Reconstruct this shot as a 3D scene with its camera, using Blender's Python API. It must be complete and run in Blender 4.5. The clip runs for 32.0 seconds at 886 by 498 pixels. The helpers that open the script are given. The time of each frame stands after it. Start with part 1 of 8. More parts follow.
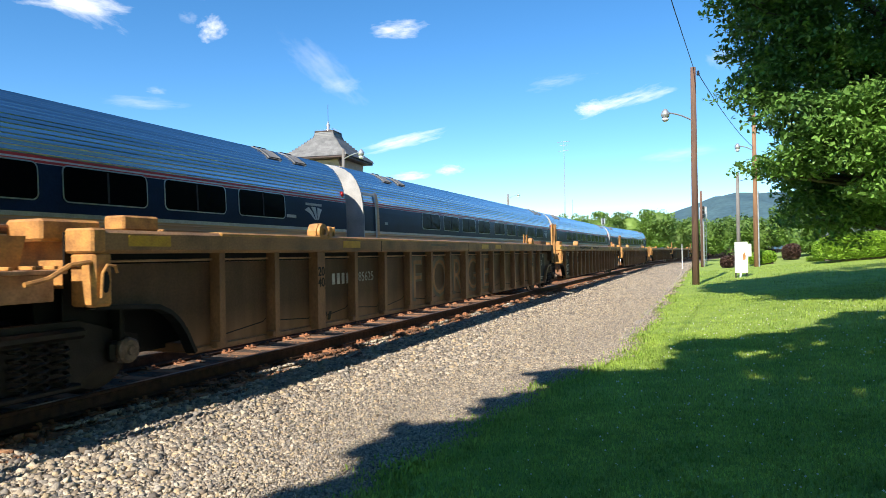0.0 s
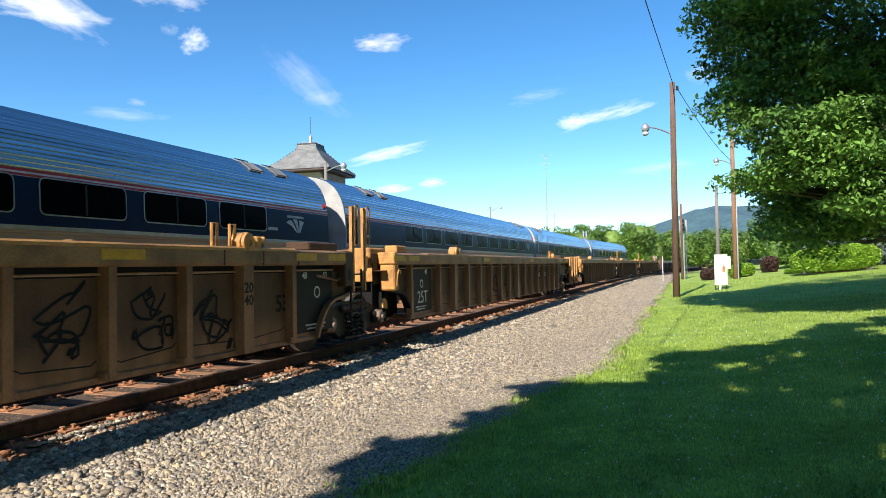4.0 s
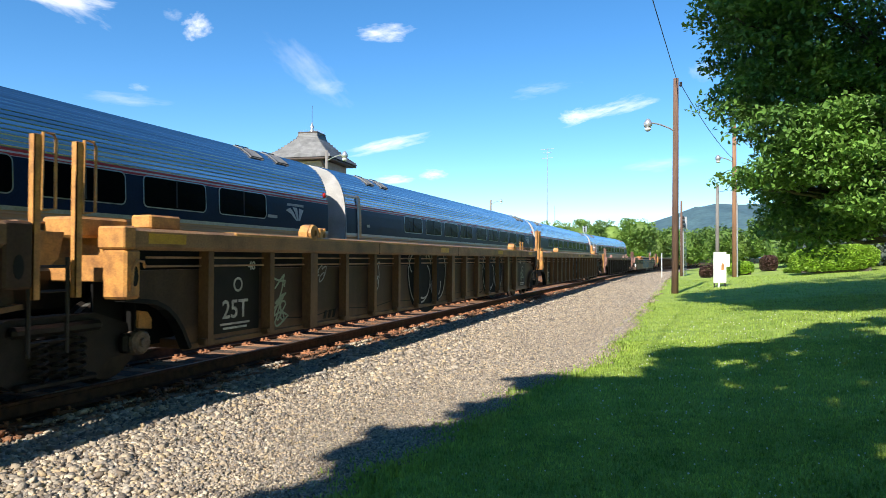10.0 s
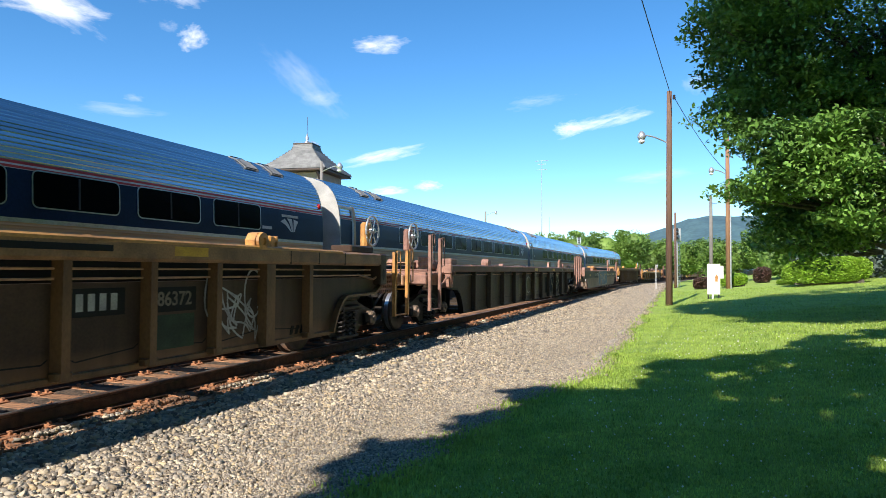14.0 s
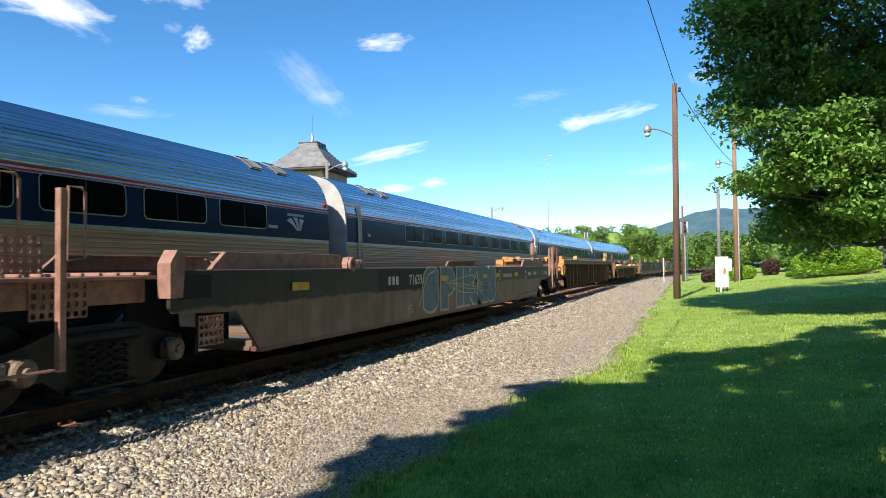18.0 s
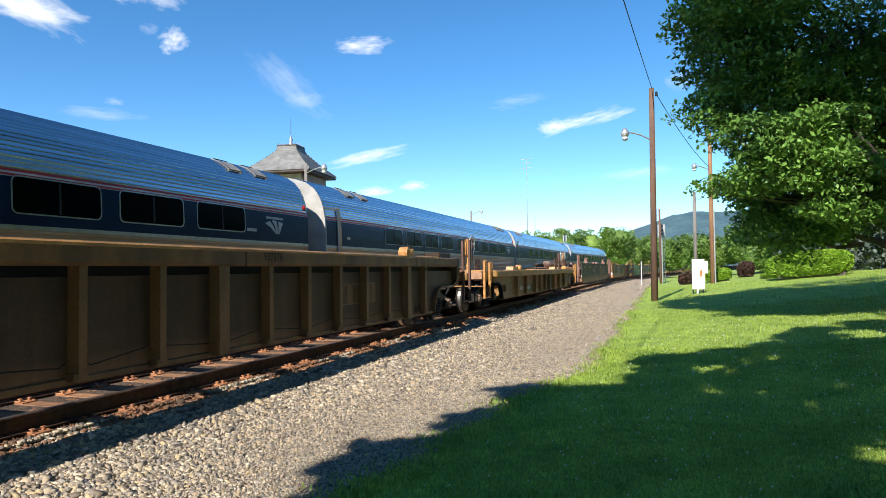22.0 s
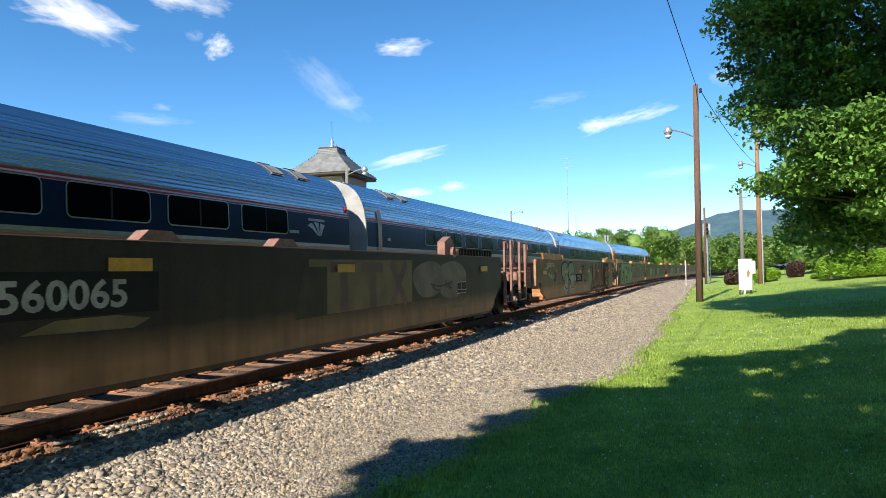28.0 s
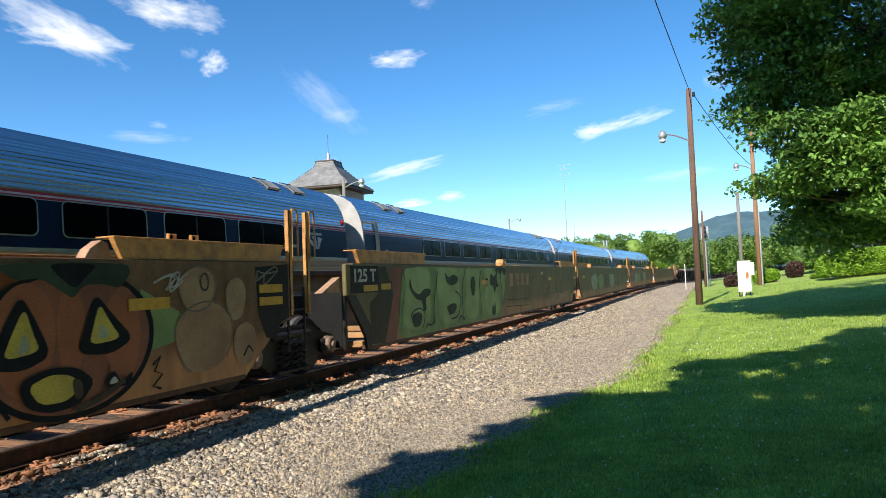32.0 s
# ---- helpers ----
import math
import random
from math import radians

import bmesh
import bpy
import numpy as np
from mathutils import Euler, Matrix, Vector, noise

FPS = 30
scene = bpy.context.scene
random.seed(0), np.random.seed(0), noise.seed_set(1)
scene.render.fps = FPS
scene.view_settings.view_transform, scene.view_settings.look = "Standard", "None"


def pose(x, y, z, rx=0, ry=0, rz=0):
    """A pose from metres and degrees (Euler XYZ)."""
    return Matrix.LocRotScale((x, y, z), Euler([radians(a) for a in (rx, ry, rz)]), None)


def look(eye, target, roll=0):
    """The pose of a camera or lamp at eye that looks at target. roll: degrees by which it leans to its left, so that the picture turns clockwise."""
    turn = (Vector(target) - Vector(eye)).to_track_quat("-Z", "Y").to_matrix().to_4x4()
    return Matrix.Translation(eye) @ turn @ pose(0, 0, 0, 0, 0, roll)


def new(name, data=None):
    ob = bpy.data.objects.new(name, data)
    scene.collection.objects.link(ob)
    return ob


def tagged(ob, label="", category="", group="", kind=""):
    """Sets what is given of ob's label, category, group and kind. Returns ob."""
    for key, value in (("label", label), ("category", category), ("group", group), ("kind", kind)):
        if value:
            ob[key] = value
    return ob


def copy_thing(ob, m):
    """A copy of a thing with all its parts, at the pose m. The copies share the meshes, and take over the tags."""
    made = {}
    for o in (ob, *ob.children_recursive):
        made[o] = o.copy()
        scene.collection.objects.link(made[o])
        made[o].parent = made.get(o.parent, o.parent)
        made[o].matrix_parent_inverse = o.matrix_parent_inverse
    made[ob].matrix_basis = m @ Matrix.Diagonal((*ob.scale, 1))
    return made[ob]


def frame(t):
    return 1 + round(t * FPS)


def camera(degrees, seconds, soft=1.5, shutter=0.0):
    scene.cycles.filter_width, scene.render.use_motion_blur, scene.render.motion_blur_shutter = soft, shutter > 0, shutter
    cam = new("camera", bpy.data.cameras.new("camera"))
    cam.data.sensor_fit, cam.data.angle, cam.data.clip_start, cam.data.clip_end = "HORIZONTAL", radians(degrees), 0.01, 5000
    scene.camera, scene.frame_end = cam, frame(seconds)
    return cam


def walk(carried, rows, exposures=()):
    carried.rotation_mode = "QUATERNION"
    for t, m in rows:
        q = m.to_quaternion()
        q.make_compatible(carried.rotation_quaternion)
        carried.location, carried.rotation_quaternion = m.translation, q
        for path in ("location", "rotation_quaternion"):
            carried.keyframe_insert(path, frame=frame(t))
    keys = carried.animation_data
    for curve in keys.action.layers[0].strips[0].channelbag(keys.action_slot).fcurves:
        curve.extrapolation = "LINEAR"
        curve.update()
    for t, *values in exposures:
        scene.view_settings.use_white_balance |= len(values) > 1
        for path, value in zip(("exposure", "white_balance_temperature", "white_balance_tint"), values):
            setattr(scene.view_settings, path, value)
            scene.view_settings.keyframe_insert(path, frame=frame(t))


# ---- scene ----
DEG = 67.2
cam = camera(DEG, 32.0, soft=0.6, shutter=0.06)
# seconds, x, y, z, tilt, lean, turn: a phone held by hand
PATH = [
    (0, 0.002, -0.043, 1.614, 90.46, 0.94, 21.48),
    (0.5, -0.003, -0.012, 1.620, 90.82, 0.49, 21.05),
    (1, -0.007, -0.012, 1.614, 91.10, 1.21, 21.48),
    (1.5, 0.007, -0.042, 1.607, 91.17, 1.21, 21.06),
    (2, 0.001, -0.032, 1.613, 91.38, 1.17, 20.76),
    (2.5, 0.012, -0.031, 1.615, 91.45, 1.14, 20.45),
    (3, -0.007, -0.018, 1.614, 91.45, 1.08, 20.34),
    (3.5, 0.006, -0.018, 1.612, 91.48, 0.97, 20.40),
    (4, 0.003, -0.034, 1.618, 91.52, 0.98, 19.99),
    (4.5, -0.002, -0.015, 1.611, 91.62, 0.95, 19.62),
    (6.5, 0.006, 0.009, 1.611, 91.59, 0.89, 20.16),
    (7, 0.006, 0.012, 1.610, 91.53, 0.70, 20.10),
    (7.5, -0.000, 0.013, 1.605, 91.21, 0.44, 20.15),
    (8, -0.010, 0.026, 1.604, 91.08, -0.49, 20.27),
    (8.5, -0.009, 0.010, 1.604, 91.07, -0.83, 20.65),
    (9, 0.004, 0.006, 1.606, 91.01, -0.97, 20.64),
    (9.5, 0.002, -0.001, 1.601, 90.82, -0.83, 20.11),
    (10, -0.003, -0.008, 1.599, 90.84, -0.25, 19.92),
    (10.5, 0.003, -0.002, 1.604, 90.74, -0.17, 19.77),
    (11, 0.011, -0.002, 1.598, 90.73, -0.04, 19.73),
    (11.5, 0.012, -0.003, 1.598, 90.81, -0.02, 19.43),
    (12, 0.007, -0.005, 1.602, 90.86, 0.15, 19.28),
    (12.5, 0.005, 0.001, 1.608, 91.03, 0.37, 19.07),
    (13, 0.000, 0.000, 1.600, 91.32, 0.00, 19.20),
    (13.5, -0.011, -0.005, 1.597, 91.50, -0.20, 19.48),
    (14, 0.001, -0.017, 1.607, 91.80, -0.34, 19.46),
    (14.5, 0.002, -0.018, 1.607, 92.05, -0.23, 19.46),
    (16.5, 0.026, -0.003, 1.604, 91.68, 0.40, 20.09),
    (17, 0.032, 0.003, 1.603, 91.56, 0.70, 20.03),
    (17.5, 0.030, 0.010, 1.607, 91.48, 0.80, 19.90),
    (18, 0.017, 0.001, 1.601, 91.53, 0.48, 20.08),
    (18.5, 0.013, 0.003, 1.603, 91.49, 0.12, 20.06),
    (19, 0.022, -0.006, 1.606, 91.28, -0.46, 19.33),
    (19.5, 0.057, 0.019, 1.619, 92.03, 0.21, 18.66),
    (20, 0.095, 0.050, 1.610, 91.85, -0.29, 17.91),
    (20.5, 0.110, 0.025, 1.616, 92.11, 1.31, 19.63),
    (21, 0.081, 0.028, 1.609, 92.15, 1.53, 18.23),
    (21.5, 0.028, 0.003, 1.605, 91.82, 0.86, 17.55),
    (22, 0.005, -0.008, 1.597, 91.78, 0.65, 18.32),
    (22.5, 0.002, -0.022, 1.599, 91.67, 0.50, 18.69),
    (23, 0.011, -0.020, 1.600, 91.67, 0.48, 18.69),
    (23.5, 0.004, -0.023, 1.595, 91.72, 0.76, 18.84),
    (24, 0.002, -0.016, 1.600, 91.55, 0.79, 19.43),
    (24.5, 0.003, -0.016, 1.600, 91.46, 0.79, 19.93),
    (25, 0.006, -0.023, 1.600, 91.44, 0.95, 20.30),
    (25.5, 0.011, -0.022, 1.594, 91.42, 0.87, 20.64),
    (27.5, 0.009, -0.024, 1.598, 91.83, 0.86, 21.74),
    (28, 0.010, -0.018, 1.605, 91.87, 0.77, 21.76),
    (28.5, 0.015, -0.032, 1.598, 91.70, 0.75, 21.85),
    (29, 0.017, -0.026, 1.605, 91.55, 0.69, 21.85),
    (29.5, 0.004, -0.030, 1.599, 91.55, 0.89, 22.00),
    (29.8, 0.004, -0.030, 1.599, 91.55, 0.89, 22.00),
    (29.9, 0.014, -0.014, 1.594, 93.31, 0.89, 20.95),
    (30, 0.009, -0.016, 1.608, 94.75, 1.62, 18.77),
    (30.1, 0.011, -0.008, 1.600, 93.66, 0.90, 18.79),
    (30.2, -0.000, -0.006, 1.599, 93.22, 1.02, 18.93),
    (30.3, 0.005, -0.005, 1.601, 92.69, 0.90, 19.65),
    (30.5, -0.006, -0.022, 1.609, 92.61, 1.20, 20.72),
    (31, 0.001, -0.021, 1.609, 92.53, 1.66, 21.64),
    (31.5, 0.023, -0.021, 1.608, 92.60, 1.76, 21.89),
    (32, 0.053, -0.016, 1.611, 92.71, 2.32, 21.76),
]
walk(cam, [(r[0], pose(*r[1:])) for r in PATH], [(0, 0.71), (18.8, 0.71), (20.0, 0.63), (32, 0.63)])

# ---- light: late-afternoon sun behind the viewer, clear sky
SUN_DIR = Vector((-0.155, -1.29, 1.0)).normalized()
world = bpy.data.worlds.new("sky")
scene.world = world
world.use_nodes = True
wn = world.node_tree
sky = wn.nodes.new("ShaderNodeTexSky")
sky.sky_type = "NISHITA"
sky.sun_disc = False
sky.sun_elevation = math.asin(SUN_DIR.z)
sky.sun_rotation = math.pi + 0.119
sky.altitude = 1200.0
sky.air_density, sky.dust_density, sky.ozone_density = 0.8, 0.0, 2.0
vivid = wn.nodes.new("ShaderNodeHueSaturation")
vivid.inputs["Hue"].default_value = 0.496
vivid.inputs["Saturation"].default_value = 1.27
wn.links.new(sky.outputs["Color"], vivid.inputs["Color"])
wn.links.new(vivid.outputs["Color"], wn.nodes["Background"].inputs["Color"])
wn.nodes["Background"].inputs["Strength"].default_value = 0.137
sun_data = bpy.data.lights.new("sun", "SUN")
sun_data.energy, sun_data.angle, sun_data.color = 4.8, radians(0.55), (1.0, 0.93, 0.82)
sun = new("sun", sun_data)
sun.matrix_world = look((0, 0, 60), Vector((0, 0, 60)) - SUN_DIR)


# ---- materials
def mat(name, base, dark=None, scale=6.0, rough=0.6, metal=0.0, bump=0.0, fine=60.0, amount=0.5, spec=0.5, random=0.0, coat=0.0,
        stretch=(1, 1, 1), translucent=0.0):
    """A surface with stains at one scale and grain at a finer one."""
    m = bpy.data.materials.new(name)
    m.use_nodes = True
    nt = m.node_tree
    b = nt.nodes["Principled BSDF"]
    tc = nt.nodes.new("ShaderNodeTexCoord")
    mp = nt.nodes.new("ShaderNodeMapping")
    mp.inputs["Scale"].default_value = stretch
    nt.links.new(tc.outputs["Object"], mp.inputs["Vector"])
    n1 = nt.nodes.new("ShaderNodeTexNoise")
    n1.inputs["Scale"].default_value, n1.inputs["Detail"].default_value = scale, 6
    n2 = nt.nodes.new("ShaderNodeTexNoise")
    n2.inputs["Scale"].default_value, n2.inputs["Detail"].default_value = fine, 3
    nt.links.new(mp.outputs["Vector"], n1.inputs["Vector"])
    nt.links.new(mp.outputs["Vector"], n2.inputs["Vector"])
    dark = dark or tuple(c * 0.6 for c in base)
    ramp = nt.nodes.new("ShaderNodeValToRGB")
    ramp.color_ramp.elements[0].position, ramp.color_ramp.elements[1].position = 0.5 - 0.2 * amount - 0.08, 0.62
    ramp.color_ramp.elements[0].color, ramp.color_ramp.elements[1].color = (*dark, 1), (*base, 1)
    nt.links.new(n1.outputs["Fac"], ramp.inputs["Fac"])
    grain = nt.nodes.new("ShaderNodeMix")
    grain.data_type, grain.blend_type = "RGBA", "MULTIPLY"
    grain.inputs[0].default_value = 0.45
    nt.links.new(ramp.outputs["Color"], grain.inputs[6])
    r2 = nt.nodes.new("ShaderNodeValToRGB")
    r2.color_ramp.elements[0].position, r2.color_ramp.elements[1].position = 0.3, 0.65
    r2.color_ramp.elements[0].color, r2.color_ramp.elements[1].color = (0.45, 0.45, 0.45, 1), (1.1, 1.1, 1.1, 1)
    nt.links.new(n2.outputs["Fac"], r2.inputs["Fac"])
    nt.links.new(r2.outputs["Color"], grain.inputs[7])
    out = grain.outputs[2]
    if random:
        oi = nt.nodes.new("ShaderNodeObjectInfo")
        gi = nt.nodes.new("ShaderNodeNewGeometry")
        ad = nt.nodes.new("ShaderNodeMath")
        ad.operation = "ADD"
        nt.links.new(oi.outputs["Random"], ad.inputs[0])
        nt.links.new(gi.outputs["Random Per Island"], ad.inputs[1])
        mr = nt.nodes.new("ShaderNodeMapRange")
        mr.inputs["From Max"].default_value = 2.0
        mr.inputs["To Min"].default_value, mr.inputs["To Max"].default_value = 1 - random, 1 + random
        nt.links.new(ad.outputs[0], mr.inputs["Value"])
        vm = nt.nodes.new("ShaderNodeVectorMath")
        vm.operation = "SCALE"
        nt.links.new(out, vm.inputs[0])
        nt.links.new(mr.outputs["Result"], vm.inputs["Scale"])
        out = vm.outputs[0]
    nt.links.new(out, b.inputs["Base Color"])
    b.inputs["Roughness"].default_value, b.inputs["Metallic"].default_value = rough, metal
    b.inputs["Specular IOR Level"].default_value = spec
    b.inputs["Coat Weight"].default_value = coat
    if translucent:
        tr = nt.nodes.new("ShaderNodeBsdfTranslucent")
        nt.links.new(out, tr.inputs["Color"])
        mx = nt.nodes.new("ShaderNodeMixShader")
        mx.inputs[0].default_value = translucent
        nt.links.new(b.outputs[0], mx.inputs[1])
        nt.links.new(tr.outputs[0], mx.inputs[2])
        nt.links.new(mx.outputs[0], nt.nodes["Material Output"].inputs["Surface"])
    if bump:
        bp = nt.nodes.new("ShaderNodeBump")
        bp.inputs["Strength"].default_value, bp.inputs["Distance"].default_value = bump, 0.02
        nt.links.new(n2.outputs["Fac"], bp.inputs["Height"])
        nt.links.new(bp.outputs["Normal"], b.inputs["Normal"])
    return m


YELLOW = mat("grimy_yellow_paint", (0.20, 0.105, 0.044), (0.085, 0.047, 0.026), 1.6, 0.5, bump=0.15, fine=45, stretch=(1, 1.6, 0.5), spec=0.3)
YELLOW_DK = mat("sooty_yellow_paint", (0.13, 0.062, 0.027), (0.05, 0.028, 0.017), 1.4, 0.55, bump=0.15, fine=45, stretch=(1, 1.6, 0.5), spec=0.25)
ORANGE = mat("faded_orange_paint", (0.64, 0.31, 0.085), (0.27, 0.125, 0.05), 7, 0.5, bump=0.15, fine=50, amount=0.9)
# brighter orange that paints sunlight onto the chord tops
CAPLIT = mat("scuffed_orange_edge", (0.52, 0.27, 0.08), (0.24, 0.125, 0.05), 5, 0.45, bump=0.1, fine=50, stretch=(1, 0.4, 1))
CHORD = mat("grimy_olive_chord", (0.34, 0.190, 0.092), (0.165, 0.098, 0.055), 2.2, 0.5, bump=0.15, fine=45, spec=0.3)
RIBPAINT = mat("grimy_brown_rib", (0.32, 0.158, 0.074), (0.155, 0.080, 0.042), 2.0, 0.5, bump=0.15, fine=45, stretch=(1, 1.6, 0.5), spec=0.3)
LOWPLATE = mat("sooty_olive_plate", (0.066, 0.047, 0.032), (0.032, 0.024, 0.018), 1.6, 0.55, bump=0.12, fine=45, stretch=(1, 1.6, 0.5), spec=0.2)
LOWCHORD = mat("dusty_brown_chord", (0.145, 0.082, 0.055), (0.085, 0.05, 0.036), 2, 0.55, bump=0.12, fine=45, spec=0.25)
OCHRE = mat("ochre_paint", (0.40, 0.22, 0.055), (0.20, 0.115, 0.04), 1.6, 0.55, bump=0.15, fine=45)
TANPINK = mat("dusty_salmon_paint", (0.50, 0.285, 0.165), (0.24, 0.13, 0.08), 6, 0.55, bump=0.12, fine=50, amount=0.9)
BROWN = mat("oxide_brown_paint", (0.15, 0.07, 0.05), (0.08, 0.045, 0.035), 2, 0.55, bump=0.15, fine=45)
PINK = mat("weathered_red_paint", (0.36, 0.19, 0.14), (0.17, 0.085, 0.065), 7, 0.6, bump=0.12, fine=50, amount=0.9)
TAUPE = mat("dusty_taupe_paint", (0.20, 0.145, 0.10), (0.13, 0.10, 0.075), 1.2, 0.5, bump=0.1, fine=40)
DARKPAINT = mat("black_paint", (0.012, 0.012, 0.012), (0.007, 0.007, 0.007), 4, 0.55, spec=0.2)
OLIVE = mat("grimy_olive_paint", (0.125, 0.105, 0.052), (0.075, 0.065, 0.036), 1.5, 0.5, bump=0.1, fine=40, spec=0.25)
REFLECT = mat("reflective_yellow_tape", (0.62, 0.36, 0.03), (0.5, 0.27, 0.03), 12, 0.4)
WHITEPAINT = mat("stencil_white", (0.62, 0.60, 0.55), (0.35, 0.34, 0.31), 9, 0.6, amount=0.7)
BLACKSTEEL = mat("greasy_black_steel", (0.022, 0.018, 0.016), (0.009, 0.008, 0.007), 8, 0.5, bump=0.2, spec=0.3)
WHEELSTEEL = mat("rolled_wheel_steel", (0.055, 0.045, 0.038), (0.025, 0.021, 0.018), 9, 0.5, metal=0.3, spec=0.3)
CAPSTEEL = mat("dusty_bearing_steel", (0.26, 0.185, 0.135), (0.11, 0.08, 0.06), 12, 0.55, bump=0.2, spec=0.3)
TREAD = mat("polished_tread", (0.74, 0.72, 0.69), (0.6, 0.58, 0.55), 9, 0.34, metal=0.9)
RAILRUST = mat("rusty_rail", (0.105, 0.058, 0.040), (0.050, 0.030, 0.022), 9, 0.7, bump=0.3, fine=90, spec=0.2)
RAILHEAD = mat("rail_head", (0.42, 0.38, 0.35), (0.25, 0.2, 0.17), 9, 0.35, metal=0.9)
TIEWOOD = mat("weathered_tie_wood", (0.44, 0.225, 0.115), (0.21, 0.11, 0.062), 7, 0.85, bump=0.5, fine=30, random=0.35, stretch=(0.3, 3, 3))
RUSTPLATE = mat("rusty_plate", (0.48, 0.215, 0.10), (0.27, 0.115, 0.058), 14, 0.8, bump=0.3, random=0.25)


def chips(name, tones, rough=0.85):
    """Broken stone: every chip has a tone of its own, with a fine grain on it."""
    m = mat(name, (0.70, 0.665, 0.61), (0.52, 0.49, 0.445), 9, rough, bump=0.4, fine=45)
    nt = m.node_tree
    b = nt.nodes["Principled BSDF"]
    src = b.inputs["Base Color"].links[0].from_socket
    gi = nt.nodes.new("ShaderNodeNewGeometry")
    rp = nt.nodes.new("ShaderNodeValToRGB")
    rp.color_ramp.interpolation = "CONSTANT"
    for i, c in enumerate(tones):
        e = rp.color_ramp.elements[i] if i < 2 else rp.color_ramp.elements.new(i / len(tones))
        e.position, e.color = i / len(tones), (*c, 1)
    nt.links.new(gi.outputs["Random Per Island"], rp.inputs["Fac"])
    mx = nt.nodes.new("ShaderNodeMix")
    mx.data_type, mx.blend_type = "RGBA", "MULTIPLY"
    mx.inputs[0].default_value = 1.0
    nt.links.new(src, mx.inputs[6])
    nt.links.new(rp.outputs["Color"], mx.inputs[7])
    nt.links.new(mx.outputs[2], b.inputs["Base Color"])
    return m


def pebbled(name, low, high, cell, rough=0.9, deep=0.012):
    """Packed grit: cells of two sizes, each with its own tone and a rounded top."""
    m = mat(name, (1.0, 0.98, 0.95), (0.72, 0.71, 0.70), 1.1, rough, fine=70)
    nt = m.node_tree
    b = nt.nodes["Principled BSDF"]
    src = b.inputs["Base Color"].links[0].from_socket
    tc = nt.nodes.new("ShaderNodeTexCoord")
    outs, tops = [], []
    for k in (1.0, 2.3):
        v = nt.nodes.new("ShaderNodeTexVoronoi")
        v.inputs["Scale"].default_value = k / cell
        nt.links.new(tc.outputs["Object"], v.inputs["Vector"])
        sx = nt.nodes.new("ShaderNodeSeparateColor")
        nt.links.new(v.outputs["Color"], sx.inputs[0])
        outs.append(sx.outputs[0])
        tops.append(v.outputs["Distance"])
    av = nt.nodes.new("ShaderNodeMix")
    av.inputs[0].default_value = 0.4
    nt.links.new(outs[0], av.inputs[2])
    nt.links.new(outs[1], av.inputs[3])
    rp = nt.nodes.new("ShaderNodeValToRGB")
    rp.color_ramp.elements[0].position, rp.color_ramp.elements[1].position = 0.15, 0.88
    rp.color_ramp.elements[0].color, rp.color_ramp.elements[1].color = (*low, 1), (*high, 1)
    nt.links.new(av.outputs[0], rp.inputs["Fac"])
    mx = nt.nodes.new("ShaderNodeMix")
    mx.data_type, mx.blend_type = "RGBA", "MULTIPLY"
    mx.inputs[0].default_value = 1.0
    nt.links.new(src, mx.inputs[6])
    nt.links.new(rp.outputs["Color"], mx.inputs[7])
    nt.links.new(mx.outputs[2], b.inputs["Base Color"])
    bp = nt.nodes.new("ShaderNodeBump")
    bp.invert = True
    bp.inputs["Strength"].default_value, bp.inputs["Distance"].default_value = 1.0, deep
    nt.links.new(tops[0], bp.inputs["Height"])
    nt.links.new(bp.outputs["Normal"], b.inputs["Normal"])
    return m


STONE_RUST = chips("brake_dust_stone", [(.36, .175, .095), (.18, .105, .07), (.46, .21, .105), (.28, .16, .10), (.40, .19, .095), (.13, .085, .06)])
STONE = chips("crushed_stone", [(.74, .64, .51), (.40, .365, .33), (1.0, .89, .73), (.52, .465, .395), (.24, .215, .20), (.68, .62, .55), (.82, .67, .46), (.46, .43, .405), (.62, .53, .42), (.32, .265, .215)])
GRAVEL = pebbled("fine_gravel", (.10, .086, .072), (.76, .665, .545), .026)
# the bed is coloured darker than its stone to deepen the train's shade
BALLASTBED = pebbled("ballast_bed", (.035, .026, .02), (.17, .115, .08), .05)
SOIL = mat("lawn_ground", (0.36, 0.48, 0.085), (0.24, 0.355, 0.06), 1.3, 0.9, bump=1.0, fine=70)
GRASS = mat("grass_blades", (0.42, 0.54, 0.10), (0.20, 0.32, 0.05), 1.6, 0.55, fine=9, random=0.6, translucent=0.4, amount=0.8)
CLOVER = mat("clover_white", (0.85, 0.86, 0.8), (0.7, 0.72, 0.65), 30, 0.7)
LEAF = mat("maple_leaf", (0.165, 0.305, 0.055), (0.06, 0.135, 0.03), 0.7, 0.42, fine=15, random=0.6, translucent=0.22, spec=0.4)
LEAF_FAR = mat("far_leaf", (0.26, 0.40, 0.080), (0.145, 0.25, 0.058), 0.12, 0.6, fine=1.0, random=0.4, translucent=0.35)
LEAF_MID = mat("garden_leaf", (0.17, 0.28, 0.05), (0.085, 0.155, 0.034), 0.3, 0.6, fine=2.0, random=0.45, translucent=0.28)
LEAF_SPRUCE = mat("spruce_needles", (0.10, 0.135, 0.11), (0.05, 0.075, 0.06), 2, 0.6, random=0.3)
HEDGELEAF = mat("hedge_leaf", (0.34, 0.52, 0.055), (0.18, 0.32, 0.035), 3, 0.5, fine=25, random=0.4, translucent=0.3)
REDLEAF = mat("barberry_leaf", (0.11, 0.06, 0.045), (0.06, 0.035, 0.03), 3, 0.5, random=0.4)
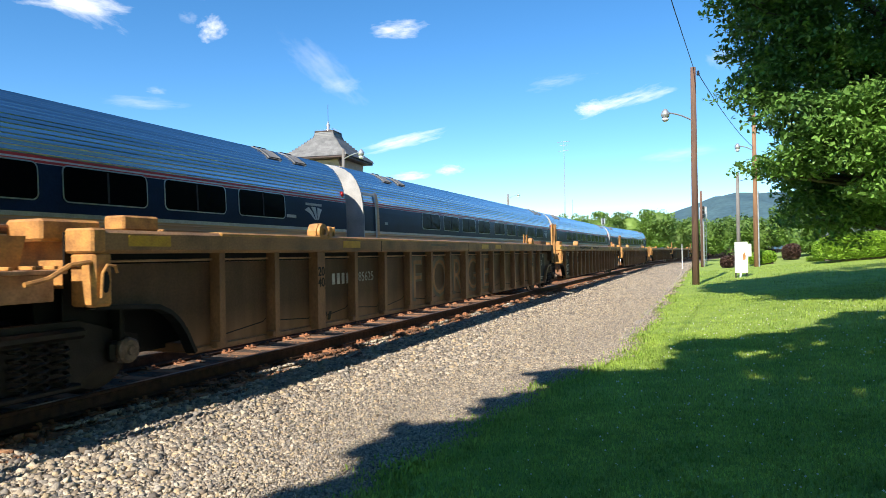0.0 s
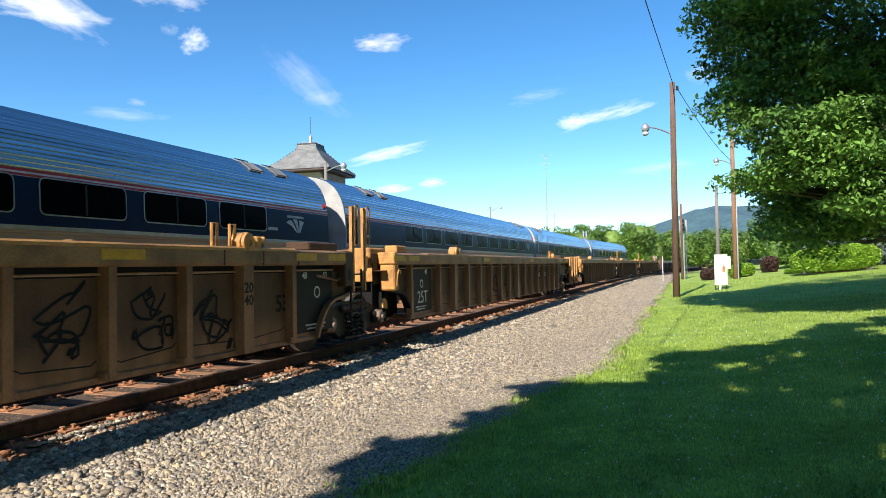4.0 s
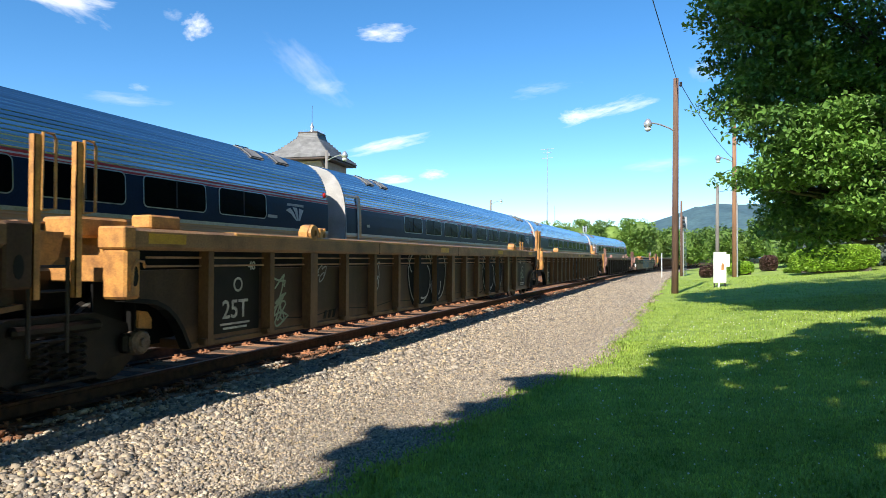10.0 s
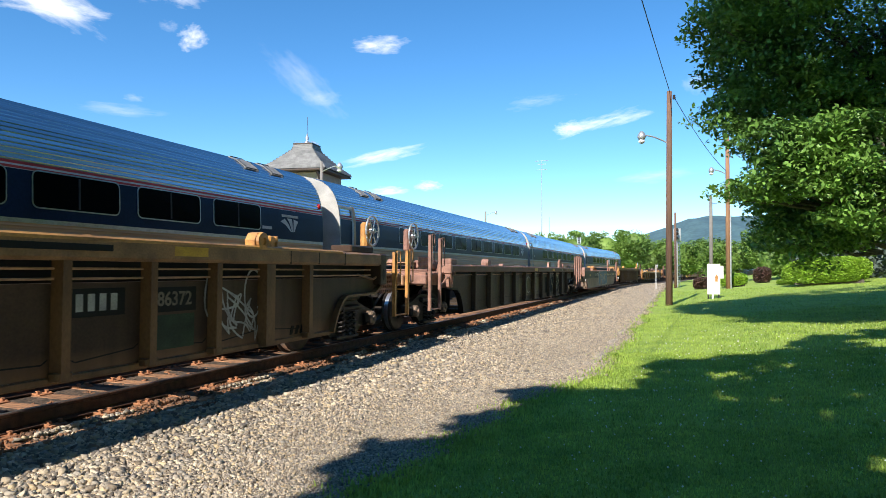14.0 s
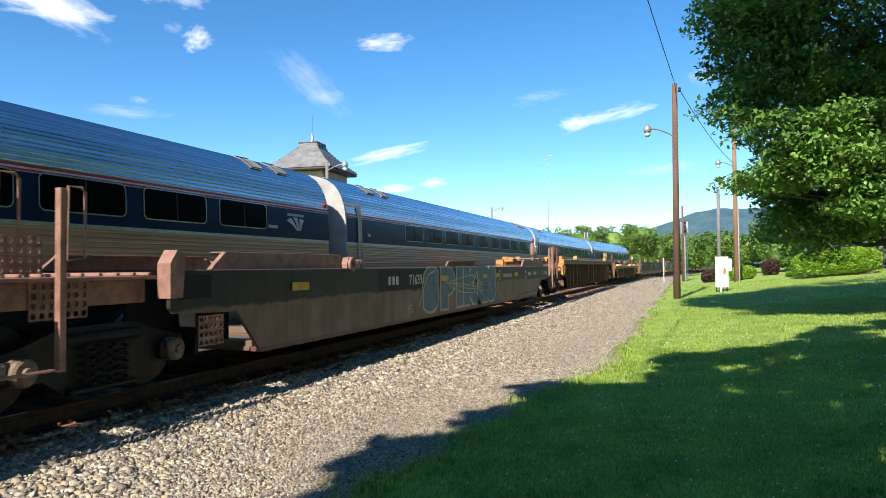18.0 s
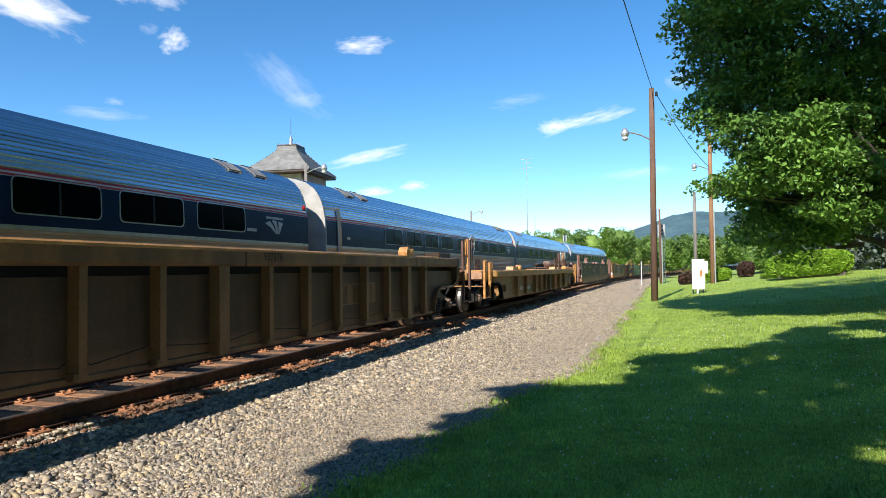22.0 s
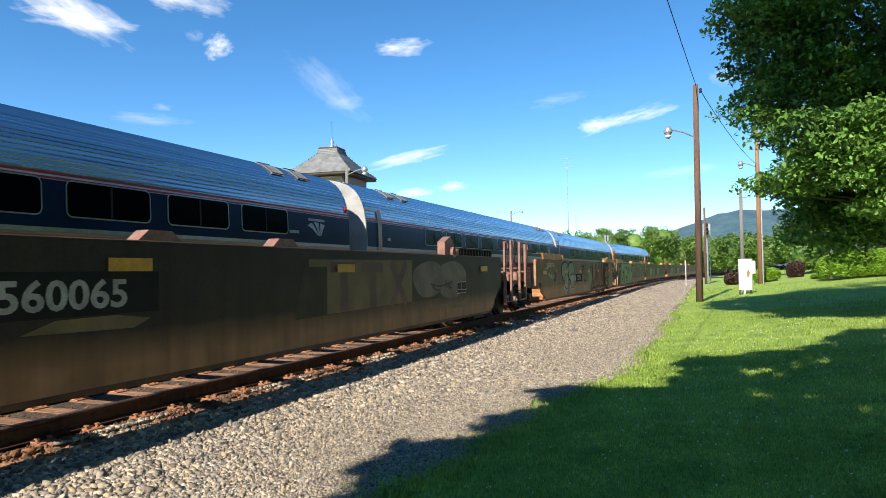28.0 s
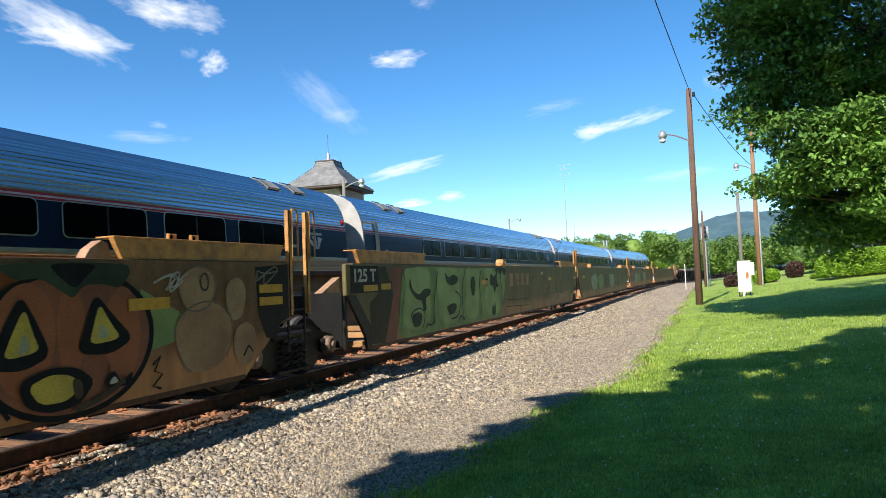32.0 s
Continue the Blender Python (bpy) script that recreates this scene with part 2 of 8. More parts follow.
BARK = mat("maple_bark", (0.12, 0.10, 0.08), (0.06, 0.05, 0.04), 6, 0.9, bump=0.8, fine=25, stretch=(1, 1, 0.25))
# distance haze is mixed into this blue-green base colour
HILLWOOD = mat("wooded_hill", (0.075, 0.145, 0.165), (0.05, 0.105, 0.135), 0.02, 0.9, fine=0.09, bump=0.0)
STAINLESS = mat("fluted_stainless", (0.58, 0.60, 0.64), (0.50, 0.52, 0.56), 0.7, 0.24, metal=1.0, fine=9, amount=0.3, stretch=(1, 0.03, 1))
# golden brown tint stands in for warm reflections in the lower steel
STAINLESS_LOW = mat("dusty_lower_stainless", (0.66, 0.375, 0.175), (0.44, 0.245, 0.115), 1.5, 0.40, metal=0.25, fine=16, amount=0.8, stretch=(1, 0.03, 1), spec=0.3)
NAVY = mat("navy_paint", (0.007, 0.022, 0.062), (0.005, 0.016, 0.046), 1.5, 0.36, fine=20, spec=0.14)
RED = mat("red_stripe", (0.60, 0.045, 0.045), (0.5, 0.04, 0.04), 3, 0.45, spec=0.3)
WHITE = mat("white_stripe", (0.66, 0.66, 0.66), (0.52, 0.52, 0.52), 3, 0.4)
CHROME = mat("window_frame_metal", (0.52, 0.52, 0.53), (0.42, 0.42, 0.44), 5, 0.32, metal=1.0)
DARKGLASS = mat("tinted_train_glass", (0.003, 0.003, 0.004), (0.002, 0.002, 0.003), 2, 0.2, spec=0.04)
ENDGREY = mat("grey_end_paint", (0.52, 0.51, 0.49), (0.36, 0.35, 0.33), 2, 0.5)
RUBBER = mat("black_rubber", (0.02, 0.02, 0.021), (0.012, 0.012, 0.012), 6, 0.75)
LAMPRED = mat("red_marker_lens", (0.6, 0.03, 0.02), (0.5, 0.02, 0.02), 6, 0.2)
STUCCO = mat("tan_stucco", (0.48, 0.38, 0.30), (0.40, 0.31, 0.24), 2, 0.9, bump=0.2)
SLATE = mat("grey_slate", (0.25, 0.245, 0.24), (0.16, 0.158, 0.155), 2, 0.7, random=0.25)
TRIM = mat("dark_wood_trim", (0.09, 0.055, 0.045), (0.06, 0.04, 0.03), 4, 0.6)
POLEWOOD = mat("creosote_pole_wood", (0.20, 0.11, 0.072), (0.11, 0.065, 0.045), 5, 0.85, bump=0.5, fine=30, stretch=(1, 1, 0.08))
POLEWARM = mat("new_pole_wood", (0.36, 0.19, 0.10), (0.24, 0.125, 0.07), 5, 0.85, bump=0.4, fine=30, stretch=(1, 1, 0.08))
POLEGREY = mat("grey_pole_wood", (0.26, 0.24, 0.22), (0.18, 0.165, 0.15), 5, 0.85, bump=0.4, fine=30, stretch=(1, 1, 0.08))
GALV = mat("galvanised_metal", (0.60, 0.61, 0.62), (0.45, 0.46, 0.47), 6, 0.4, metal=0.6)
CABLE = mat("cable_sheath", (0.02, 0.02, 0.022), (0.015, 0.015, 0.015), 6, 0.6)
SIGNWHITE = mat("white_sign_board", (0.82, 0.82, 0.80), (0.75, 0.75, 0.73), 3, 0.6)
LENS = mat("lamp_lens", (0.75, 0.76, 0.76), (0.65, 0.66, 0.66), 3, 0.15)
GRAF_CREAM = mat("cream_spray", (0.52, 0.47, 0.33), (0.38, 0.34, 0.24), 6, 0.6)
GRAF_TEAL = mat("teal_spray", (0.10, 0.19, 0.235), (0.065, 0.115, 0.175), 2.5, 0.6)
GRAF_ORANGE = mat("orange_spray", (0.34, 0.105, 0.036), (0.24, 0.078, 0.030), 2.5, 0.6)
GRAF_RUST = mat("red_brown_spray", (0.26, 0.088, 0.040), (0.16, 0.055, 0.028), 2.5, 0.6)
GRAF_GHOST = mat("washed_out_spray", (0.40, 0.25, 0.125), (0.25, 0.145, 0.07), 3, 0.6)
GRAF_GREEN = mat("green_spray", (0.25, 0.37, 0.12), (0.16, 0.24, 0.08), 2.5, 0.6)
GRAF_GREENLIT = mat("light_green_spray", (0.34, 0.46, 0.17), (0.23, 0.33, 0.11), 2.5, 0.6)
GRAF_DKGREEN = mat("dark_green_spray", (0.045, 0.075, 0.045), (0.022, 0.036, 0.026), 2.5, 0.6, spec=0.2)
GRAF_DKBLUE = mat("midnight_blue_spray", (0.022, 0.036, 0.055), (0.014, 0.022, 0.034), 2.5, 0.6, spec=0.2)
GRAF_FAINT = mat("faded_spray", (0.19, 0.155, 0.11), (0.11, 0.085, 0.06), 3, 0.6)
GRAF_OCHRE = mat("old_yellow_paint", (0.19, 0.135, 0.05), (0.12, 0.088, 0.038), 2.5, 0.6)
GRAF_DKOLIVE = mat("dark_olive_spray", (0.070, 0.060, 0.036), (0.042, 0.036, 0.024), 2.5, 0.6, spec=0.2)
GRAF_PALE = mat("pale_green_spray", (0.34, 0.40, 0.27), (0.26, 0.31, 0.21), 4, 0.6)
GRAF_BLACK = mat("black_spray", (0.015, 0.018, 0.020), (0.010, 0.012, 0.013), 6, 0.7, spec=0.12)
GRAF_WHITE = mat("white_spray", (0.42, 0.42, 0.40), (0.26, 0.26, 0.25), 6, 0.6)
GRAF_YELLOW = mat("yellow_spray", (0.55, 0.45, 0.06), (0.4, 0.32, 0.05), 4, 0.6)


def two_tone(name, upper, lower, z0, soft=0.04, rough=0.5):
    """Paint that changes below a wavering line at height z0: road dust, with bounced light painted in."""
    m = mat(name, upper, tuple(c * 0.65 for c in upper), 1.3, rough, bump=0.08, fine=40)
    nt = m.node_tree
    b = nt.nodes["Principled BSDF"]
    link = b.inputs["Base Color"].links[0]
    src = link.from_socket
    tc = nt.nodes.new("ShaderNodeTexCoord")
    xyz = nt.nodes.new("ShaderNodeSeparateXYZ")
    nt.links.new(tc.outputs["Object"], xyz.inputs[0])
    ns = nt.nodes.new("ShaderNodeTexNoise")
    ns.inputs["Scale"].default_value, ns.inputs["Detail"].default_value = 2.2, 5
    nt.links.new(tc.outputs["Object"], ns.inputs["Vector"])
    ad = nt.nodes.new("ShaderNodeMath")
    ad.operation, ad.inputs[1].default_value = "MULTIPLY_ADD", 0.22
    nt.links.new(ns.outputs["Fac"], ad.inputs[0])
    nt.links.new(xyz.outputs["Z"], ad.inputs[2])
    mr = nt.nodes.new("ShaderNodeMapRange")
    mr.inputs["From Min"].default_value, mr.inputs["From Max"].default_value = z0 + 0.11 - soft, z0 + 0.11 + soft
    nt.links.new(ad.outputs[0], mr.inputs["Value"])
    r2 = nt.nodes.new("ShaderNodeValToRGB")
    r2.color_ramp.elements[0].color, r2.color_ramp.elements[1].color = (*[c * 0.72 for c in lower], 1), (*lower, 1)
    r2.color_ramp.elements[0].position, r2.color_ramp.elements[1].position = 0.35, 0.62
    nt.links.new(ns.outputs["Fac"], r2.inputs["Fac"])
    mx = nt.nodes.new("ShaderNodeMix")
    mx.data_type = "RGBA"
    nt.links.new(mr.outputs["Result"], mx.inputs[0])
    nt.links.new(r2.outputs["Color"], mx.inputs[6])
    nt.links.new(src, mx.inputs[7])
    # rain streaks running down the side
    sp = nt.nodes.new("ShaderNodeMapping")
    sp.inputs["Scale"].default_value = (1, 3.2, 0.3)
    nt.links.new(tc.outputs["Object"], sp.inputs["Vector"])
    sn = nt.nodes.new("ShaderNodeTexNoise")
    sn.inputs["Scale"].default_value, sn.inputs["Detail"].default_value = 1.6, 5
    nt.links.new(sp.outputs["Vector"], sn.inputs["Vector"])
    sr = nt.nodes.new("ShaderNodeMapRange")
    sr.inputs["From Min"].default_value, sr.inputs["From Max"].default_value = 0.3, 0.7
    sr.inputs["To Min"].default_value, sr.inputs["To Max"].default_value = 0.72, 1.18
    nt.links.new(sn.outputs["Fac"], sr.inputs["Value"])
    sc = nt.nodes.new("ShaderNodeVectorMath")
    sc.operation = "SCALE"
    nt.links.new(mx.outputs[2], sc.inputs[0])
    nt.links.new(sr.outputs["Result"], sc.inputs["Scale"])
    nt.links.new(sc.outputs[0], b.inputs["Base Color"])
    b.inputs["Specular IOR Level"].default_value = 0.25
    return m


# lower tones are dust, lifted to paint in light bounced off the ballast
SIDE_A = two_tone("dusty_black_side", (0.040, 0.030, 0.022), (0.31, 0.17, 0.08), 0.66, 0.16)
SIDE_B = two_tone("dusty_brown_side", (0.25, 0.135, 0.066), (0.50, 0.240, 0.100), 0.70, 0.10)
SIDE_C = two_tone("dusty_green_side", (0.185, 0.150, 0.068), (0.42, 0.235, 0.105), 0.60, 0.1)
SIDE_F = two_tone("taupe_black_side", (0.045, 0.038, 0.031), (0.205, 0.14, 0.098), 0.88, 0.02)
SIDE_Y = two_tone("dusty_ochre_side", (0.225, 0.122, 0.040), (0.32, 0.175, 0.056), 0.5, 0.15)
# plates: brighter low down, again with the ballast's bounced light painted in
PLATE = two_tone("dished_plate_paint", (0.125, 0.066, 0.038), (0.41, 0.205, 0.098), 0.46, 0.30)

PLATE_DK = two_tone("sooty_plate_paint", (0.074, 0.043, 0.028), (0.31, 0.158, 0.078), 0.36, 0.22)


# ---- mesh tools
class Mesh:
    def __init__(self):
        self.v, self.f = [], []

    def add(self, verts, faces):
        n = len(self.v)
        self.v += [tuple(p) for p in verts]
        self.f += [tuple(i + n for i in q) for q in faces]
        return self

    def box(self, x0, x1, y0, y1, z0, z1, c=0.008):
        """A box with chamfered edges."""
        lo, hi = Vector((x0, y0, z0)), Vector((x1, y1, z1))
        c = min(c, 0.3 * min(hi - lo))
        verts, idx = [], {}
        for sx in (0, 1):
            for sy in (0, 1):
                for sz in (0, 1):
                    s = (sx, sy, sz)
                    p = [hi[k] if s[k] else lo[k] for k in range(3)]
                    for a in range(3):
                        q = [p[k] if k == a else p[k] + (-c if s[k] else c) for k in range(3)]
                        idx[s, a] = len(verts)
                        verts.append(q)
        faces = []
        for a in range(3):
            b, d = (a + 1) % 3, (a + 2) % 3
            for sa in (0, 1):
                ring = []
                for sb, sd in ((0, 0), (1, 0), (1, 1), (0, 1)):
                    s = [0, 0, 0]
                    s[a], s[b], s[d] = sa, sb, sd
                    ring.append(idx[tuple(s), a])
                faces.append(ring if sa else ring[::-1])
            for sb in (0, 1):
                for sd in (0, 1):
                    s0, s1 = [0, 0, 0], [0, 0, 0]
                    s0[b] = s1[b] = sb
                    s0[d] = s1[d] = sd
                    s1[a] = 1
                    s0, s1 = tuple(s0), tuple(s1)
                    q = [idx[s0, b], idx[s1, b], idx[s1, d], idx[s0, d]]
                    faces.append(q if sb == sd else q[::-1])
        for s in {k[0] for k in idx}:
            t = [idx[s, 0], idx[s, 1], idx[s, 2]]
            faces.append(t if sum(s) % 2 else t[::-1])
        return self.add(verts, faces)

    def prism(self, outline, axis, a, b):
        """A polygon extruded along an axis; outline in the two other axes, in order."""
        k = "xyz".index(axis)
        n = len(outline)

        def put(p, w):
            q = list(p)
            q.insert(k, w)
            return q
        verts = [put(p, a) for p in outline] + [put(p, b) for p in outline]
        faces = [tuple(range(n))[::-1], tuple(range(n, 2 * n))]
        faces += [(i, (i + 1) % n, n + (i + 1) % n, n + i) for i in range(n)]
        return self.add(verts, faces)

    def tube(self, pts, r, n=8, r1=None, cap=True):
        """A round bar along a line of points, tapering from r to r1."""
        pts = [Vector(p) for p in pts]
        r1 = r if r1 is None else r1
        verts, faces = [], []
        for i, p in enumerate(pts):
            d = (pts[min(i + 1, len(pts) - 1)] - pts[max(i - 1, 0)]).normalized()
            u = d.orthogonal().normalized() if abs(d.z) > 0.9 else d.cross(Vector((0, 0, 1))).normalized()
            w = d.cross(u)
            rad = r + (r1 - r) * i / max(1, len(pts) - 1)
            for j in range(n):
                a = 2 * math.pi * j / n
                verts.append(p + (u * math.cos(a) + w * math.sin(a)) * rad)
        for i in range(len(pts) - 1):
            for j in range(n):
                faces.append((i * n + j, i * n + (j + 1) % n, (i + 1) * n + (j + 1) % n, (i + 1) * n + j))
        if cap:
            faces += [tuple(range(n))[::-1], tuple(range((len(pts) - 1) * n, len(pts) * n))]
        return self.add(verts, faces)

    def lathe(self, profile, centre, axis="x", n=24):
        """A turned shape: profile of (along, radius) about the axis through centre."""
        k = "xyz".index(axis)
        verts, faces = [], []
        for along, rad in profile:
            for j in range(n):
                a = 2 * math.pi * j / n
                q = [rad * math.cos(a), rad * math.sin(a)]
                q.insert(k, along)
                verts.append([q[i] + centre[i] for i in range(3)])
        m = len(profile)
        for i in range(m - 1):
            for j in range(n):
                faces.append((i * n + j, i * n + (j + 1) % n, (i + 1) * n + (j + 1) % n, (i + 1) * n + j))
        faces += [tuple(range(n))[::-1], tuple(range((m - 1) * n, m * n))]
        return self.add(verts, faces)

    def mesh(self, name, material, smooth=False):
        me = bpy.data.meshes.new(name)
        me.from_pydata(self.v, [], self.f)
        me.materials.append(material)
        if smooth:
            me.polygons.foreach_set("use_smooth", [True] * len(me.polygons))
        bm = bmesh.new()
        bm.from_mesh(me)
        bmesh.ops.recalc_face_normals(bm, faces=bm.faces)
        bm.to_mesh(me)
        bm.free()
        return me


def part(name, m, material, parent=None, label="", smooth=False, at=None):
    me = m.mesh(name, material, smooth) if isinstance(m, Mesh) else m
    ob = new(name, me)
    if parent is not None:
        ob.parent = parent
    if at is not None:
        ob.matrix_basis = at
    return tagged(ob, label)


def thing(name, label, category, group="", kind="", at=None):
    ob = new(name)
    ob.empty_display_size = 0.1
    if at is not None:
        ob.matrix_basis = at
    return tagged(ob, label, category, group, kind)


def raw(name, verts, faces, material, smooth=False):
    me = bpy.data.meshes.new(name)
    verts, faces = np.asarray(verts, np.float32), np.asarray(faces, np.int32)
    k = faces.shape[1]
    me.vertices.add(len(verts))
    me.vertices.foreach_set("co", verts.ravel())
    me.loops.add(faces.size)
    me.loops.foreach_set("vertex_index", faces.ravel())
    me.polygons.add(len(faces))
    me.polygons.foreach_set("loop_start", np.arange(0, faces.size, k, dtype=np.int32))
    me.update(calc_edges=True)
    me.validate()
    if smooth:
        me.polygons.foreach_set("use_smooth", np.ones(len(faces), bool))
    me.materials.append(material)
    return me


def lettering(text, height, material, name="lettering", bold=0.0, squeeze=1.0):
    """Letters of the built-in font as a thin mesh, lying in y (reading direction) and z, centred; seen from +x."""
    cu = bpy.data.curves.new("letters", "FONT")
    cu.body, cu.size, cu.align_x, cu.align_y = text, height * 1.38, "CENTER", "CENTER"
    cu.offset, cu.extrude = bold, 0.001
    cu.resolution_u = 3
    ob = bpy.data.objects.new("letters", cu)
    me = bpy.data.meshes.new_from_object(ob)
    me.name = name
    bpy.data.objects.remove(ob)
    me.transform(Matrix(((0, 0, 1, 0), (squeeze, 0, 0, 0), (0, 1, 0, 0), (0, 0, 0, 1))))
    me.materials.clear()
    me.materials.append(material)
    return me


# ---- plan: the line runs along y; rail top at z = 0.30; the viewer stands on the lawn at the origin
RAIL, XF, XA = 0.30, -6.44, -10.65
CURVE_Y, CURVE_R = 52.0, 480.0


def line_at(s, x=XF):
    """Place and turn of the track at s metres along it: straight, then a bend to the right."""
    if s <= CURVE_Y:
        return x, s, 0.0
    a = (s - CURVE_Y) / (CURVE_R - (x - XF))
    r = CURVE_R - (x - XF)
    return x + r * (1 - math.cos(a)), CURVE_Y + r * math.sin(a), -math.degrees(a)


def bend(y):
    return 0.0 if y <= CURVE_Y else (y - CURVE_Y) ** 2 / (2 * CURVE_R)


def lawn_edge(y):
    """x of the border between gravel and grass."""
    return -2.15 + 1.0 * min(1, max(0, (y - 5.5) / 5.5)) + 0.10 * math.sin(y * 1.3) + 0.05 * math.sin(y * 3.7 + 1) + 0.035 * math.sin(y * 9.1 + 2) + 0.03 * math.sin(y * 17.3) + bend(y)


def ground_z(x, y):
    x = x - bend(y)
    edge = -1.3
    if x > edge:
        up = x - edge
        z = 0.0035 * max(0, y) + 0.085 * (up - 1.2 + 1.2 * math.exp(-up / 1.2)) / (1 + max(0, up - 14) / 30)
        return z + 0.012 * math.sin(x * 1.7 + y * 0.6) + 0.01 * math.sin(y * 1.1 - x)
    if x > -4.1:
        return 0.0 + 0.01 * math.sin(x * 3 + y * 0.9)
    if x > -5.3:
        return (x + 4.1) / -1.2 * 0.05
    if x > -13.0:
        return 0.085
    return max(0.0, 0.085 + (x + 13) * 0.1)


def frange(a, b, step):
    n = max(1, round((b - a) / step))
    return [a + (b - a) * i / n for i in range(n + 1)]


def sheet(name, xs, ys, material, lift=0.0, shift=True):
    verts = [(x + (bend(y) if shift else 0), y, ground_z(x + (bend(y) if shift else 0), y) + lift) for y in ys for x in xs]
    n = len(xs)
    faces = [(j * n + i, j * n + i + 1, (j + 1) * n + i + 1, (j + 1) * n + i) for j in range(len(ys) - 1) for i in range(n - 1)]
    return raw(name, verts, faces, material, True)


ys_all = frange(-900, -60, 60) + frange(-40, 60, 0.5) + frange(64, 240, 4) + frange(280, 2600, 80)
xs_all = frange(-2400, -60, 90) + frange(-40, -14, 2) + frange(-13, -1.5, 0.25) + frange(-1.3, 14, 0.35) + frange(16, 60, 3) + frange(90, 2400, 90)
ground = tagged(new("ground", sheet("ground", xs_all, ys_all, SOIL, shift=False)), "mown green lawn and meadow reaching the hills", "lawn", kind="structure")


def strip(name, x_of, label, material, lift, ys):
    """A ribbon along the line; x_of(y) gives its border lines."""
    verts, faces, n = [], [], 0
    for j, y in enumerate(ys):
        xs = x_of(y)
        n = len(xs)
        for x in xs:
            verts.append((x, y, ground_z(x, y) + lift))
        if j:
            faces += [((j - 1) * n + i, (j - 1) * n + i + 1, j * n + i + 1, j * n + i) for i in range(n - 1)]
    return tagged(new(name, raw(name, verts, faces, material, True)), label, "ground", kind="structure")


ys_line = frange(-60, 0, 0.5) + frange(0.1, 30, 0.1) + frange(30.25, 70, 0.25) + frange(71, 230, 1.5)
strip("gravel_path", lambda y: [-4.2 + bend(y) + (lawn_edge(y) + 4.2 - bend(y)) * k / 12 for k in range(13)],
      "compacted grey gravel path beside the ballast", GRAVEL, 0.012, ys_line)
strip("ballast_bed", lambda y: [x + bend(y) for x in frange(-14, -4.15, 0.3)],
      "grey crushed stone ballast under both tracks", BALLASTBED, 0.02, ys_line)


# stones: loose crushed rock, ten shapes scattered by the thousand
def rock(seed):
    """A broken chip: a box with its corners knocked about."""
    rng = random.Random(seed)
    long, deep, high = rng.uniform(.9, 1.35), rng.uniform(.65, 1.0), rng.uniform(.55, .95)
    pts = [(sx * long * rng.uniform(.15, 1), sy * deep * rng.uniform(.15, 1), sz * high * rng.uniform(.15, 1)) for sx in (-1, 1) for sy in (-1, 1) for sz in (-1, 1)]
    bm = bmesh.new()
    bmesh.ops.convex_hull(bm, input=[bm.verts.new(p) for p in pts])
    bmesh.ops.triangulate(bm, faces=bm.faces)
    used = [v for v in bm.verts if v.link_faces]
    back = {v: i for i, v in enumerate(used)}
    out = np.array([v.co[:] for v in used]), np.array([[back[v] for v in f.verts] for f in bm.faces])
    bm.free()
    return out


def scatter_rocks(name, spots, sizes, label, seed, material=None):
    rng = np.random.default_rng(seed)
    shapes = [rock(i) for i in range(16)]
    kind = rng.integers(0, 16, len(spots))
    av, af, n = [], [], 0
    for k in range(16):
        pick = np.where(kind == k)[0]
        v, f = shapes[k]
        ang = rng.uniform(0, 6.283, len(pick))
        tilt = rng.normal(0, 0.9, len(pick))
        c, s, ct, st = np.cos(ang), np.sin(ang), np.cos(tilt), np.sin(tilt)
        p = v[None] * sizes[pick][:, None, None]
        y1, z1 = p[..., 1] * ct[:, None] - p[..., 2] * st[:, None], p[..., 1] * st[:, None] + p[..., 2] * ct[:, None]
        q = np.stack([p[..., 0] * c[:, None] - y1 * s[:, None], p[..., 0] * s[:, None] + y1 * c[:, None], z1], -1) + spots[pick][:, None]
        av.append(q.reshape(-1, 3))
        af.append((f[None] + (np.arange(len(pick)) * len(v))[:, None, None]).reshape(-1, 3) + n)
        n += len(pick) * len(v)
    return tagged(new(name, raw(name, np.concatenate(av), np.concatenate(af), material or STONE)), label, "stones", kind="stuff")


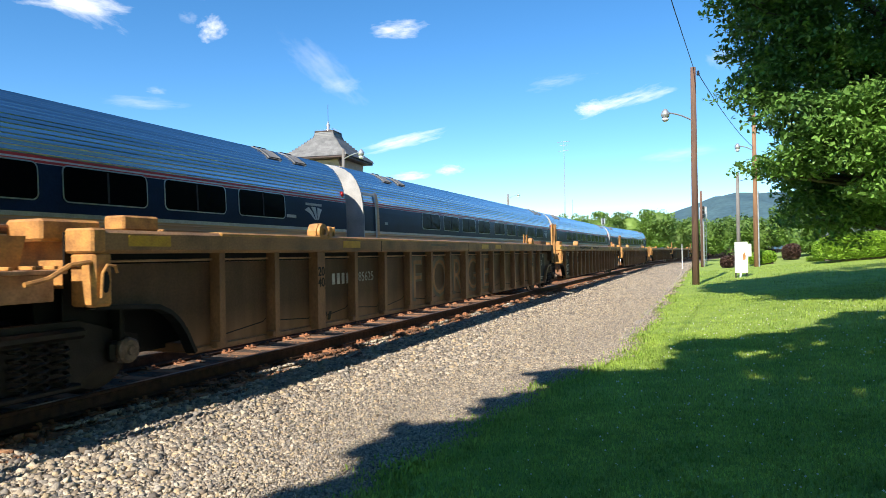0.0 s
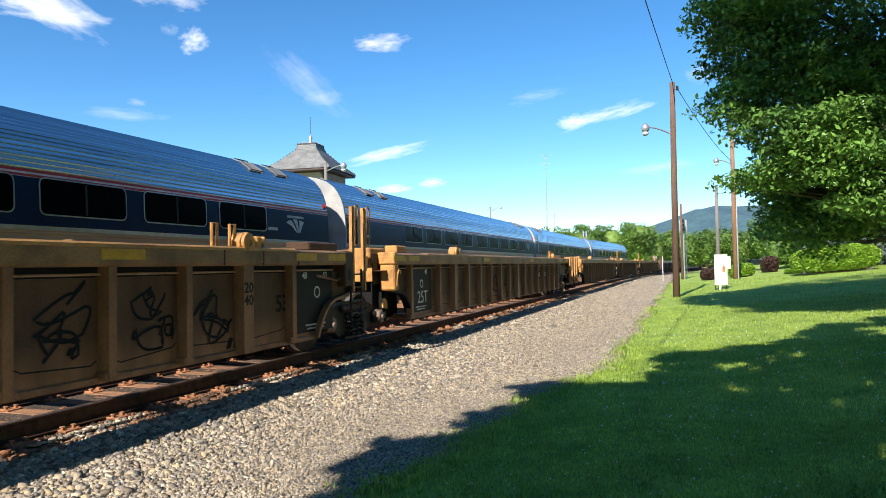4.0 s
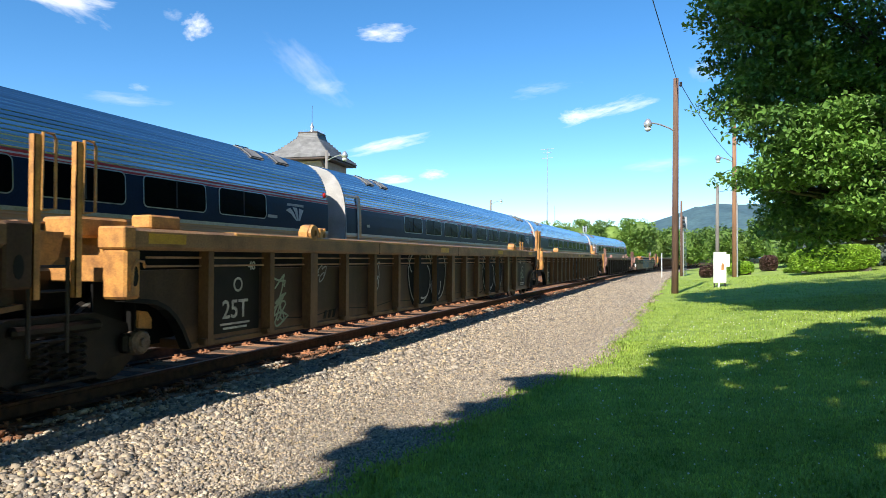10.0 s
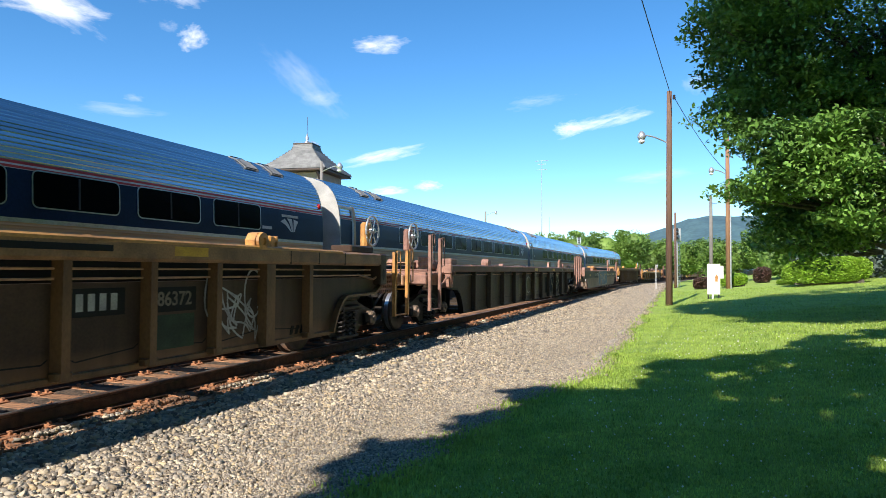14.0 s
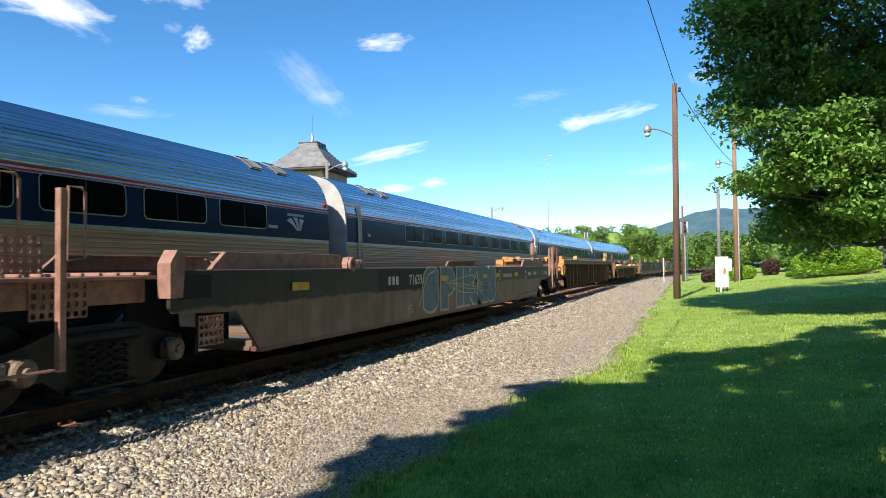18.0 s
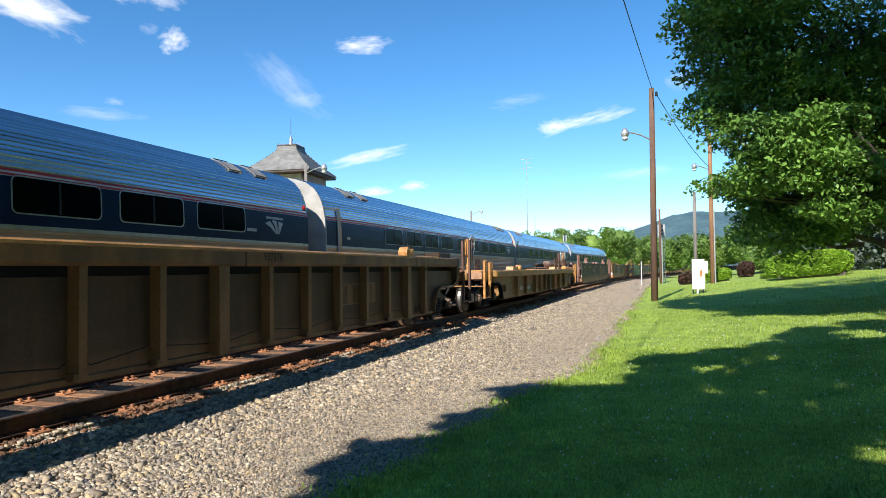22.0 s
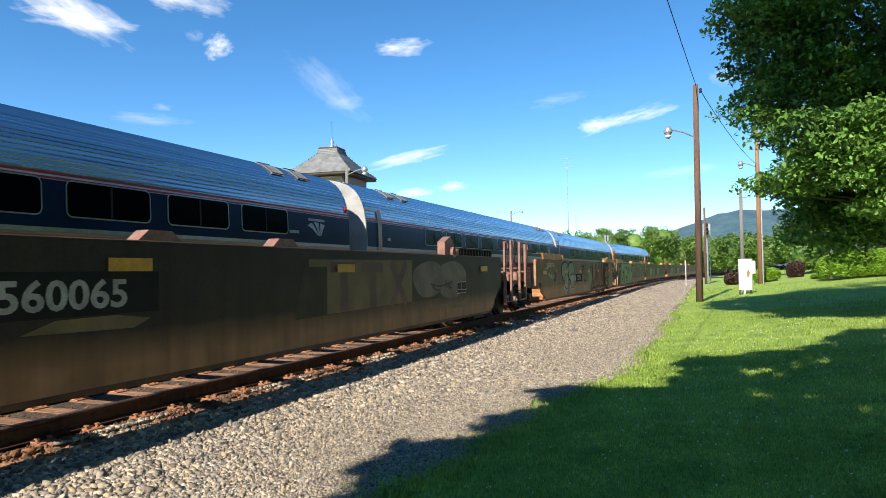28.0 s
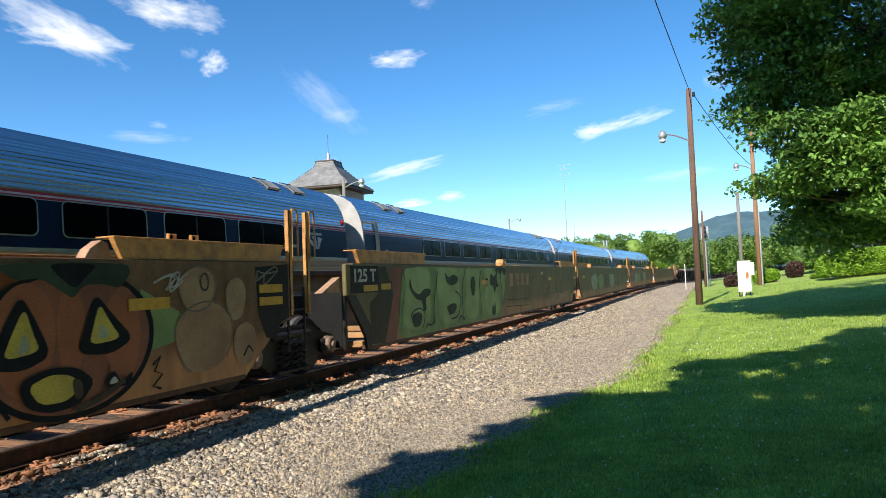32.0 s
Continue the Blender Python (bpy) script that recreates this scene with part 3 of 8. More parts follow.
def stone_field(seed):
    rng = np.random.default_rng(seed)
    spots, sizes = [], []
    # coarse at the shoulder, finer towards the lawn, thinning with distance
    for y0, y1, n, s0, s1 in ((1.2, 9, 76000, .0065, .024), (9, 20, 46000, .009, .026), (20, 45, 20000, .016, .024), (45, 90, 5000, .026, .026)):
        for _ in range(n):
            y = y0 + (y1 - y0) * rng.uniform() ** 1.25
            x = rng.uniform(-5.36, lawn_edge(y) - bend(y) + .1)
            f = min(1, max(0, (-2.5 - x + .5 * math.sin(y * .8) + rng.normal(0, .35)) / 1.9))
            s = s0 * rng.uniform(.7, 1.4) + s1 * f * min(1.7, rng.lognormal(-.75, .5)) + .006 * rng.uniform() ** 4
            px = x + bend(y)
            # the shoulder buries the ends of the ties
            heap = .03 * min(1, max(0, (-4.95 - x) / .3))
            spots.append((px, y, ground_z(px, y) + .014 + s * .35 + heap))
            sizes.append(s)
    # rusty scale and grit packed round the outer rail
    for _ in range(14000):
        x, y, s = -5.47 + rng.normal(0, .075), 1.2 + 34 * rng.uniform() ** 1.25, rng.uniform(.006, .014)
        if x > -5.62:
            spots.append((x, y, ground_z(x, y) + .027))
            sizes.append(s)
    for x0, x1, y0, y1, n, lo, hi in ((-9.6, -7.3, 2, 40, 2500, .03, .05), (-7.0, -5.9, 2, 40, 3500, .022, .045)):
        for _ in range(n):
            x, y, s = rng.uniform(x0, x1), y0 + (y1 - y0) * rng.uniform() ** 1.25, rng.uniform(lo, hi)
            if abs((y - 1.0 + .27) % .54 - .27) < .135 and x > -7.8:
                continue
            spots.append((x, y, ground_z(x, y) + .004))
            sizes.append(s)
    return np.array(spots), np.array(sizes)


spots, sizes = stone_field(3)
inner = (spots[:, 0] < -5.21 + .12 * np.sin(spots[:, 1] * 2.3) + .1 * np.sin(spots[:, 0] * 31)) & (spots[:, 1] < 60)
scatter_rocks("ballast_stones", spots[~inner], sizes[~inner], "loose grey and buff crushed stone along the track", 4)
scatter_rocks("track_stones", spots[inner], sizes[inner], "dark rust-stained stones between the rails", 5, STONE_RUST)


# ---- grass: blades thick near the viewer, thinning with distance
def grass_field(seed):
    rng = np.random.default_rng(seed)
    P, H = [], []
    for y0, y1, x1, n, h in ((2.5, 7, 4.5, 95000, 0.032), (7, 13, 7, 80000, 0.036), (13, 24, 12, 48000, 0.045), (24, 48, 16, 26000, 0.06)):
        ys = rng.uniform(y0, y1, n)
        xs = rng.uniform(-2.6, x1, n)
        for x, y in zip(xs, ys):
            e = lawn_edge(y)
            d = e - x
            patch = 0.5 + 0.5 * math.sin(3.1 * x + 1.7 * y) * math.sin(2.3 * y - 1.9 * x)
            bare = math.hypot((x + 1.2) / .34, (y - 4.75) / .22) < 1 + .3 * math.sin(9 * x + 7 * y)
            if (d < 0 and not (bare and rng.random() < .86)) or (d < 0.5 and rng.random() < 0.5 * (1 - d / 0.5) ** 2 * (0.35 + patch)):
                tall = (1.0 + 1.3 * patch) if x < e + 0.3 and rng.random() < 0.45 else 1.0
                P.append((x, y, ground_z(x, y) + 0.004))
                H.append(h * rng.uniform(0.5, 1.3) * tall)
    P, H = np.array(P), np.array(H)
    n = len(P)
    a, lean = rng.uniform(0, 6.283, n), rng.uniform(0.1, 0.9, n)
    w = H * 0.10 + 0.003
    d = np.stack([np.cos(a), np.sin(a), 0 * a], 1)
    s = np.stack([-np.sin(a), np.cos(a), 0 * a], 1)
    up = np.array([0, 0, 1.0])
    base0, base1 = P - s * w[:, None], P + s * w[:, None]
    mid = P + up * (H * 0.6)[:, None] + d * (H * lean * 0.3)[:, None]
    tip = P + up * (H * (1 - 0.3 * lean))[:, None] + d * (H * lean)[:, None]
    v = np.stack([base0, base1, mid + s * (w * 0.7)[:, None], tip, mid - s * (w * 0.7)[:, None]], 1).reshape(-1, 3)
    i = np.arange(n)[:, None] * 5
    f = np.concatenate([i + np.array([[0, 1, 2]]), i + np.array([[0, 2, 4]]), i + np.array([[4, 2, 3]])])
    return raw("grass", v, f, GRASS)


tagged(new("grass", grass_field(5)), "short mown green grass with taller tufts at the gravel edge", "grass", kind="stuff")


def clover_field(seed):
    rng = np.random.default_rng(seed)
    m = Mesh()
    for _ in range(1000):
        y = 3.5 + 15 * rng.uniform() ** 1.3
        x = rng.uniform(lawn_edge(y) + 0.5, 2 + 0.35 * y)
        z = ground_z(x, y) + rng.uniform(0.03, 0.05)
        r = rng.uniform(0.006, 0.014) * min(1, .5 + y / 22)
        m.add([(x + r, y, z), (x, y + r, z), (x - r, y, z), (x, y - r, z), (x, y, z + r), (x, y, z - r)],
              [(0, 1, 4), (1, 2, 4), (2, 3, 4), (3, 0, 4), (1, 0, 5), (2, 1, 5), (3, 2, 5), (0, 3, 5)])
    return m


part("clover_flowers", clover_field(6), CLOVER).update_tag()
tagged(bpy.data.objects["clover_flowers"], "small white clover flowers scattered in the lawn", "flowers", kind="stuff")


# ---- tracks
def rail_profile(dx):
    h = RAIL
    p = [(-.07, -.172), (.07, -.172), (.07, -.160), (.012, -.140), (.009, -.045), (.036, -.030), (.036, -.006), (.028, 0), (-.028, 0), (-.036, -.006), (-.036, -.030),
         (-.009, -.045), (-.012, -.140), (-.07, -.160)]
    return [(x + dx, z + h) for x, z in p]


def sweep(profile, x, s0, s1):
    """Extrudes a section along the track's line."""
    ss = frange(s0, CURVE_Y, CURVE_Y - s0) + frange(CURVE_Y + 6, s1, 6)
    verts, n = [], len(profile)
    for s in ss:
        px, py, turn = line_at(s, x)
        c, sn = math.cos(radians(turn)), math.sin(radians(turn))
        verts += [(px + u * c, py + u * sn, z) for u, z in profile]
    faces = [(j * n + i, j * n + (i + 1) % n, (j + 1) * n + (i + 1) % n, (j + 1) * n + i) for j in range(len(ss) - 1) for i in range(n)]
    m = Mesh()
    return m.add(verts, faces + [tuple(range(n)), tuple(range((len(ss) - 1) * n, len(ss) * n))])


def track(x, label, y0, y1, ties):
    t = thing("railway_track", label, "track", kind="structure")
    for dx in (-0.7535, 0.7535):
        r = part("rail", sweep(rail_profile(dx), x, -45, 190), RAILRUST, t, "rust-brown steel rail")
        part("rail_head", sweep([(dx - .027, RAIL + .0015), (dx + .027, RAIL + .0015), (dx + .026, RAIL + .003), (dx - .026, RAIL + .003)], x, -45, 190), RAILHEAD, r, "worn bright running surface")
    rng = random.Random(7)
    tie = Mesh().box(-1.3, 1.3, -.115, .115, -.16, 0, .012).mesh("tie", TIEWOOD)
    plate = Mesh().box(-.19, .19, -.095, .095, 0.001, .016, .004)
    for u, w in ((-.12, .06), (.12, -.06), (-.12, -.06), (.12, .06)):
        plate.box(u - .016, u + .016, w - .016, w + .016, .01, .045, .004)
        plate.box(u - .026, u + .01, w - .02, w + .02, .04, .052, .004)
    for w in (-.085, .085):
        plate.box(-.16, .16, w - .012, w + .012, .014, .026, .004)
    plate = plate.mesh("tie_plate", RUSTPLATE)
    s, k = y0, 0
    while s < y1:
        px, py, turn = line_at(s, x)
        m = pose(px + rng.uniform(-.03, .03), py, RAIL - .188, 0, 0, turn + rng.uniform(-1, 1))
        o = part("tie", tie, None, t, at=m)
        if s < ties:
            for dx in (-.7535, .7535):
                part("tie_plate", plate, None, o, at=pose(dx, 0, 0))
        s += 0.54
        k += 1
    return t


track(XF, "freight track of rusty rails on weathered wooden ties", 1.0, 62, 34)
track(XA, "station track of rusty rails on weathered wooden ties", -6, 60, -99)


# ---- the passenger train standing on the station track
CAR_L, CAR_PITCH = 24.98, 25.95
KNOTS = [(1.40, 0.50), (1.53, 0.80), (1.585, 1.20), (1.60, 1.60), (1.60, 1.98), (1.598, 2.30), (1.588, 2.60), (1.565, 2.88), (1.525, 3.09), (1.46, 3.29), (1.365, 3.48), (1.215, 3.67),
         (0.99, 3.825), (0.68, 3.94), (0.33, 4.015), (0.0, 4.04)]


def shell_x(z):
    """Half width of the car's shell at height z above the rail."""
    for (xa, za), (xb, zb) in zip(KNOTS, KNOTS[1:]):
        if za <= z <= zb:
            return xa + (xb - xa) * (z - za) / (zb - za)
    return KNOTS[0][0] if z < 0.5 else 0.0


def shell_curve(z0, z1, step):
    """Points along the shell from z0 up to z1, evenly spaced."""
    pts = [(shell_x(z0), z0)]
    for x, z in KNOTS:
        if z0 < z < z1:
            pts.append((x, z))
    pts.append((shell_x(z1), z1))
    out = []
    for (xa, za), (xb, zb) in zip(pts, pts[1:]):
        n = max(1, round(math.hypot(xb - xa, zb - za) / step))
        out += [(xa + (xb - xa) * i / n, za + (zb - za) * i / n) for i in range(n)]
    return out + [pts[-1]]


def skin(pts, y0, y1, side, proud=0.0, flute=0.0, period=4):
    """A strip of the shell between two stations, with flutes of the given depth."""
    m, verts = Mesh(), []
    n = len(pts)
    for i, (x, z) in enumerate(pts):
        a, b = pts[max(0, i - 1)], pts[min(n - 1, i + 1)]
        tx, tz = b[0] - a[0], b[1] - a[1]
        ln = math.hypot(tx, tz) or 1
        nx, nz = tz / ln, -tx / ln
        d = proud + flute * (i % period == 2)
        verts += [(side * (x + nx * d), y0, z + nz * d), (side * (x + nx * d), y1, z + nz * d)]
    faces = [(2 * i, 2 * i + 1, 2 * i + 3, 2 * i + 2) for i in range(n - 1)]
    return m.add(verts, faces)


def rounded(y0, y1, z0, z1, r, k=4):
    pts = []
    for cy, cz, a0 in ((y1 - r, z1 - r, 0), (y0 + r, z1 - r, 90), (y0 + r, z0 + r, 180), (y1 - r, z0 + r, 270)):
        for i in range(k + 1):
            a = radians(a0 + 90 * i / k)
            pts.append((cy + r * math.cos(a), cz + r * math.sin(a)))
    return pts


def shell_panel(outline, side, off, thick):
    """A flat-edged panel that follows the shell: outline in y and z."""
    m = Mesh()
    n = len(outline)
    front = [(side * (shell_x(z) + off + thick), y, z) for y, z in outline]
    back = [(side * (shell_x(z) + off), y, z) for y, z in outline]
    return m.add(front + back, [tuple(range(n))] + [(i, n + i, n + (i + 1) % n, (i + 1) % n) for i in range(n)])


def shell_ring(y0, y1, z0, z1, r, w, side, off, thick):
    """A frame round an opening."""
    a, b = rounded(y0 - w, y1 + w, z0 - w, z1 + w, r + w), rounded(y0, y1, z0, z1, r)
    n = len(a)
    m = Mesh()
    verts = [(side * (shell_x(z) + off + thick), y, z) for y, z in a] + [(side * (shell_x(z) + off + thick), y, z) for y, z in b]
    verts += [(side * (shell_x(z) + off), y, z) for y, z in a] + [(side * (shell_x(z) + off), y, z) for y, z in b]
    faces = []
    for i in range(n):
        j = (i + 1) % n
        faces += [(i, j, n + j, n + i), (i, 2 * n + i, 2 * n + j, j), (n + i, n + j, 3 * n + j, 3 * n + i)]
    return m.add(verts, faces)


def passenger_car(starts):
    """A coach; starts: where its windows begin along the side."""
    car = thing("passenger_car", "silver fluted passenger coach with navy window band and red stripe", "train car", "coaches of the standing train")
    L = CAR_L
    for side in (1, -1):
        part("lower_side", skin(shell_curve(0.62, 1.98, 0.02), 0, L, side, flute=0.007, period=4), STAINLESS_LOW, car, "fluted stainless lower side")
        part("window_band", skin(shell_curve(2.02, 2.745, 0.06), 0, L, side, 0.003), NAVY, car, "navy painted window band")
        part("band_trim", skin(shell_curve(1.965, 2.03, 0.02), 0, L, side, 0.009), CHROME, car, "thin bright line under the band")
        for z0, z1, m, name in ((2.745, 2.754, WHITE, "white_stripe"), (2.754, 2.792, RED, "red_stripe"), (2.792, 2.820, WHITE, "white_stripe"), (2.820, 2.862, RED, "red_stripe")):
            part(name, skin(shell_curve(z0, z1, 0.02), 0, L, side, 0.004), m, car, name.replace("_", " "))
    roof = shell_curve(2.862, 4.04, 0.0165)
    for side in (1, -1):
        part("roof", skin(roof, 0, L, side, 0.0, flute=0.0075, period=5), STAINLESS, car, "fluted stainless roof")
    part("underframe", Mesh().box(-1.35, 1.35, 0.4, L - 0.4, 0.45, 0.75, .03), BLACKSTEEL, car, "dark underframe")
    # ends
    ring = [(x, z) for x, z in shell_curve(0.62, 4.04, 0.12)]
    outline = ring + [(-x, z) for x, z in ring[::-1]]
    for y, s in ((0.0, 1), (L, -1)):
        part("car_end", Mesh().prism(outline, "y", y + s * 0.004, y + s * 0.06), ENDGREY, car, "pale grey end wall")
    part("diaphragm", Mesh().prism([(-.62, .9), (.62, .9), (.62, 2.95), (.5, 3.1), (-.5, 3.1), (-.62, 2.95)], "y", -0.35, -0.001), RUBBER, car, "black rubber gangway diaphragm")
    part("diaphragm", Mesh().prism([(-.62, .9), (.62, .9), (.62, 2.95), (.5, 3.1), (-.5, 3.1), (-.62, 2.95)], "y", L + 0.001, L + 0.34), RUBBER, car, "black rubber gangway diaphragm")
    part("marker_lamp", Mesh().lathe([(0, .075), (.03, .07), (.05, .03)], (shell_x(2.98) - .01, L - .13, 2.98), "x", 14), LAMPRED, car, "red marker lamp", True)
    for side in (1, -1):
        for y in starts:
            z0, z1 = 2.215, 2.752
            w = part("window", shell_panel(rounded(y, y + 1.62, z0, z1, .09), side, .006, .004), DARKGLASS, car, "dark tinted window")
            part("window_frame", shell_ring(y, y + 1.62, z0, z1, .09, .02, side, .004, .012), CHROME, w, "bright metal frame")
            part("mullion", shell_panel([(y + .80, z0 + .02), (y + .84, z0 + .02), (y + .84, z1 - .02), (y + .80, z1 - .02)], side, .0105, .006), RUBBER, w)
        d = part("door", skin(shell_curve(1.0, 3.06, .08), .05, .70, side, -.035), STAINLESS_LOW, car, "steel vestibule door set back in its frame")
        part("door_window", skin(shell_curve(2.32, 3.02, .08), .12, .62, side, -.026), DARKGLASS, d, "dark door window")
        part("door_frame", skin(shell_curve(.98, 3.12, .08), .0, .05, side, .010), ENDGREY, d, "pale door frame")
        part("door_frame", skin(shell_curve(.98, 3.16, .08), .70, .80, side, .028), ENDGREY, d, "pale door frame")
        part("door_frame", skin(shell_curve(3.05, 3.13, .05), .0, .80, side, .014), ENDGREY, d, "pale door frame")
        part("end_panel", skin(shell_curve(.98, 3.16, .08), .80, .98, side, .012), STAINLESS_LOW, car, "plain stainless panel beside the door")
        # company emblem as plain shapes, name as a bar
        # three bands fanning out from a point
        for k in range(3):
            t0, t1, b0, b1 = (-.37, .09), (-.17, .17), (.06, -.20), (.10, -.20)
            t0, t1 = ((-.37, .07), (-.20, .16)) if k == 0 else (((-.11, .18), (.07, .18)) if k == 1 else ((.15, .17), (.34, .12)))
            b0, b1 = (.03 + .055 * k, -.21), (.075 + .055 * k, -.21)
            a = [t0, t1, (t1[0] * .55 + b1[0] * .45, t1[1] * .62 + b1[1] * .30), b1, b0, (t0[0] * .5 + b0[0] * .5, t0[1] * .55 + b0[1] * .30)]
            part("emblem_band", shell_panel([(L - 1.62 + p * 1.12, 2.40 + q * .82) for p, q in a], side, .006, .002), WHITE, car, "pale emblem band")
        part("name_bar", shell_panel([(L - 1.98, 2.575), (L - 1.24, 2.575), (L - 1.24, 2.635), (L - 1.98, 2.635)], side, .006, .002), WHITEPAINT, car, "pale lettering bar")
        part("number_bar", shell_panel([(L - 2.78, 2.24), (L - 2.40, 2.24), (L - 2.40, 2.31), (L - 2.78, 2.31)], side, .006, .002), ENDGREY, car, "small grey number bar")
        part("number_bar", shell_panel([(1.35, 2.24), (1.56, 2.24), (1.56, 2.32), (1.35, 2.32)], side, .006, .002), WHITEPAINT, car, "small white number bar")
        part("grab_rail", Mesh().tube([(side * 1.66, -.02, 1.05), (side * 1.66, -.02, 1.75)], .018, 6), CHROME, car)
        part("grab_rail", Mesh().tube([(side * 1.66, .90, 1.05), (side * 1.66, .90, 1.75)], .018, 6), CHROME, car)
        for y in (L - 3.0, L - 1.95, 2.0, 3.05):
            m = Mesh()
            for q in (y, y + .50):
                m.tube([(side * (x + .012), q, z + .014) for x, z in shell_curve(3.60, 3.90, .1)], .013, 6)
            pts = shell_curve(3.61, 3.89, .08)
            m.add([(side * (x + .012), q, z + .012) for x, z in pts for q in (y + .03, y + .47)], [(2 * i, 2 * i + 1, 2 * i + 3, 2 * i + 2) for i in range(len(pts) - 1)])
            rim = Mesh()
            for q in (y + .01, y + .47):
                rim.add([(side * (x + .030), q + e, z + .030) for x, z in pts for e in (0, .02)], [(2 * i, 2 * i + 1, 2 * i + 3, 2 * i + 2) for i in range(len(pts) - 1)])
            for x, z in (pts[0], pts[-1]):
                rim.tube([(side * (x + .03), y + .01, z + .03), (side * (x + .03), y + .49, z + .03)], .012, 6)
            h = part("roof_hatch", m, SLATE, car, "steel roof hatch")
            part("hatch_rim", rim, RUBBER, h, "thin dark rim")
    # trucks
    for y in (4.3, L - 4.3):
        m = Mesh().box(-1.15, 1.15, y - 1.6, y + 1.6, .38, .62, .04)
        t = part("truck", m, BLACKSTEEL, car, "dark truck frame")
        for dy in (-1.3, 1.3):
            part("wheelset", Mesh().lathe([(-.82, .1), (-.80, .44), (-.70, .46), (-.69, .1), (.69, .1), (.70, .46), (.80, .44), (.82, .1)], (0, y + dy, .45), "x", 20), WHEELSTEEL, t, "steel wheels on an axle")
    return car


# the nearest coach has nine even windows, the others a wider pier after the fourth
NEAR_WINDOWS = [4.10 + 2.05 * i for i in range(9)]
FAR_WINDOWS = [4.25 + 2.03 * i for i in range(4)] + [12.72 + 2.05 * i for i in range(5)]
CAR_Y = 16.82


def coach_pose(k):
    px, py, turn = line_at(CAR_Y + CAR_PITCH * k + CAR_L / 2, XA)
    return pose(px, py, RAIL, 0, 0, turn) @ pose(0, -CAR_L / 2, 0)


passenger_car(NEAR_WINDOWS).matrix_basis = coach_pose(-1)
coach = passenger_car(FAR_WINDOWS)
coach.matrix_basis = coach_pose(0)
for k in (1, 2):
    copy_thing(coach, coach_pose(k))


# ---- trees
def leaves(spots, size, rng, material, name, droop=0.3, plain=False):
    """Folded leaf blades with a pointed, lobed outline at the given spots."""
    n = len(spots)
    shape = np.array([(0, -.5, 0), (.42, -.22, .10), (.30, .06, .06), (.46, .30, .12), (0, .55, -.05), (-.46, .30, .12), (-.30, .06, .06), (-.42, -.22, .10)])
    a = rng.uniform(0, 6.283, n)
    tilt = rng.normal(droop, 0.55, n)
    roll = rng.normal(0, 0.5, n)
    s = size * rng.uniform(0.6, 1.3, n)
    ca, sa, ct, st, cr, sr = np.cos(a), np.sin(a), np.cos(tilt), np.sin(tilt), np.cos(roll), np.sin(roll)
    p = shape[None] * s[:, None, None]
    x, y, z = p[..., 0], p[..., 1], p[..., 2]
    x, z = x * cr[:, None] + z * sr[:, None], -x * sr[:, None] + z * cr[:, None]
    y, z = y * ct[:, None] + z * st[:, None], -y * st[:, None] + z * ct[:, None]
    q = np.stack([x * ca[:, None] - y * sa[:, None], x * sa[:, None] + y * ca[:, None], z], -1) + spots[:, None]
    if plain:
        k = np.array([0, 2, 4, 6])
        i = np.arange(n)[:, None] * 4
        return raw(name, q[:, k].reshape(-1, 3), np.concatenate([i + np.array([[0, 1, 2]]), i + np.array([[0, 2, 3]])]), material)
    i = np.arange(n)[:, None] * 8
    f = np.concatenate([i + np.array([k]) for k in ((0, 1, 2, 4), (2, 3, 4, 4), (0, 4, 6, 7), (4, 5, 6, 6))])
    tri = np.concatenate([f[:, :3], f[:, [0, 2, 3]]])
    tri = tri[(tri[:, 0] != tri[:, 1]) & (tri[:, 1] != tri[:, 2]) & (tri[:, 0] != tri[:, 2])]
    return raw(name, q.reshape(-1, 3), tri, material)


def crown_spots(rng, blobs, per, clump=0.75, fill=0.5, bunch=55, flat=.62):
    """Leaf places: clumps set mostly on the skin of several ellipsoids."""
    out = []
    for (cx, cy, cz, rx, ry, rz), n in zip(blobs, per):
        k = max(3, int(n / bunch))
        d = rng.normal(size=(k, 3))
        d /= np.linalg.norm(d, axis=1)[:, None]
        rad = 1 - fill * rng.uniform(0, 1, k) ** 2.2
        c = np.array([cx, cy, cz]) + d * rad[:, None] * np.array([rx, ry, rz])
        pick = rng.integers(0, k, n)
        e = rng.normal(size=(n, 3))
        e /= np.linalg.norm(e, axis=1)[:, None]
        out.append(c[pick] + e * (clump * rng.uniform(0.25, 1.0, n) ** 0.6)[:, None] * np.array([1, 1, flat]))
    return np.concatenate(out)


def limb(m, a, b, r0, r1, rng, bends=4):
    pts = [Vector(a).lerp(Vector(b), i / bends) + Vector((rng.uniform(-.15, .15), rng.uniform(-.15, .15), rng.uniform(-.1, .1))) * (0 if i in (0,) else 1) for i in range(bends + 1)]
    m.tube(pts, r0, 8, r1)
    return pts


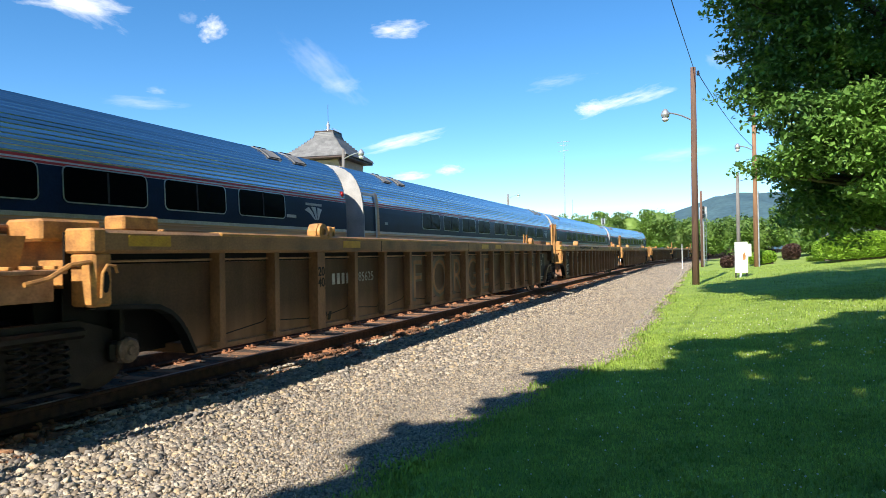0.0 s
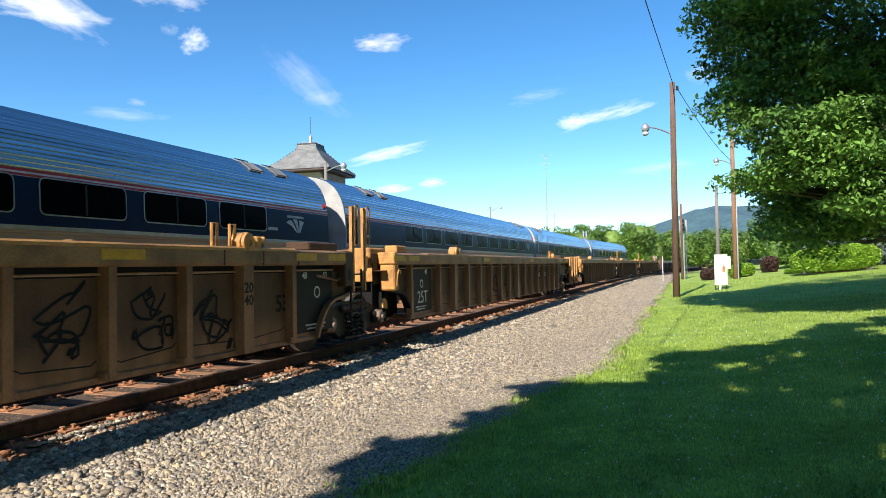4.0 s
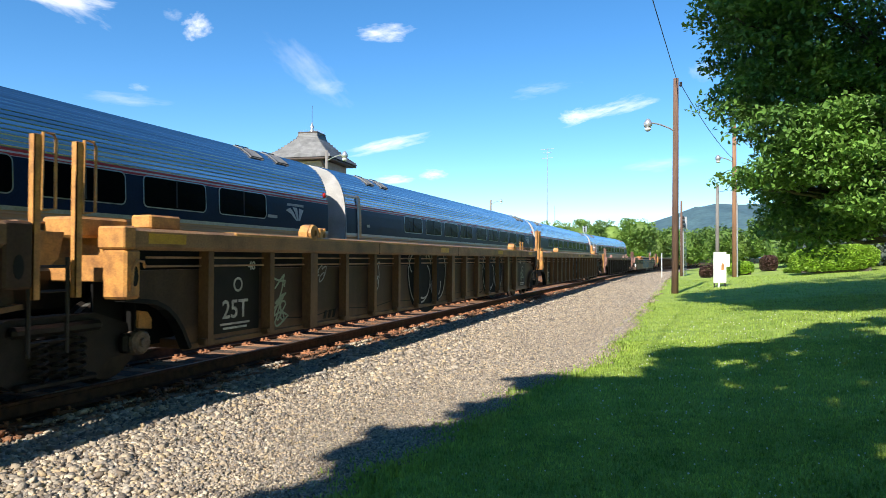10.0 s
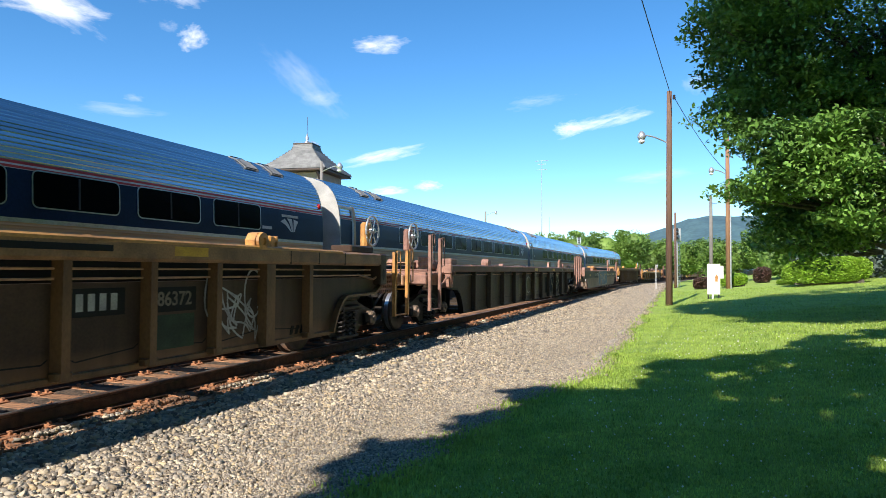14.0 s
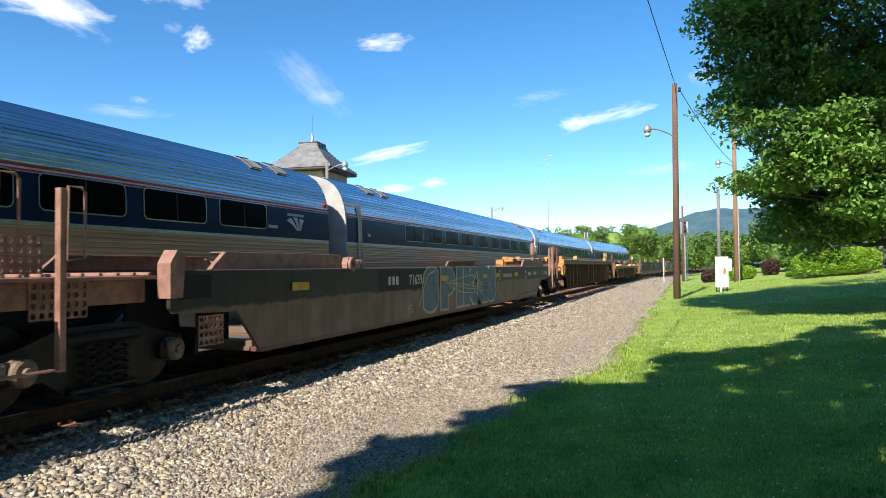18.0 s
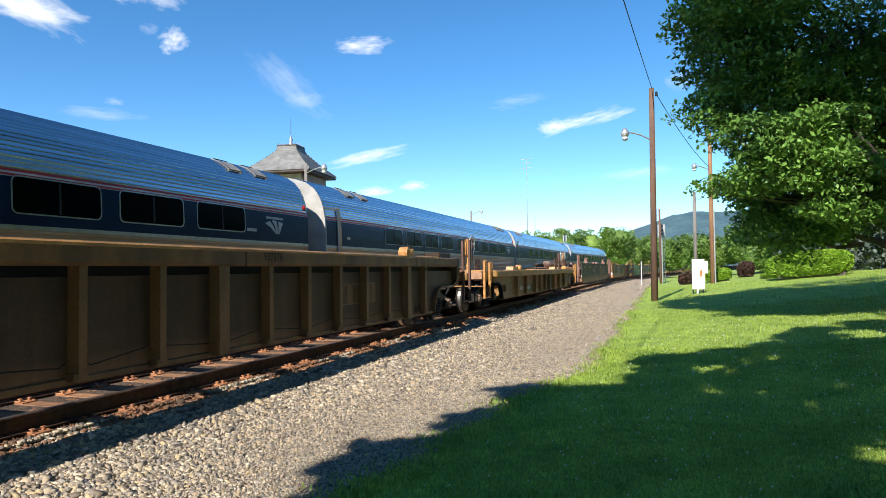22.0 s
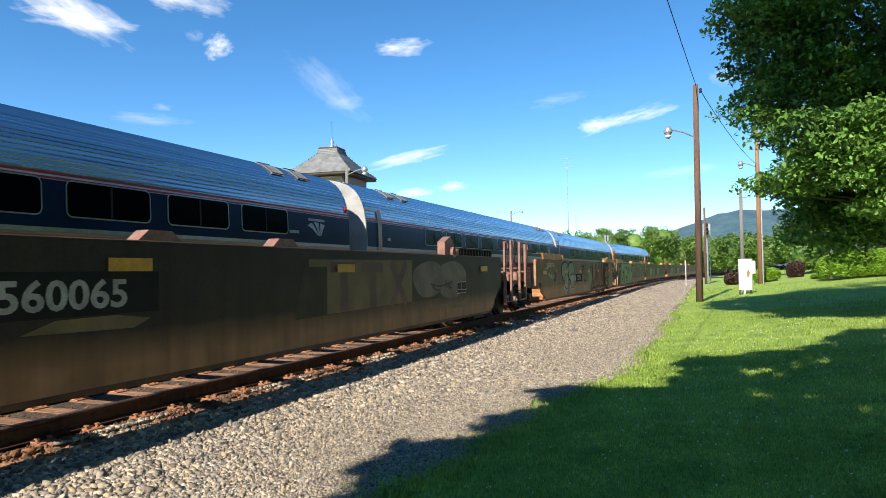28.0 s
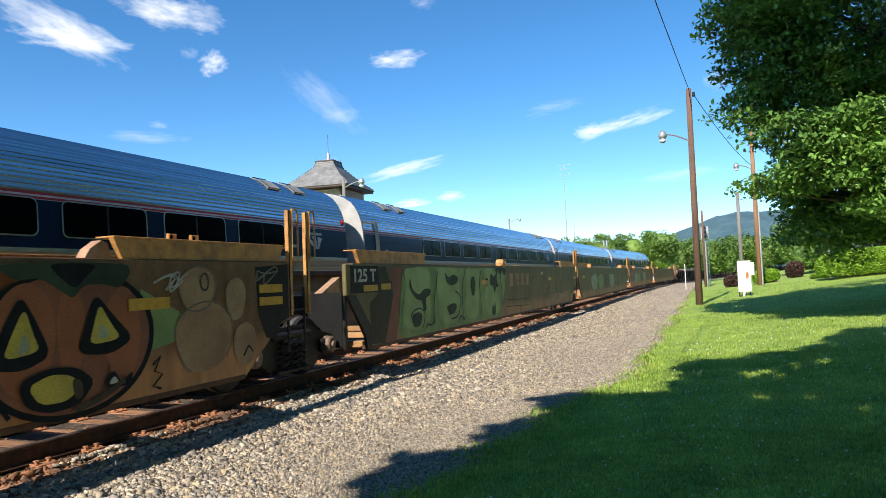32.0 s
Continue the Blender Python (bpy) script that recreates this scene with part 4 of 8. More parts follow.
def tree(x, y, blobs, per, leaf, trunk_r, label, seed, material, clump=0.75, category="tree", fork=2.4, fill=0.5, plain=False, bunch=55, flat=.62):
    z = ground_z(x, y)
    t = thing("tree", label, category, at=pose(x, y, z))
    rng = random.Random(seed)
    m = Mesh()
    top = max(b[2] for b in blobs)
    m.tube([(0, 0, -.2), (0.02, 0, .3), (.05, .03, fork), (.1, 0, top)], trunk_r * 1.15, 10, trunk_r * .35)
    for b in blobs:
        limb(m, (0.05, 0, min(fork, b[2] * .6)), (b[0] * .8, b[1] * .8, b[2]), trunk_r * .5, trunk_r * .1, rng)
        for _ in range(3):
            limb(m, (b[0] * .5, b[1] * .5, b[2] * .8), (b[0] + rng.uniform(-.7, .7) * b[3], b[1] + rng.uniform(-.7, .7) * b[4], b[2] + rng.uniform(-.6, .6) * b[5]), trunk_r * .18, trunk_r * .04, rng)
    part("trunk", m, BARK, t, "grey-brown bark trunk and limbs", True)
    g = np.random.default_rng(seed)
    part("crown", leaves(crown_spots(g, blobs, per, clump, fill, bunch, flat), leaf, g, material, "crown", .3, plain), None, t, "dense green leaves")
    return t


# big maple over the hedge: a dark high crown, a sunlit bough reaching out, and a drooping skirt in its shade
MAPLE = [
    (.3, 0, 8.8, 5.1, 5.2, 4.6, 36000), (-2.7, -1.4, 7.8, 2.8, 2.6, 2.4, 21000), (-4.5, -3.0, 7.5, 1.4, 1.5, 1.2, 8200), (-5.6, -3.4, 6.6, .7, .8, .5, 2000), (-4.8, -3.0, 5.8, 1.1, 1.0, .9, 5200),
    (-5.35, -3.3, 4.5, .7, .7, .6, 2300), (-4.2, -2.4, 5.3, 1.4, 1.2, 1.0, 6200), (-2.6, -1.2, 5.2, 1.8, 1.5, 1.4, 8000), (.6, -.6, 4.8, 3.2, 2.4, 2.2, 14000), (-1.6, .5, 4.6, 2.4, 2.4, 1.8, 9000),
    (-4.3, -3.9, 3.75, 1.05, 1.0, .5, 4200), (-3.7, -4.0, 3.15, 1.0, .9, .5, 3600), (-4.6, -3.8, 2.95, .75, .8, .4, 2000), (-3.4, -4.1, 4.0, .8, .8, .35, 2200),
    (-2.7, -4.1, 2.3, .9, .9, .42, 2200), (-1.6, -4.2, 2.8, 1.0, .9, .45, 2600), (-.4, -4.2, 2.9, 1.0, .9, .45, 2400), (-5.35, -3.8, 2.75, .42, .4, .22, 340),
    (-3.9, -1.7, 2.9, 1.1, 1.1, 1.0, 4600), (-3.7, -1.6, 1.85, 1.2, 1.0, .75, 4200), (-2.6, -1.2, 2.6, 1.3, 1.2, .95, 5400), (-.8, -1.0, 3.75, 1.7, 1.3, .7, 5200), (1.4, -1.0, 4.0, 1.8, 1.4, .8, 4600),
]
tree(6.6, 20.0, [q[:6] for q in MAPLE], [q[6] for q in MAPLE], 0.125, 0.32, "broad maple with dense green leaves and low hanging boughs", 11, LEAF, 0.55, bunch=110, flat=.42, plain=True)
# maple behind the viewer, whose shade lies on the lawn
tree(5.0, -3.0, [(-6.9, -1.4, 7.5, 1.6, 2.0, 1.0), (-6.7, .7, 7.5, 1.4, 1.3, .8), (-4.0, 3.2, 8, 2.4, 2.2, 1.2), (-1.3, 5.4, 8.5, 2.9, 2.4, 1.2), (-6.9, -2.6, 7.3, 1.6, 1.5, .8), (-3.5, -1.5, 8, 3, 3, 1.5), (-6.9, -3.0, 7, 1.6, 1.6, .9),
                 (0, -1, 9.5, 5, 4, 2.5), (3.5, 3, 9, 3.5, 3, 2), (-4.7, 6, 19.2, 3.2, 2.6, 4.2), (.5, 3, 15, 3, 3, 2), (-1.2, 5, 19.9, 3.2, 2.6, 4.4), (2.2, 4.5, 20.4, 3.2, 2.6, 4.4)],
     [2300, 1500, 2500, 2900, 1500, 2700, 1500, 4700, 2500, 9200, 1500, 7600, 7000], 0.32, 0.38, "tall maple with a wide leafy crown shading the lawn", 12, LEAF, 0.55, fork=3.4, fill=.9)


# ---- shrubs
def hedge(x0, x1, y0, y1, h, label, seed, n, material=HEDGELEAF, leaf=.07, name="hedge"):
    rng = np.random.default_rng(seed)
    cx, cy = (x0 + x1) / 2, (y0 + y1) / 2
    z = ground_z(cx, cy)
    t = thing(name, label, "hedge", at=pose(cx, cy, z))
    hx, hy = (x1 - x0) / 2, (y1 - y0) / 2
    p = rng.uniform(-1, 1, (n, 3))
    face = rng.integers(0, 5, n)
    p[face == 0, 2] = 1
    p[face == 1, 0] = -1
    p[face == 2, 0] = 1
    p[face >= 3, 1] = -1
    k = 1 / np.maximum(1, (np.abs(p) ** 3).sum(1) ** (1 / 3))
    p = p * k[:, None] * rng.uniform(.93, 1.03, n)[:, None]
    # the clipped top follows the slope of the lawn
    spots = np.stack([p[:, 0] * hx, p[:, 1] * hy, (p[:, 2] + 1) * h / 2], 1)
    spots[:, 2] += np.array([ground_z(cx + q[0], cy + q[1]) - z for q in spots])
    part("hedge_leaves", leaves(spots, leaf, rng, material, "hedge_leaves", 0.1), None, t)
    core = Mesh().prism([(-hx * .8, 0), (hx * .8, 0), (hx * .72, h * .75), (-hx * .72, h * .75)], "y", -hy * .7, hy * .7)
    part("hedge_core", core, BARK, t, "dark twigs inside")
    return t


hedge(6.0, 10.5, 43.6, 46.4, 1.6, "clipped bright green hedge on the lawn", 21, 16000, leaf=.12)
hedge(2.9, 4.6, 51.5, 53, .95, "small clipped green hedge", 22, 2200, leaf=.12)
hedge(1.0, 2.2, 50.8, 52, .85, "rounded dark red barberry shrub", 23, 1600, REDLEAF, .11, "shrub")
hedge(5.6, 6.8, 57, 59, 1.2, "loose dark red leafed shrub", 24, 2000, REDLEAF, .14, "shrub")
hedge(6.4, 8.2, 50.0, 52, .35, "low green ground cover in a planting bed", 25, 1800, HEDGELEAF, .13, "shrub")


def spruce(x, y, h, r, seed):
    z = ground_z(x, y)
    rng = np.random.default_rng(seed)
    t = thing("spruce", "blue-grey spruce with drooping boughs", "tree", at=pose(x, y, z))
    part("trunk", Mesh().tube([(0, 0, -.1), (0, 0, h)], .2, 8, .03), BARK, t)
    n = 5200
    v = rng.uniform(0.03, 1, n)
    rad = r * (1 - v) * np.sqrt(rng.uniform(.15, 1, n)) * (0.8 + .2 * np.sin(v * 60))
    a = rng.uniform(0, 6.283, n)
    spots = np.stack([rad * np.cos(a), rad * np.sin(a), h * v - .25 * rad], 1)
    part("foliage", leaves(spots, .32, rng, LEAF_SPRUCE, "foliage", .5), None, t, "needled boughs")
    return t


spruce(9.6, 51, 9, 3.2, 31)
spruce(14.5, 52, 11, 3.6, 32)


# ---- far woods, one belt of crowns
def woods(name, rows, label, seed, leaf, material=LEAF_FAR):
    rng = np.random.default_rng(seed)
    blobs, per = [], []
    for x, y, h, r, n in rows:
        for _ in range(4):
            d = rng.uniform(-.5, .5, 2) * r
            blobs.append((x + d[0], y + d[1], h * rng.uniform(.45, .72), r * .62, r * .62, h * .3))
            per.append(int(n * .4))
    g = crown_spots(rng, blobs, per, leaf * 2.4)
    # an even outer coat of leaves over each crown
    coat = []
    for cx, cy, cz, rx, ry, rz in blobs:
        d = rng.normal(size=(420, 3))
        d /= np.linalg.norm(d, axis=1)[:, None]
        lump = .84 + .13 * np.sin(5 * d[:, 0] + cx) * np.sin(6 * d[:, 2] + cy) + .10 * np.sin(9 * d[:, 1] + cz)
        coat.append(np.array([cx, cy, cz]) + d * np.array([rx, ry, rz]) * (lump + rng.uniform(-.06, .10, 420))[:, None])
    g = np.concatenate([np.asarray(g), *coat])
    me = leaves(g, leaf, rng, material, name, .2, True)
    # dense inner foliage, so that no sky shows through the crowns
    verts, faces, n, k = [], [], 9, 6
    for cx, cy, cz, rx, ry, rz in blobs:
        o = len(verts)
        for j in range(k + 1):
            e = math.pi * (j / k - .5)
            for i in range(n):
                a, w = 2 * math.pi * i / n, .60 + .14 * rng.uniform()
                verts.append((cx + rx * w * math.cos(e) * math.cos(a), cy + ry * w * math.cos(e) * math.sin(a), cz + rz * w * math.sin(e)))
        for j in range(k):
            for i in range(n):
                p, q, r, t = o + j * n + i, o + j * n + (i + 1) % n, o + (j + 1) * n + (i + 1) % n, o + (j + 1) * n + i
                faces += [(p, q, r), (p, r, t)]
    bm = bmesh.new()
    bm.from_mesh(me)
    bm.from_mesh(raw(name + "_inner", verts, faces, material))
    bm.to_mesh(me)
    bm.free()
    return tagged(new(name, me), label, "trees", kind="stuff")


rng = random.Random(41)
belt = []
for i in range(30):
    # beyond the train's tail and along the bend
    x = -34 + i * 3.4 + rng.uniform(-1, 1)
    belt.append((x, 178 + rng.uniform(-10, 22) - abs(x) * .1, rng.uniform(7.5, 10.5), rng.uniform(4.5, 7), 1500))
belt += [(-20.5, 128, 10.6, 6.5, 4200), (-15.5, 130, 10.2, 5, 3000), (-26, 135, 7.6, 5, 2400), (-9, 128, 9.2, 4.5, 2600), (-3, 140, 8, 4.5, 1700), (3, 150, 8.6, 5, 1700)]
for i in range(14):
    belt.append((14 + i * 4 + rng.uniform(-1, 1), 98 + rng.uniform(-6, 10), rng.uniform(8, 12), rng.uniform(4, 6), 1800))
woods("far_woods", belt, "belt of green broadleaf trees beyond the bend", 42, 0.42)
rows2 = [(7.5 + i * 3.2, 68 + (i % 3) * 3, 6 + (i % 4) * 1.4, 3.0, 1700) for i in range(11)] + [(4.2, 72, 5.2, 2.6, 1600), (1.4, 84, 5.4, 2.8, 1600)]
woods("garden_trees", rows2, "green garden trees behind the hedge", 43, 0.3, LEAF_MID)


grove = [(17 + 3 * (i % 2), -44 + 5.2 * i, 14 + (i * 7) % 4, 5.2, 1500) for i in range(14)] + [(21 + 3 * (i % 2) + .28 * max(0, i - 3), 29 + 5.4 * i, 12 + (i * 5) % 4, 5.0, 1500) for i in range(7)] + [(-1 + 5.5 * i, -27 - 3 * (i % 2), 13 + (i * 5) % 4, 5.2, 1500) for i in range(4)]
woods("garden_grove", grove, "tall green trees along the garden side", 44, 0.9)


def hill(name, label, cx, cy, w, h, seed):
    rng = random.Random(seed)
    verts, faces = [], []
    n, k = 60, 10
    for j in range(k + 1):
        for i in range(n + 1):
            u = i / n
            prof = h * min(1, u / .2) ** .62 * (1 + .18 * min(1, u * 1.5) + .03 * math.sin(u * 23 + seed) + .012 * math.sin(u * 61))
            v = j / k
            verts.append((cx - w / 2 + w * u, cy + 500 * v, prof * math.sin(v * math.pi / 2) + rng.uniform(-2.5, 2.5) * (v > .1) - 2))
    faces = [(j * (n + 1) + i, j * (n + 1) + i + 1, (j + 1) * (n + 1) + i + 1, (j + 1) * (n + 1) + i) for j in range(k) for i in range(n)]
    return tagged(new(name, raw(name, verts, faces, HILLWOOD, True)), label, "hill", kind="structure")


hill("backdrop_hill", "long wooded ridge on the skyline, blue-green with painted haze", 478, 1500, 1500, 142, 2)


# ---- station tower
def tower():
    x, y, w = -23.3, 38.6, 3.5
    t = thing("station_building", "tan stucco station tower with a flared slate roof", "building", at=pose(x, y, 0, 0, 0, 6))
    h, e = 8.15, 7.80
    part("wall", Mesh().box(-w / 2, w / 2, -w / 2, w / 2, 0, e, .03), STUCCO, t, "tan stucco wall")
    part("lower_storey", Mesh().box(-9, 5, -3, 14, 0, 4.2, .05), STUCCO, t, "long low station wing")
    part("lower_roof", Mesh().prism([(-10, 4.2), (6, 4.2), (2.2, 5.0), (-6, 5.0)], "y", -4, 15), SLATE, t, "low slate roof of the wing")
    part("eaves_board", Mesh().box(-w / 2 - .62, w / 2 + .52, -w / 2 - .62, w / 2 + .52, e + .02, e + .13, .02), TRIM, t, "dark wooden eaves board")
    prof = [(w / 2 + .56, e + .16), (w / 2 + .1, e + .50), (w / 2 - .45, h + .68), (w / 2 - .98, h + 1.22), (.66, h + 1.66)]
    # flared roof in courses of slates
    roof = Mesh()
    for (r0, z0), (r1, z1) in zip(prof, prof[1:]):
        a = [(-r0, -r0, z0), (r0, -r0, z0), (r0, r0, z0), (-r0, r0, z0), (-r1, -r1, z1), (r1, -r1, z1), (r1, r1, z1), (-r1, r1, z1)]
        roof.add(a, [(0, 1, 5, 4), (1, 2, 6, 5), (2, 3, 7, 6), (3, 0, 4, 7)])
    ro = part("roof", roof, SLATE, t, "flared grey slate roof")
    courses = Mesh()
    for k in range(15):
        f = k / 15
        j = min(3, int(f * 4))
        g = f * 4 - j
        r = prof[j][0] + (prof[j + 1][0] - prof[j][0]) * g
        z = prof[j][1] + (prof[j + 1][1] - prof[j][1]) * g
        for a in range(4):
            n = max(3, int(r * 2 / .3))
            for i in range(n):
                p0, p1 = -r + 2 * r * i / n + .006, -r + 2 * r * (i + 1) / n - .006
                q = [(p0, -r - .012, z), (p1, -r - .012, z), (p1 * .97, -r + .10, z + .19), (p0 * .97, -r + .10, z + .19)]
                c, s = (1, 0, -1, 0)[a], (0, 1, 0, -1)[a]
                courses.add([(u * c - v * s, u * s + v * c, zz + .015) for u, v, zz in q], [(0, 1, 2, 3)])
    tagged(part("slate_course", courses, SLATE, ro), kind="stuff")
    part("roof_cap", Mesh().box(-.68, .68, -.68, .68, h + 1.64, h + 1.75, .02), TRIM, t, "dark square cap")
    cr = Mesh()
    for i in range(9):
        for a, b in ((-.6 + .15 * i, -.6), (-.6 + .15 * i, .6), (-.6, -.6 + .15 * i), (.6, -.6 + .15 * i)):
            cr.tube([(a, b, h + 1.73), (a, b, h + 1.89)], .012, 5)
    part("cresting", cr, GALV, t, "small iron cresting")
    part("finial", Mesh().lathe([(h + 1.7, .22), (h + 1.92, .16), (h + 2.02, .08), (h + 2.2, .14), (h + 2.32, .06), (h + 2.5, .025)], (0, 0, 0), "z", 12), GALV, t, "turned metal finial", True)
    part("lightning_rod", Mesh().tube([(0, 0, h + 2.4), (0, 0, h + 3.6)], .015, 5), TRIM, t, "thin lightning rod")
    for sx in (-1, 1):
        part("bracket", Mesh().prism([(-w / 2 - .5, e - .03), (-w / 2, e - .03), (-w / 2, e - .5)], "x", sx * 1.7 - .06, sx * 1.7 + .06), TRIM, t, "wooden eaves bracket")
    return t


tower()


# ---- poles and wires
def cobra_lamp(t, z, reach, turn, size=1.0):
    c, s = math.cos(radians(turn)), math.sin(radians(turn))
    pts = [(c * reach * k, s * reach * k, z + .34 * math.sin(k * 1.75) * size) for k in (0, .2, .4, .6, .8, 1)]
    arm = part("lamp_arm", Mesh().tube(pts, .035 * size, 8), GALV, t, "curved metal arm")
    e = Vector(pts[-1])
    head = Mesh().lathe([(-.22, .09), (-.10, .17), (.0, .19), (.12, .12), (.2, .06)], e - Vector((0, 0, .02)), "z", 14)
    h = part("lamp_head", head, GALV, t, "metal lamp head", True)
    part("lens", Mesh().lathe([(-.34, .07), (-.28, .13), (-.22, .15)], e - Vector((0, 0, .02)), "z", 14), LENS, h, "clear glass refractor", True)


def pole(x, y, h, r, material, label, lamp=None, lean=0.0, size=1.0, name="utility_pole"):
    t = thing(name, label, "pole", at=pose(x, y, ground_z(x, y), 0, lean, 0))
    part("pole_shaft", Mesh().tube([(0, 0, -.4), (0, 0, h * .5), (0, 0, h)], r, 12, r * .72), material, t, "", True)
    if lamp:
        cobra_lamp(t, *lamp, size=size)
    return t


p1 = pole(-.40, 30.6, 9.36, .155, POLEWOOD, "reddish-brown wooden pole with a curved street lamp", (7.05, 1.25, 205), .3, name="street_lamp")
m = Mesh().lathe([(9.0, .05), (9.06, .07), (9.1, .05), (9.16, .06), (9.2, .03)], (.2, 0, 0), "z", 10)
part("insulator", m, RUBBER, p1, "dark insulator")
p2 = pole(3.15, 48.8, 10.3, .17, POLEWARM, "tall warm-brown wooden utility pole", (7.7, 1.1, 200), 0)
part("insulator", Mesh().lathe([(9.7, .05), (9.8, .08), (9.9, .03)], (.22, 0, 0), "z", 10), RUBBER, p2)
part("guard", Mesh().tube([(.16, -.1, 0), (.16, -.1, 5)], .05, 6), GALV, p2, "cable guard")
p3 = pole(2.35, 55.0, 7.0, .16, POLEGREY, "grey weathered wooden pole with a dark base", None, 0)
part("pole_base_wrap", Mesh().tube([(0, 0, 0), (0, 0, 1.0)], .19, 12), RUBBER, p3, "black wrap at the foot")
p4 = pole(-.25, 58.0, 6.2, .11, POLEWOOD, "thin dark wooden pole", None, 0)


def cable(name, pts, sag, r, label):
    out = []
    for a, b in zip(pts, pts[1:]):
        a, b = Vector(a), Vector(b)
        n = 14
        out += [a.lerp(b, i / n) - Vector((0, 0, 4 * sag * (i / n) * (1 - i / n))) for i in range(n + 1)]
    c = part(name, Mesh().tube(out, r, 6), CABLE, None, "", True)
    return tagged(c, label, "cable")


cable("overhead_cable", [(-.33, 30.6, 9.46), (-2.4, -8, 9.3)], .25, .015, "black cable from the lamp pole over the lawn")
cable("overhead_cable", [(-.20, 30.6, 9.3), (3.05, 48.8, 8.45)], .3, .017, "black twisted cable between two poles")
cable("drop_cable", [(3.2, 48.8, 7.2), (2.4, 55.0, 6.9)], .4, .016, "thin slack cable to the grey pole")

# small white sign board on a stake, seen from behind
sg = thing("sign_board", "blank white board on short wooden legs in the lawn", "sign", at=pose(1.62, 35.4, ground_z(1.6, 35.4), 0, 0, 12))
part("board", Mesh().box(-.30, .30, -.03, .03, .22, 1.72, .01), SIGNWHITE, sg, "white board")
part("side_board", Mesh().box(.30, .48, .02, .05, 1.0, 1.62, .01), SIGNWHITE, sg, "narrower white board")
part("stain", Mesh().prism([(.06, .85), (.18, .85), (.20, 1.05), (.14, 1.22), (.07, 1.1)], "y", -.034, -.0305), ORANGE, sg, "rust-coloured mark")
for dx in (-.26, .24):
    part("leg", Mesh().box(dx - .03, dx + .03, -.02, .02, -.1, .24, .005), RUBBER, sg, "dark leg")
part("stake", Mesh().prism([(-.12, 0), (-.04, 0), (-.0, .3), (-.08, .3)], "y", -.09, -.05), SIGNWHITE, sg, "short white stake")

# track-side marker post
mk = thing("marker_post", "thin white trackside marker post", "post", at=pose(-1.9, 62, ground_z(-1.9, 62)))
part("post", Mesh().box(-.03, .03, -.03, .03, -.2, 2.2, .008), SIGNWHITE, mk)


# ---- signals and masts
def signal(x, y, h, label, ladder_w=.5):
    t = thing("railway_signal", label, "signal", at=pose(x, y, ground_z(x, y)))
    part("mast", Mesh().tube([(0, 0, 0), (0, 0, h)], .09, 10), GALV, t)
    m = Mesh()
    for s in (-.22, .22):
        m.tube([(s, .35, 0), (s, .35, h - .3)], .03, 6)
    for i in range(int(h / .32)):
        m.tube([(-.22, .35, .3 + .32 * i), (.22, .35, .3 + .32 * i)], .025, 5)
    part("ladder", m, SIGNWHITE, t, "white service ladder")
    hd = part("signal_head", Mesh().box(-.32, .32, -.18, .12, h - .6, h + .45, .04), GALV, t, "signal head housing")
    for k in range(3):
        part("signal_hood", Mesh().tube([(0, -.18, h - .38 + .36 * k), (0, -.42, h - .38 + .36 * k)], .13, 10), RUBBER, hd, "black hood")
    return t


signal(-.12, 60.5, 4.6, "slim railway signal with a white ladder")
signal(-15.3, 110, 6.6, "railway signal beside the station track")
lp = pole(-19.2, 33.4, 7.75, .12, POLEGREY, "pale platform lamp post with a curved arm", (7.15, 1.3, -10), 0, .8, "platform_lamp")
lp2 = pole(-24.4, 86, 9.5, .16, POLEGREY, "pale lamp post beyond the train", (8.9, 1.7, -20), 0, 1.2, "platform_lamp")
ms = thing("antenna_mast", "tall thin radio mast with short cross arms", "mast", at=pose(-28.9, 148, 0))
mm = Mesh().tube([(0, 0, 0), (0, 0, 26.4)], .16, 8, .05)
part("mast", mm, GALV, ms)
for z, w in ((26.2, 1.5), (25.4, .9), (24.2, 1.2), (12.5, .3)):
    part("cross_arm", Mesh().tube([(-w, 0, z), (w, 0, z + .1)], .05, 6), GALV, ms)
m2 = thing("antenna_mast", "short thin radio mast", "mast", at=pose(-27.2, 148, 0))
part("mast", Mesh().tube([(0, 0, 0), (0, 0, 13.5)], .12, 8, .06), GALV, m2)
m3 = thing("chimney_pipe", "stubby grey vent pipe on a far roof", "pipe", at=pose(-33.5, 140, 0))
part("pipe", Mesh().tube([(0, 0, 0), (0, 0, 8.6)], .3, 8), GALV, m3)


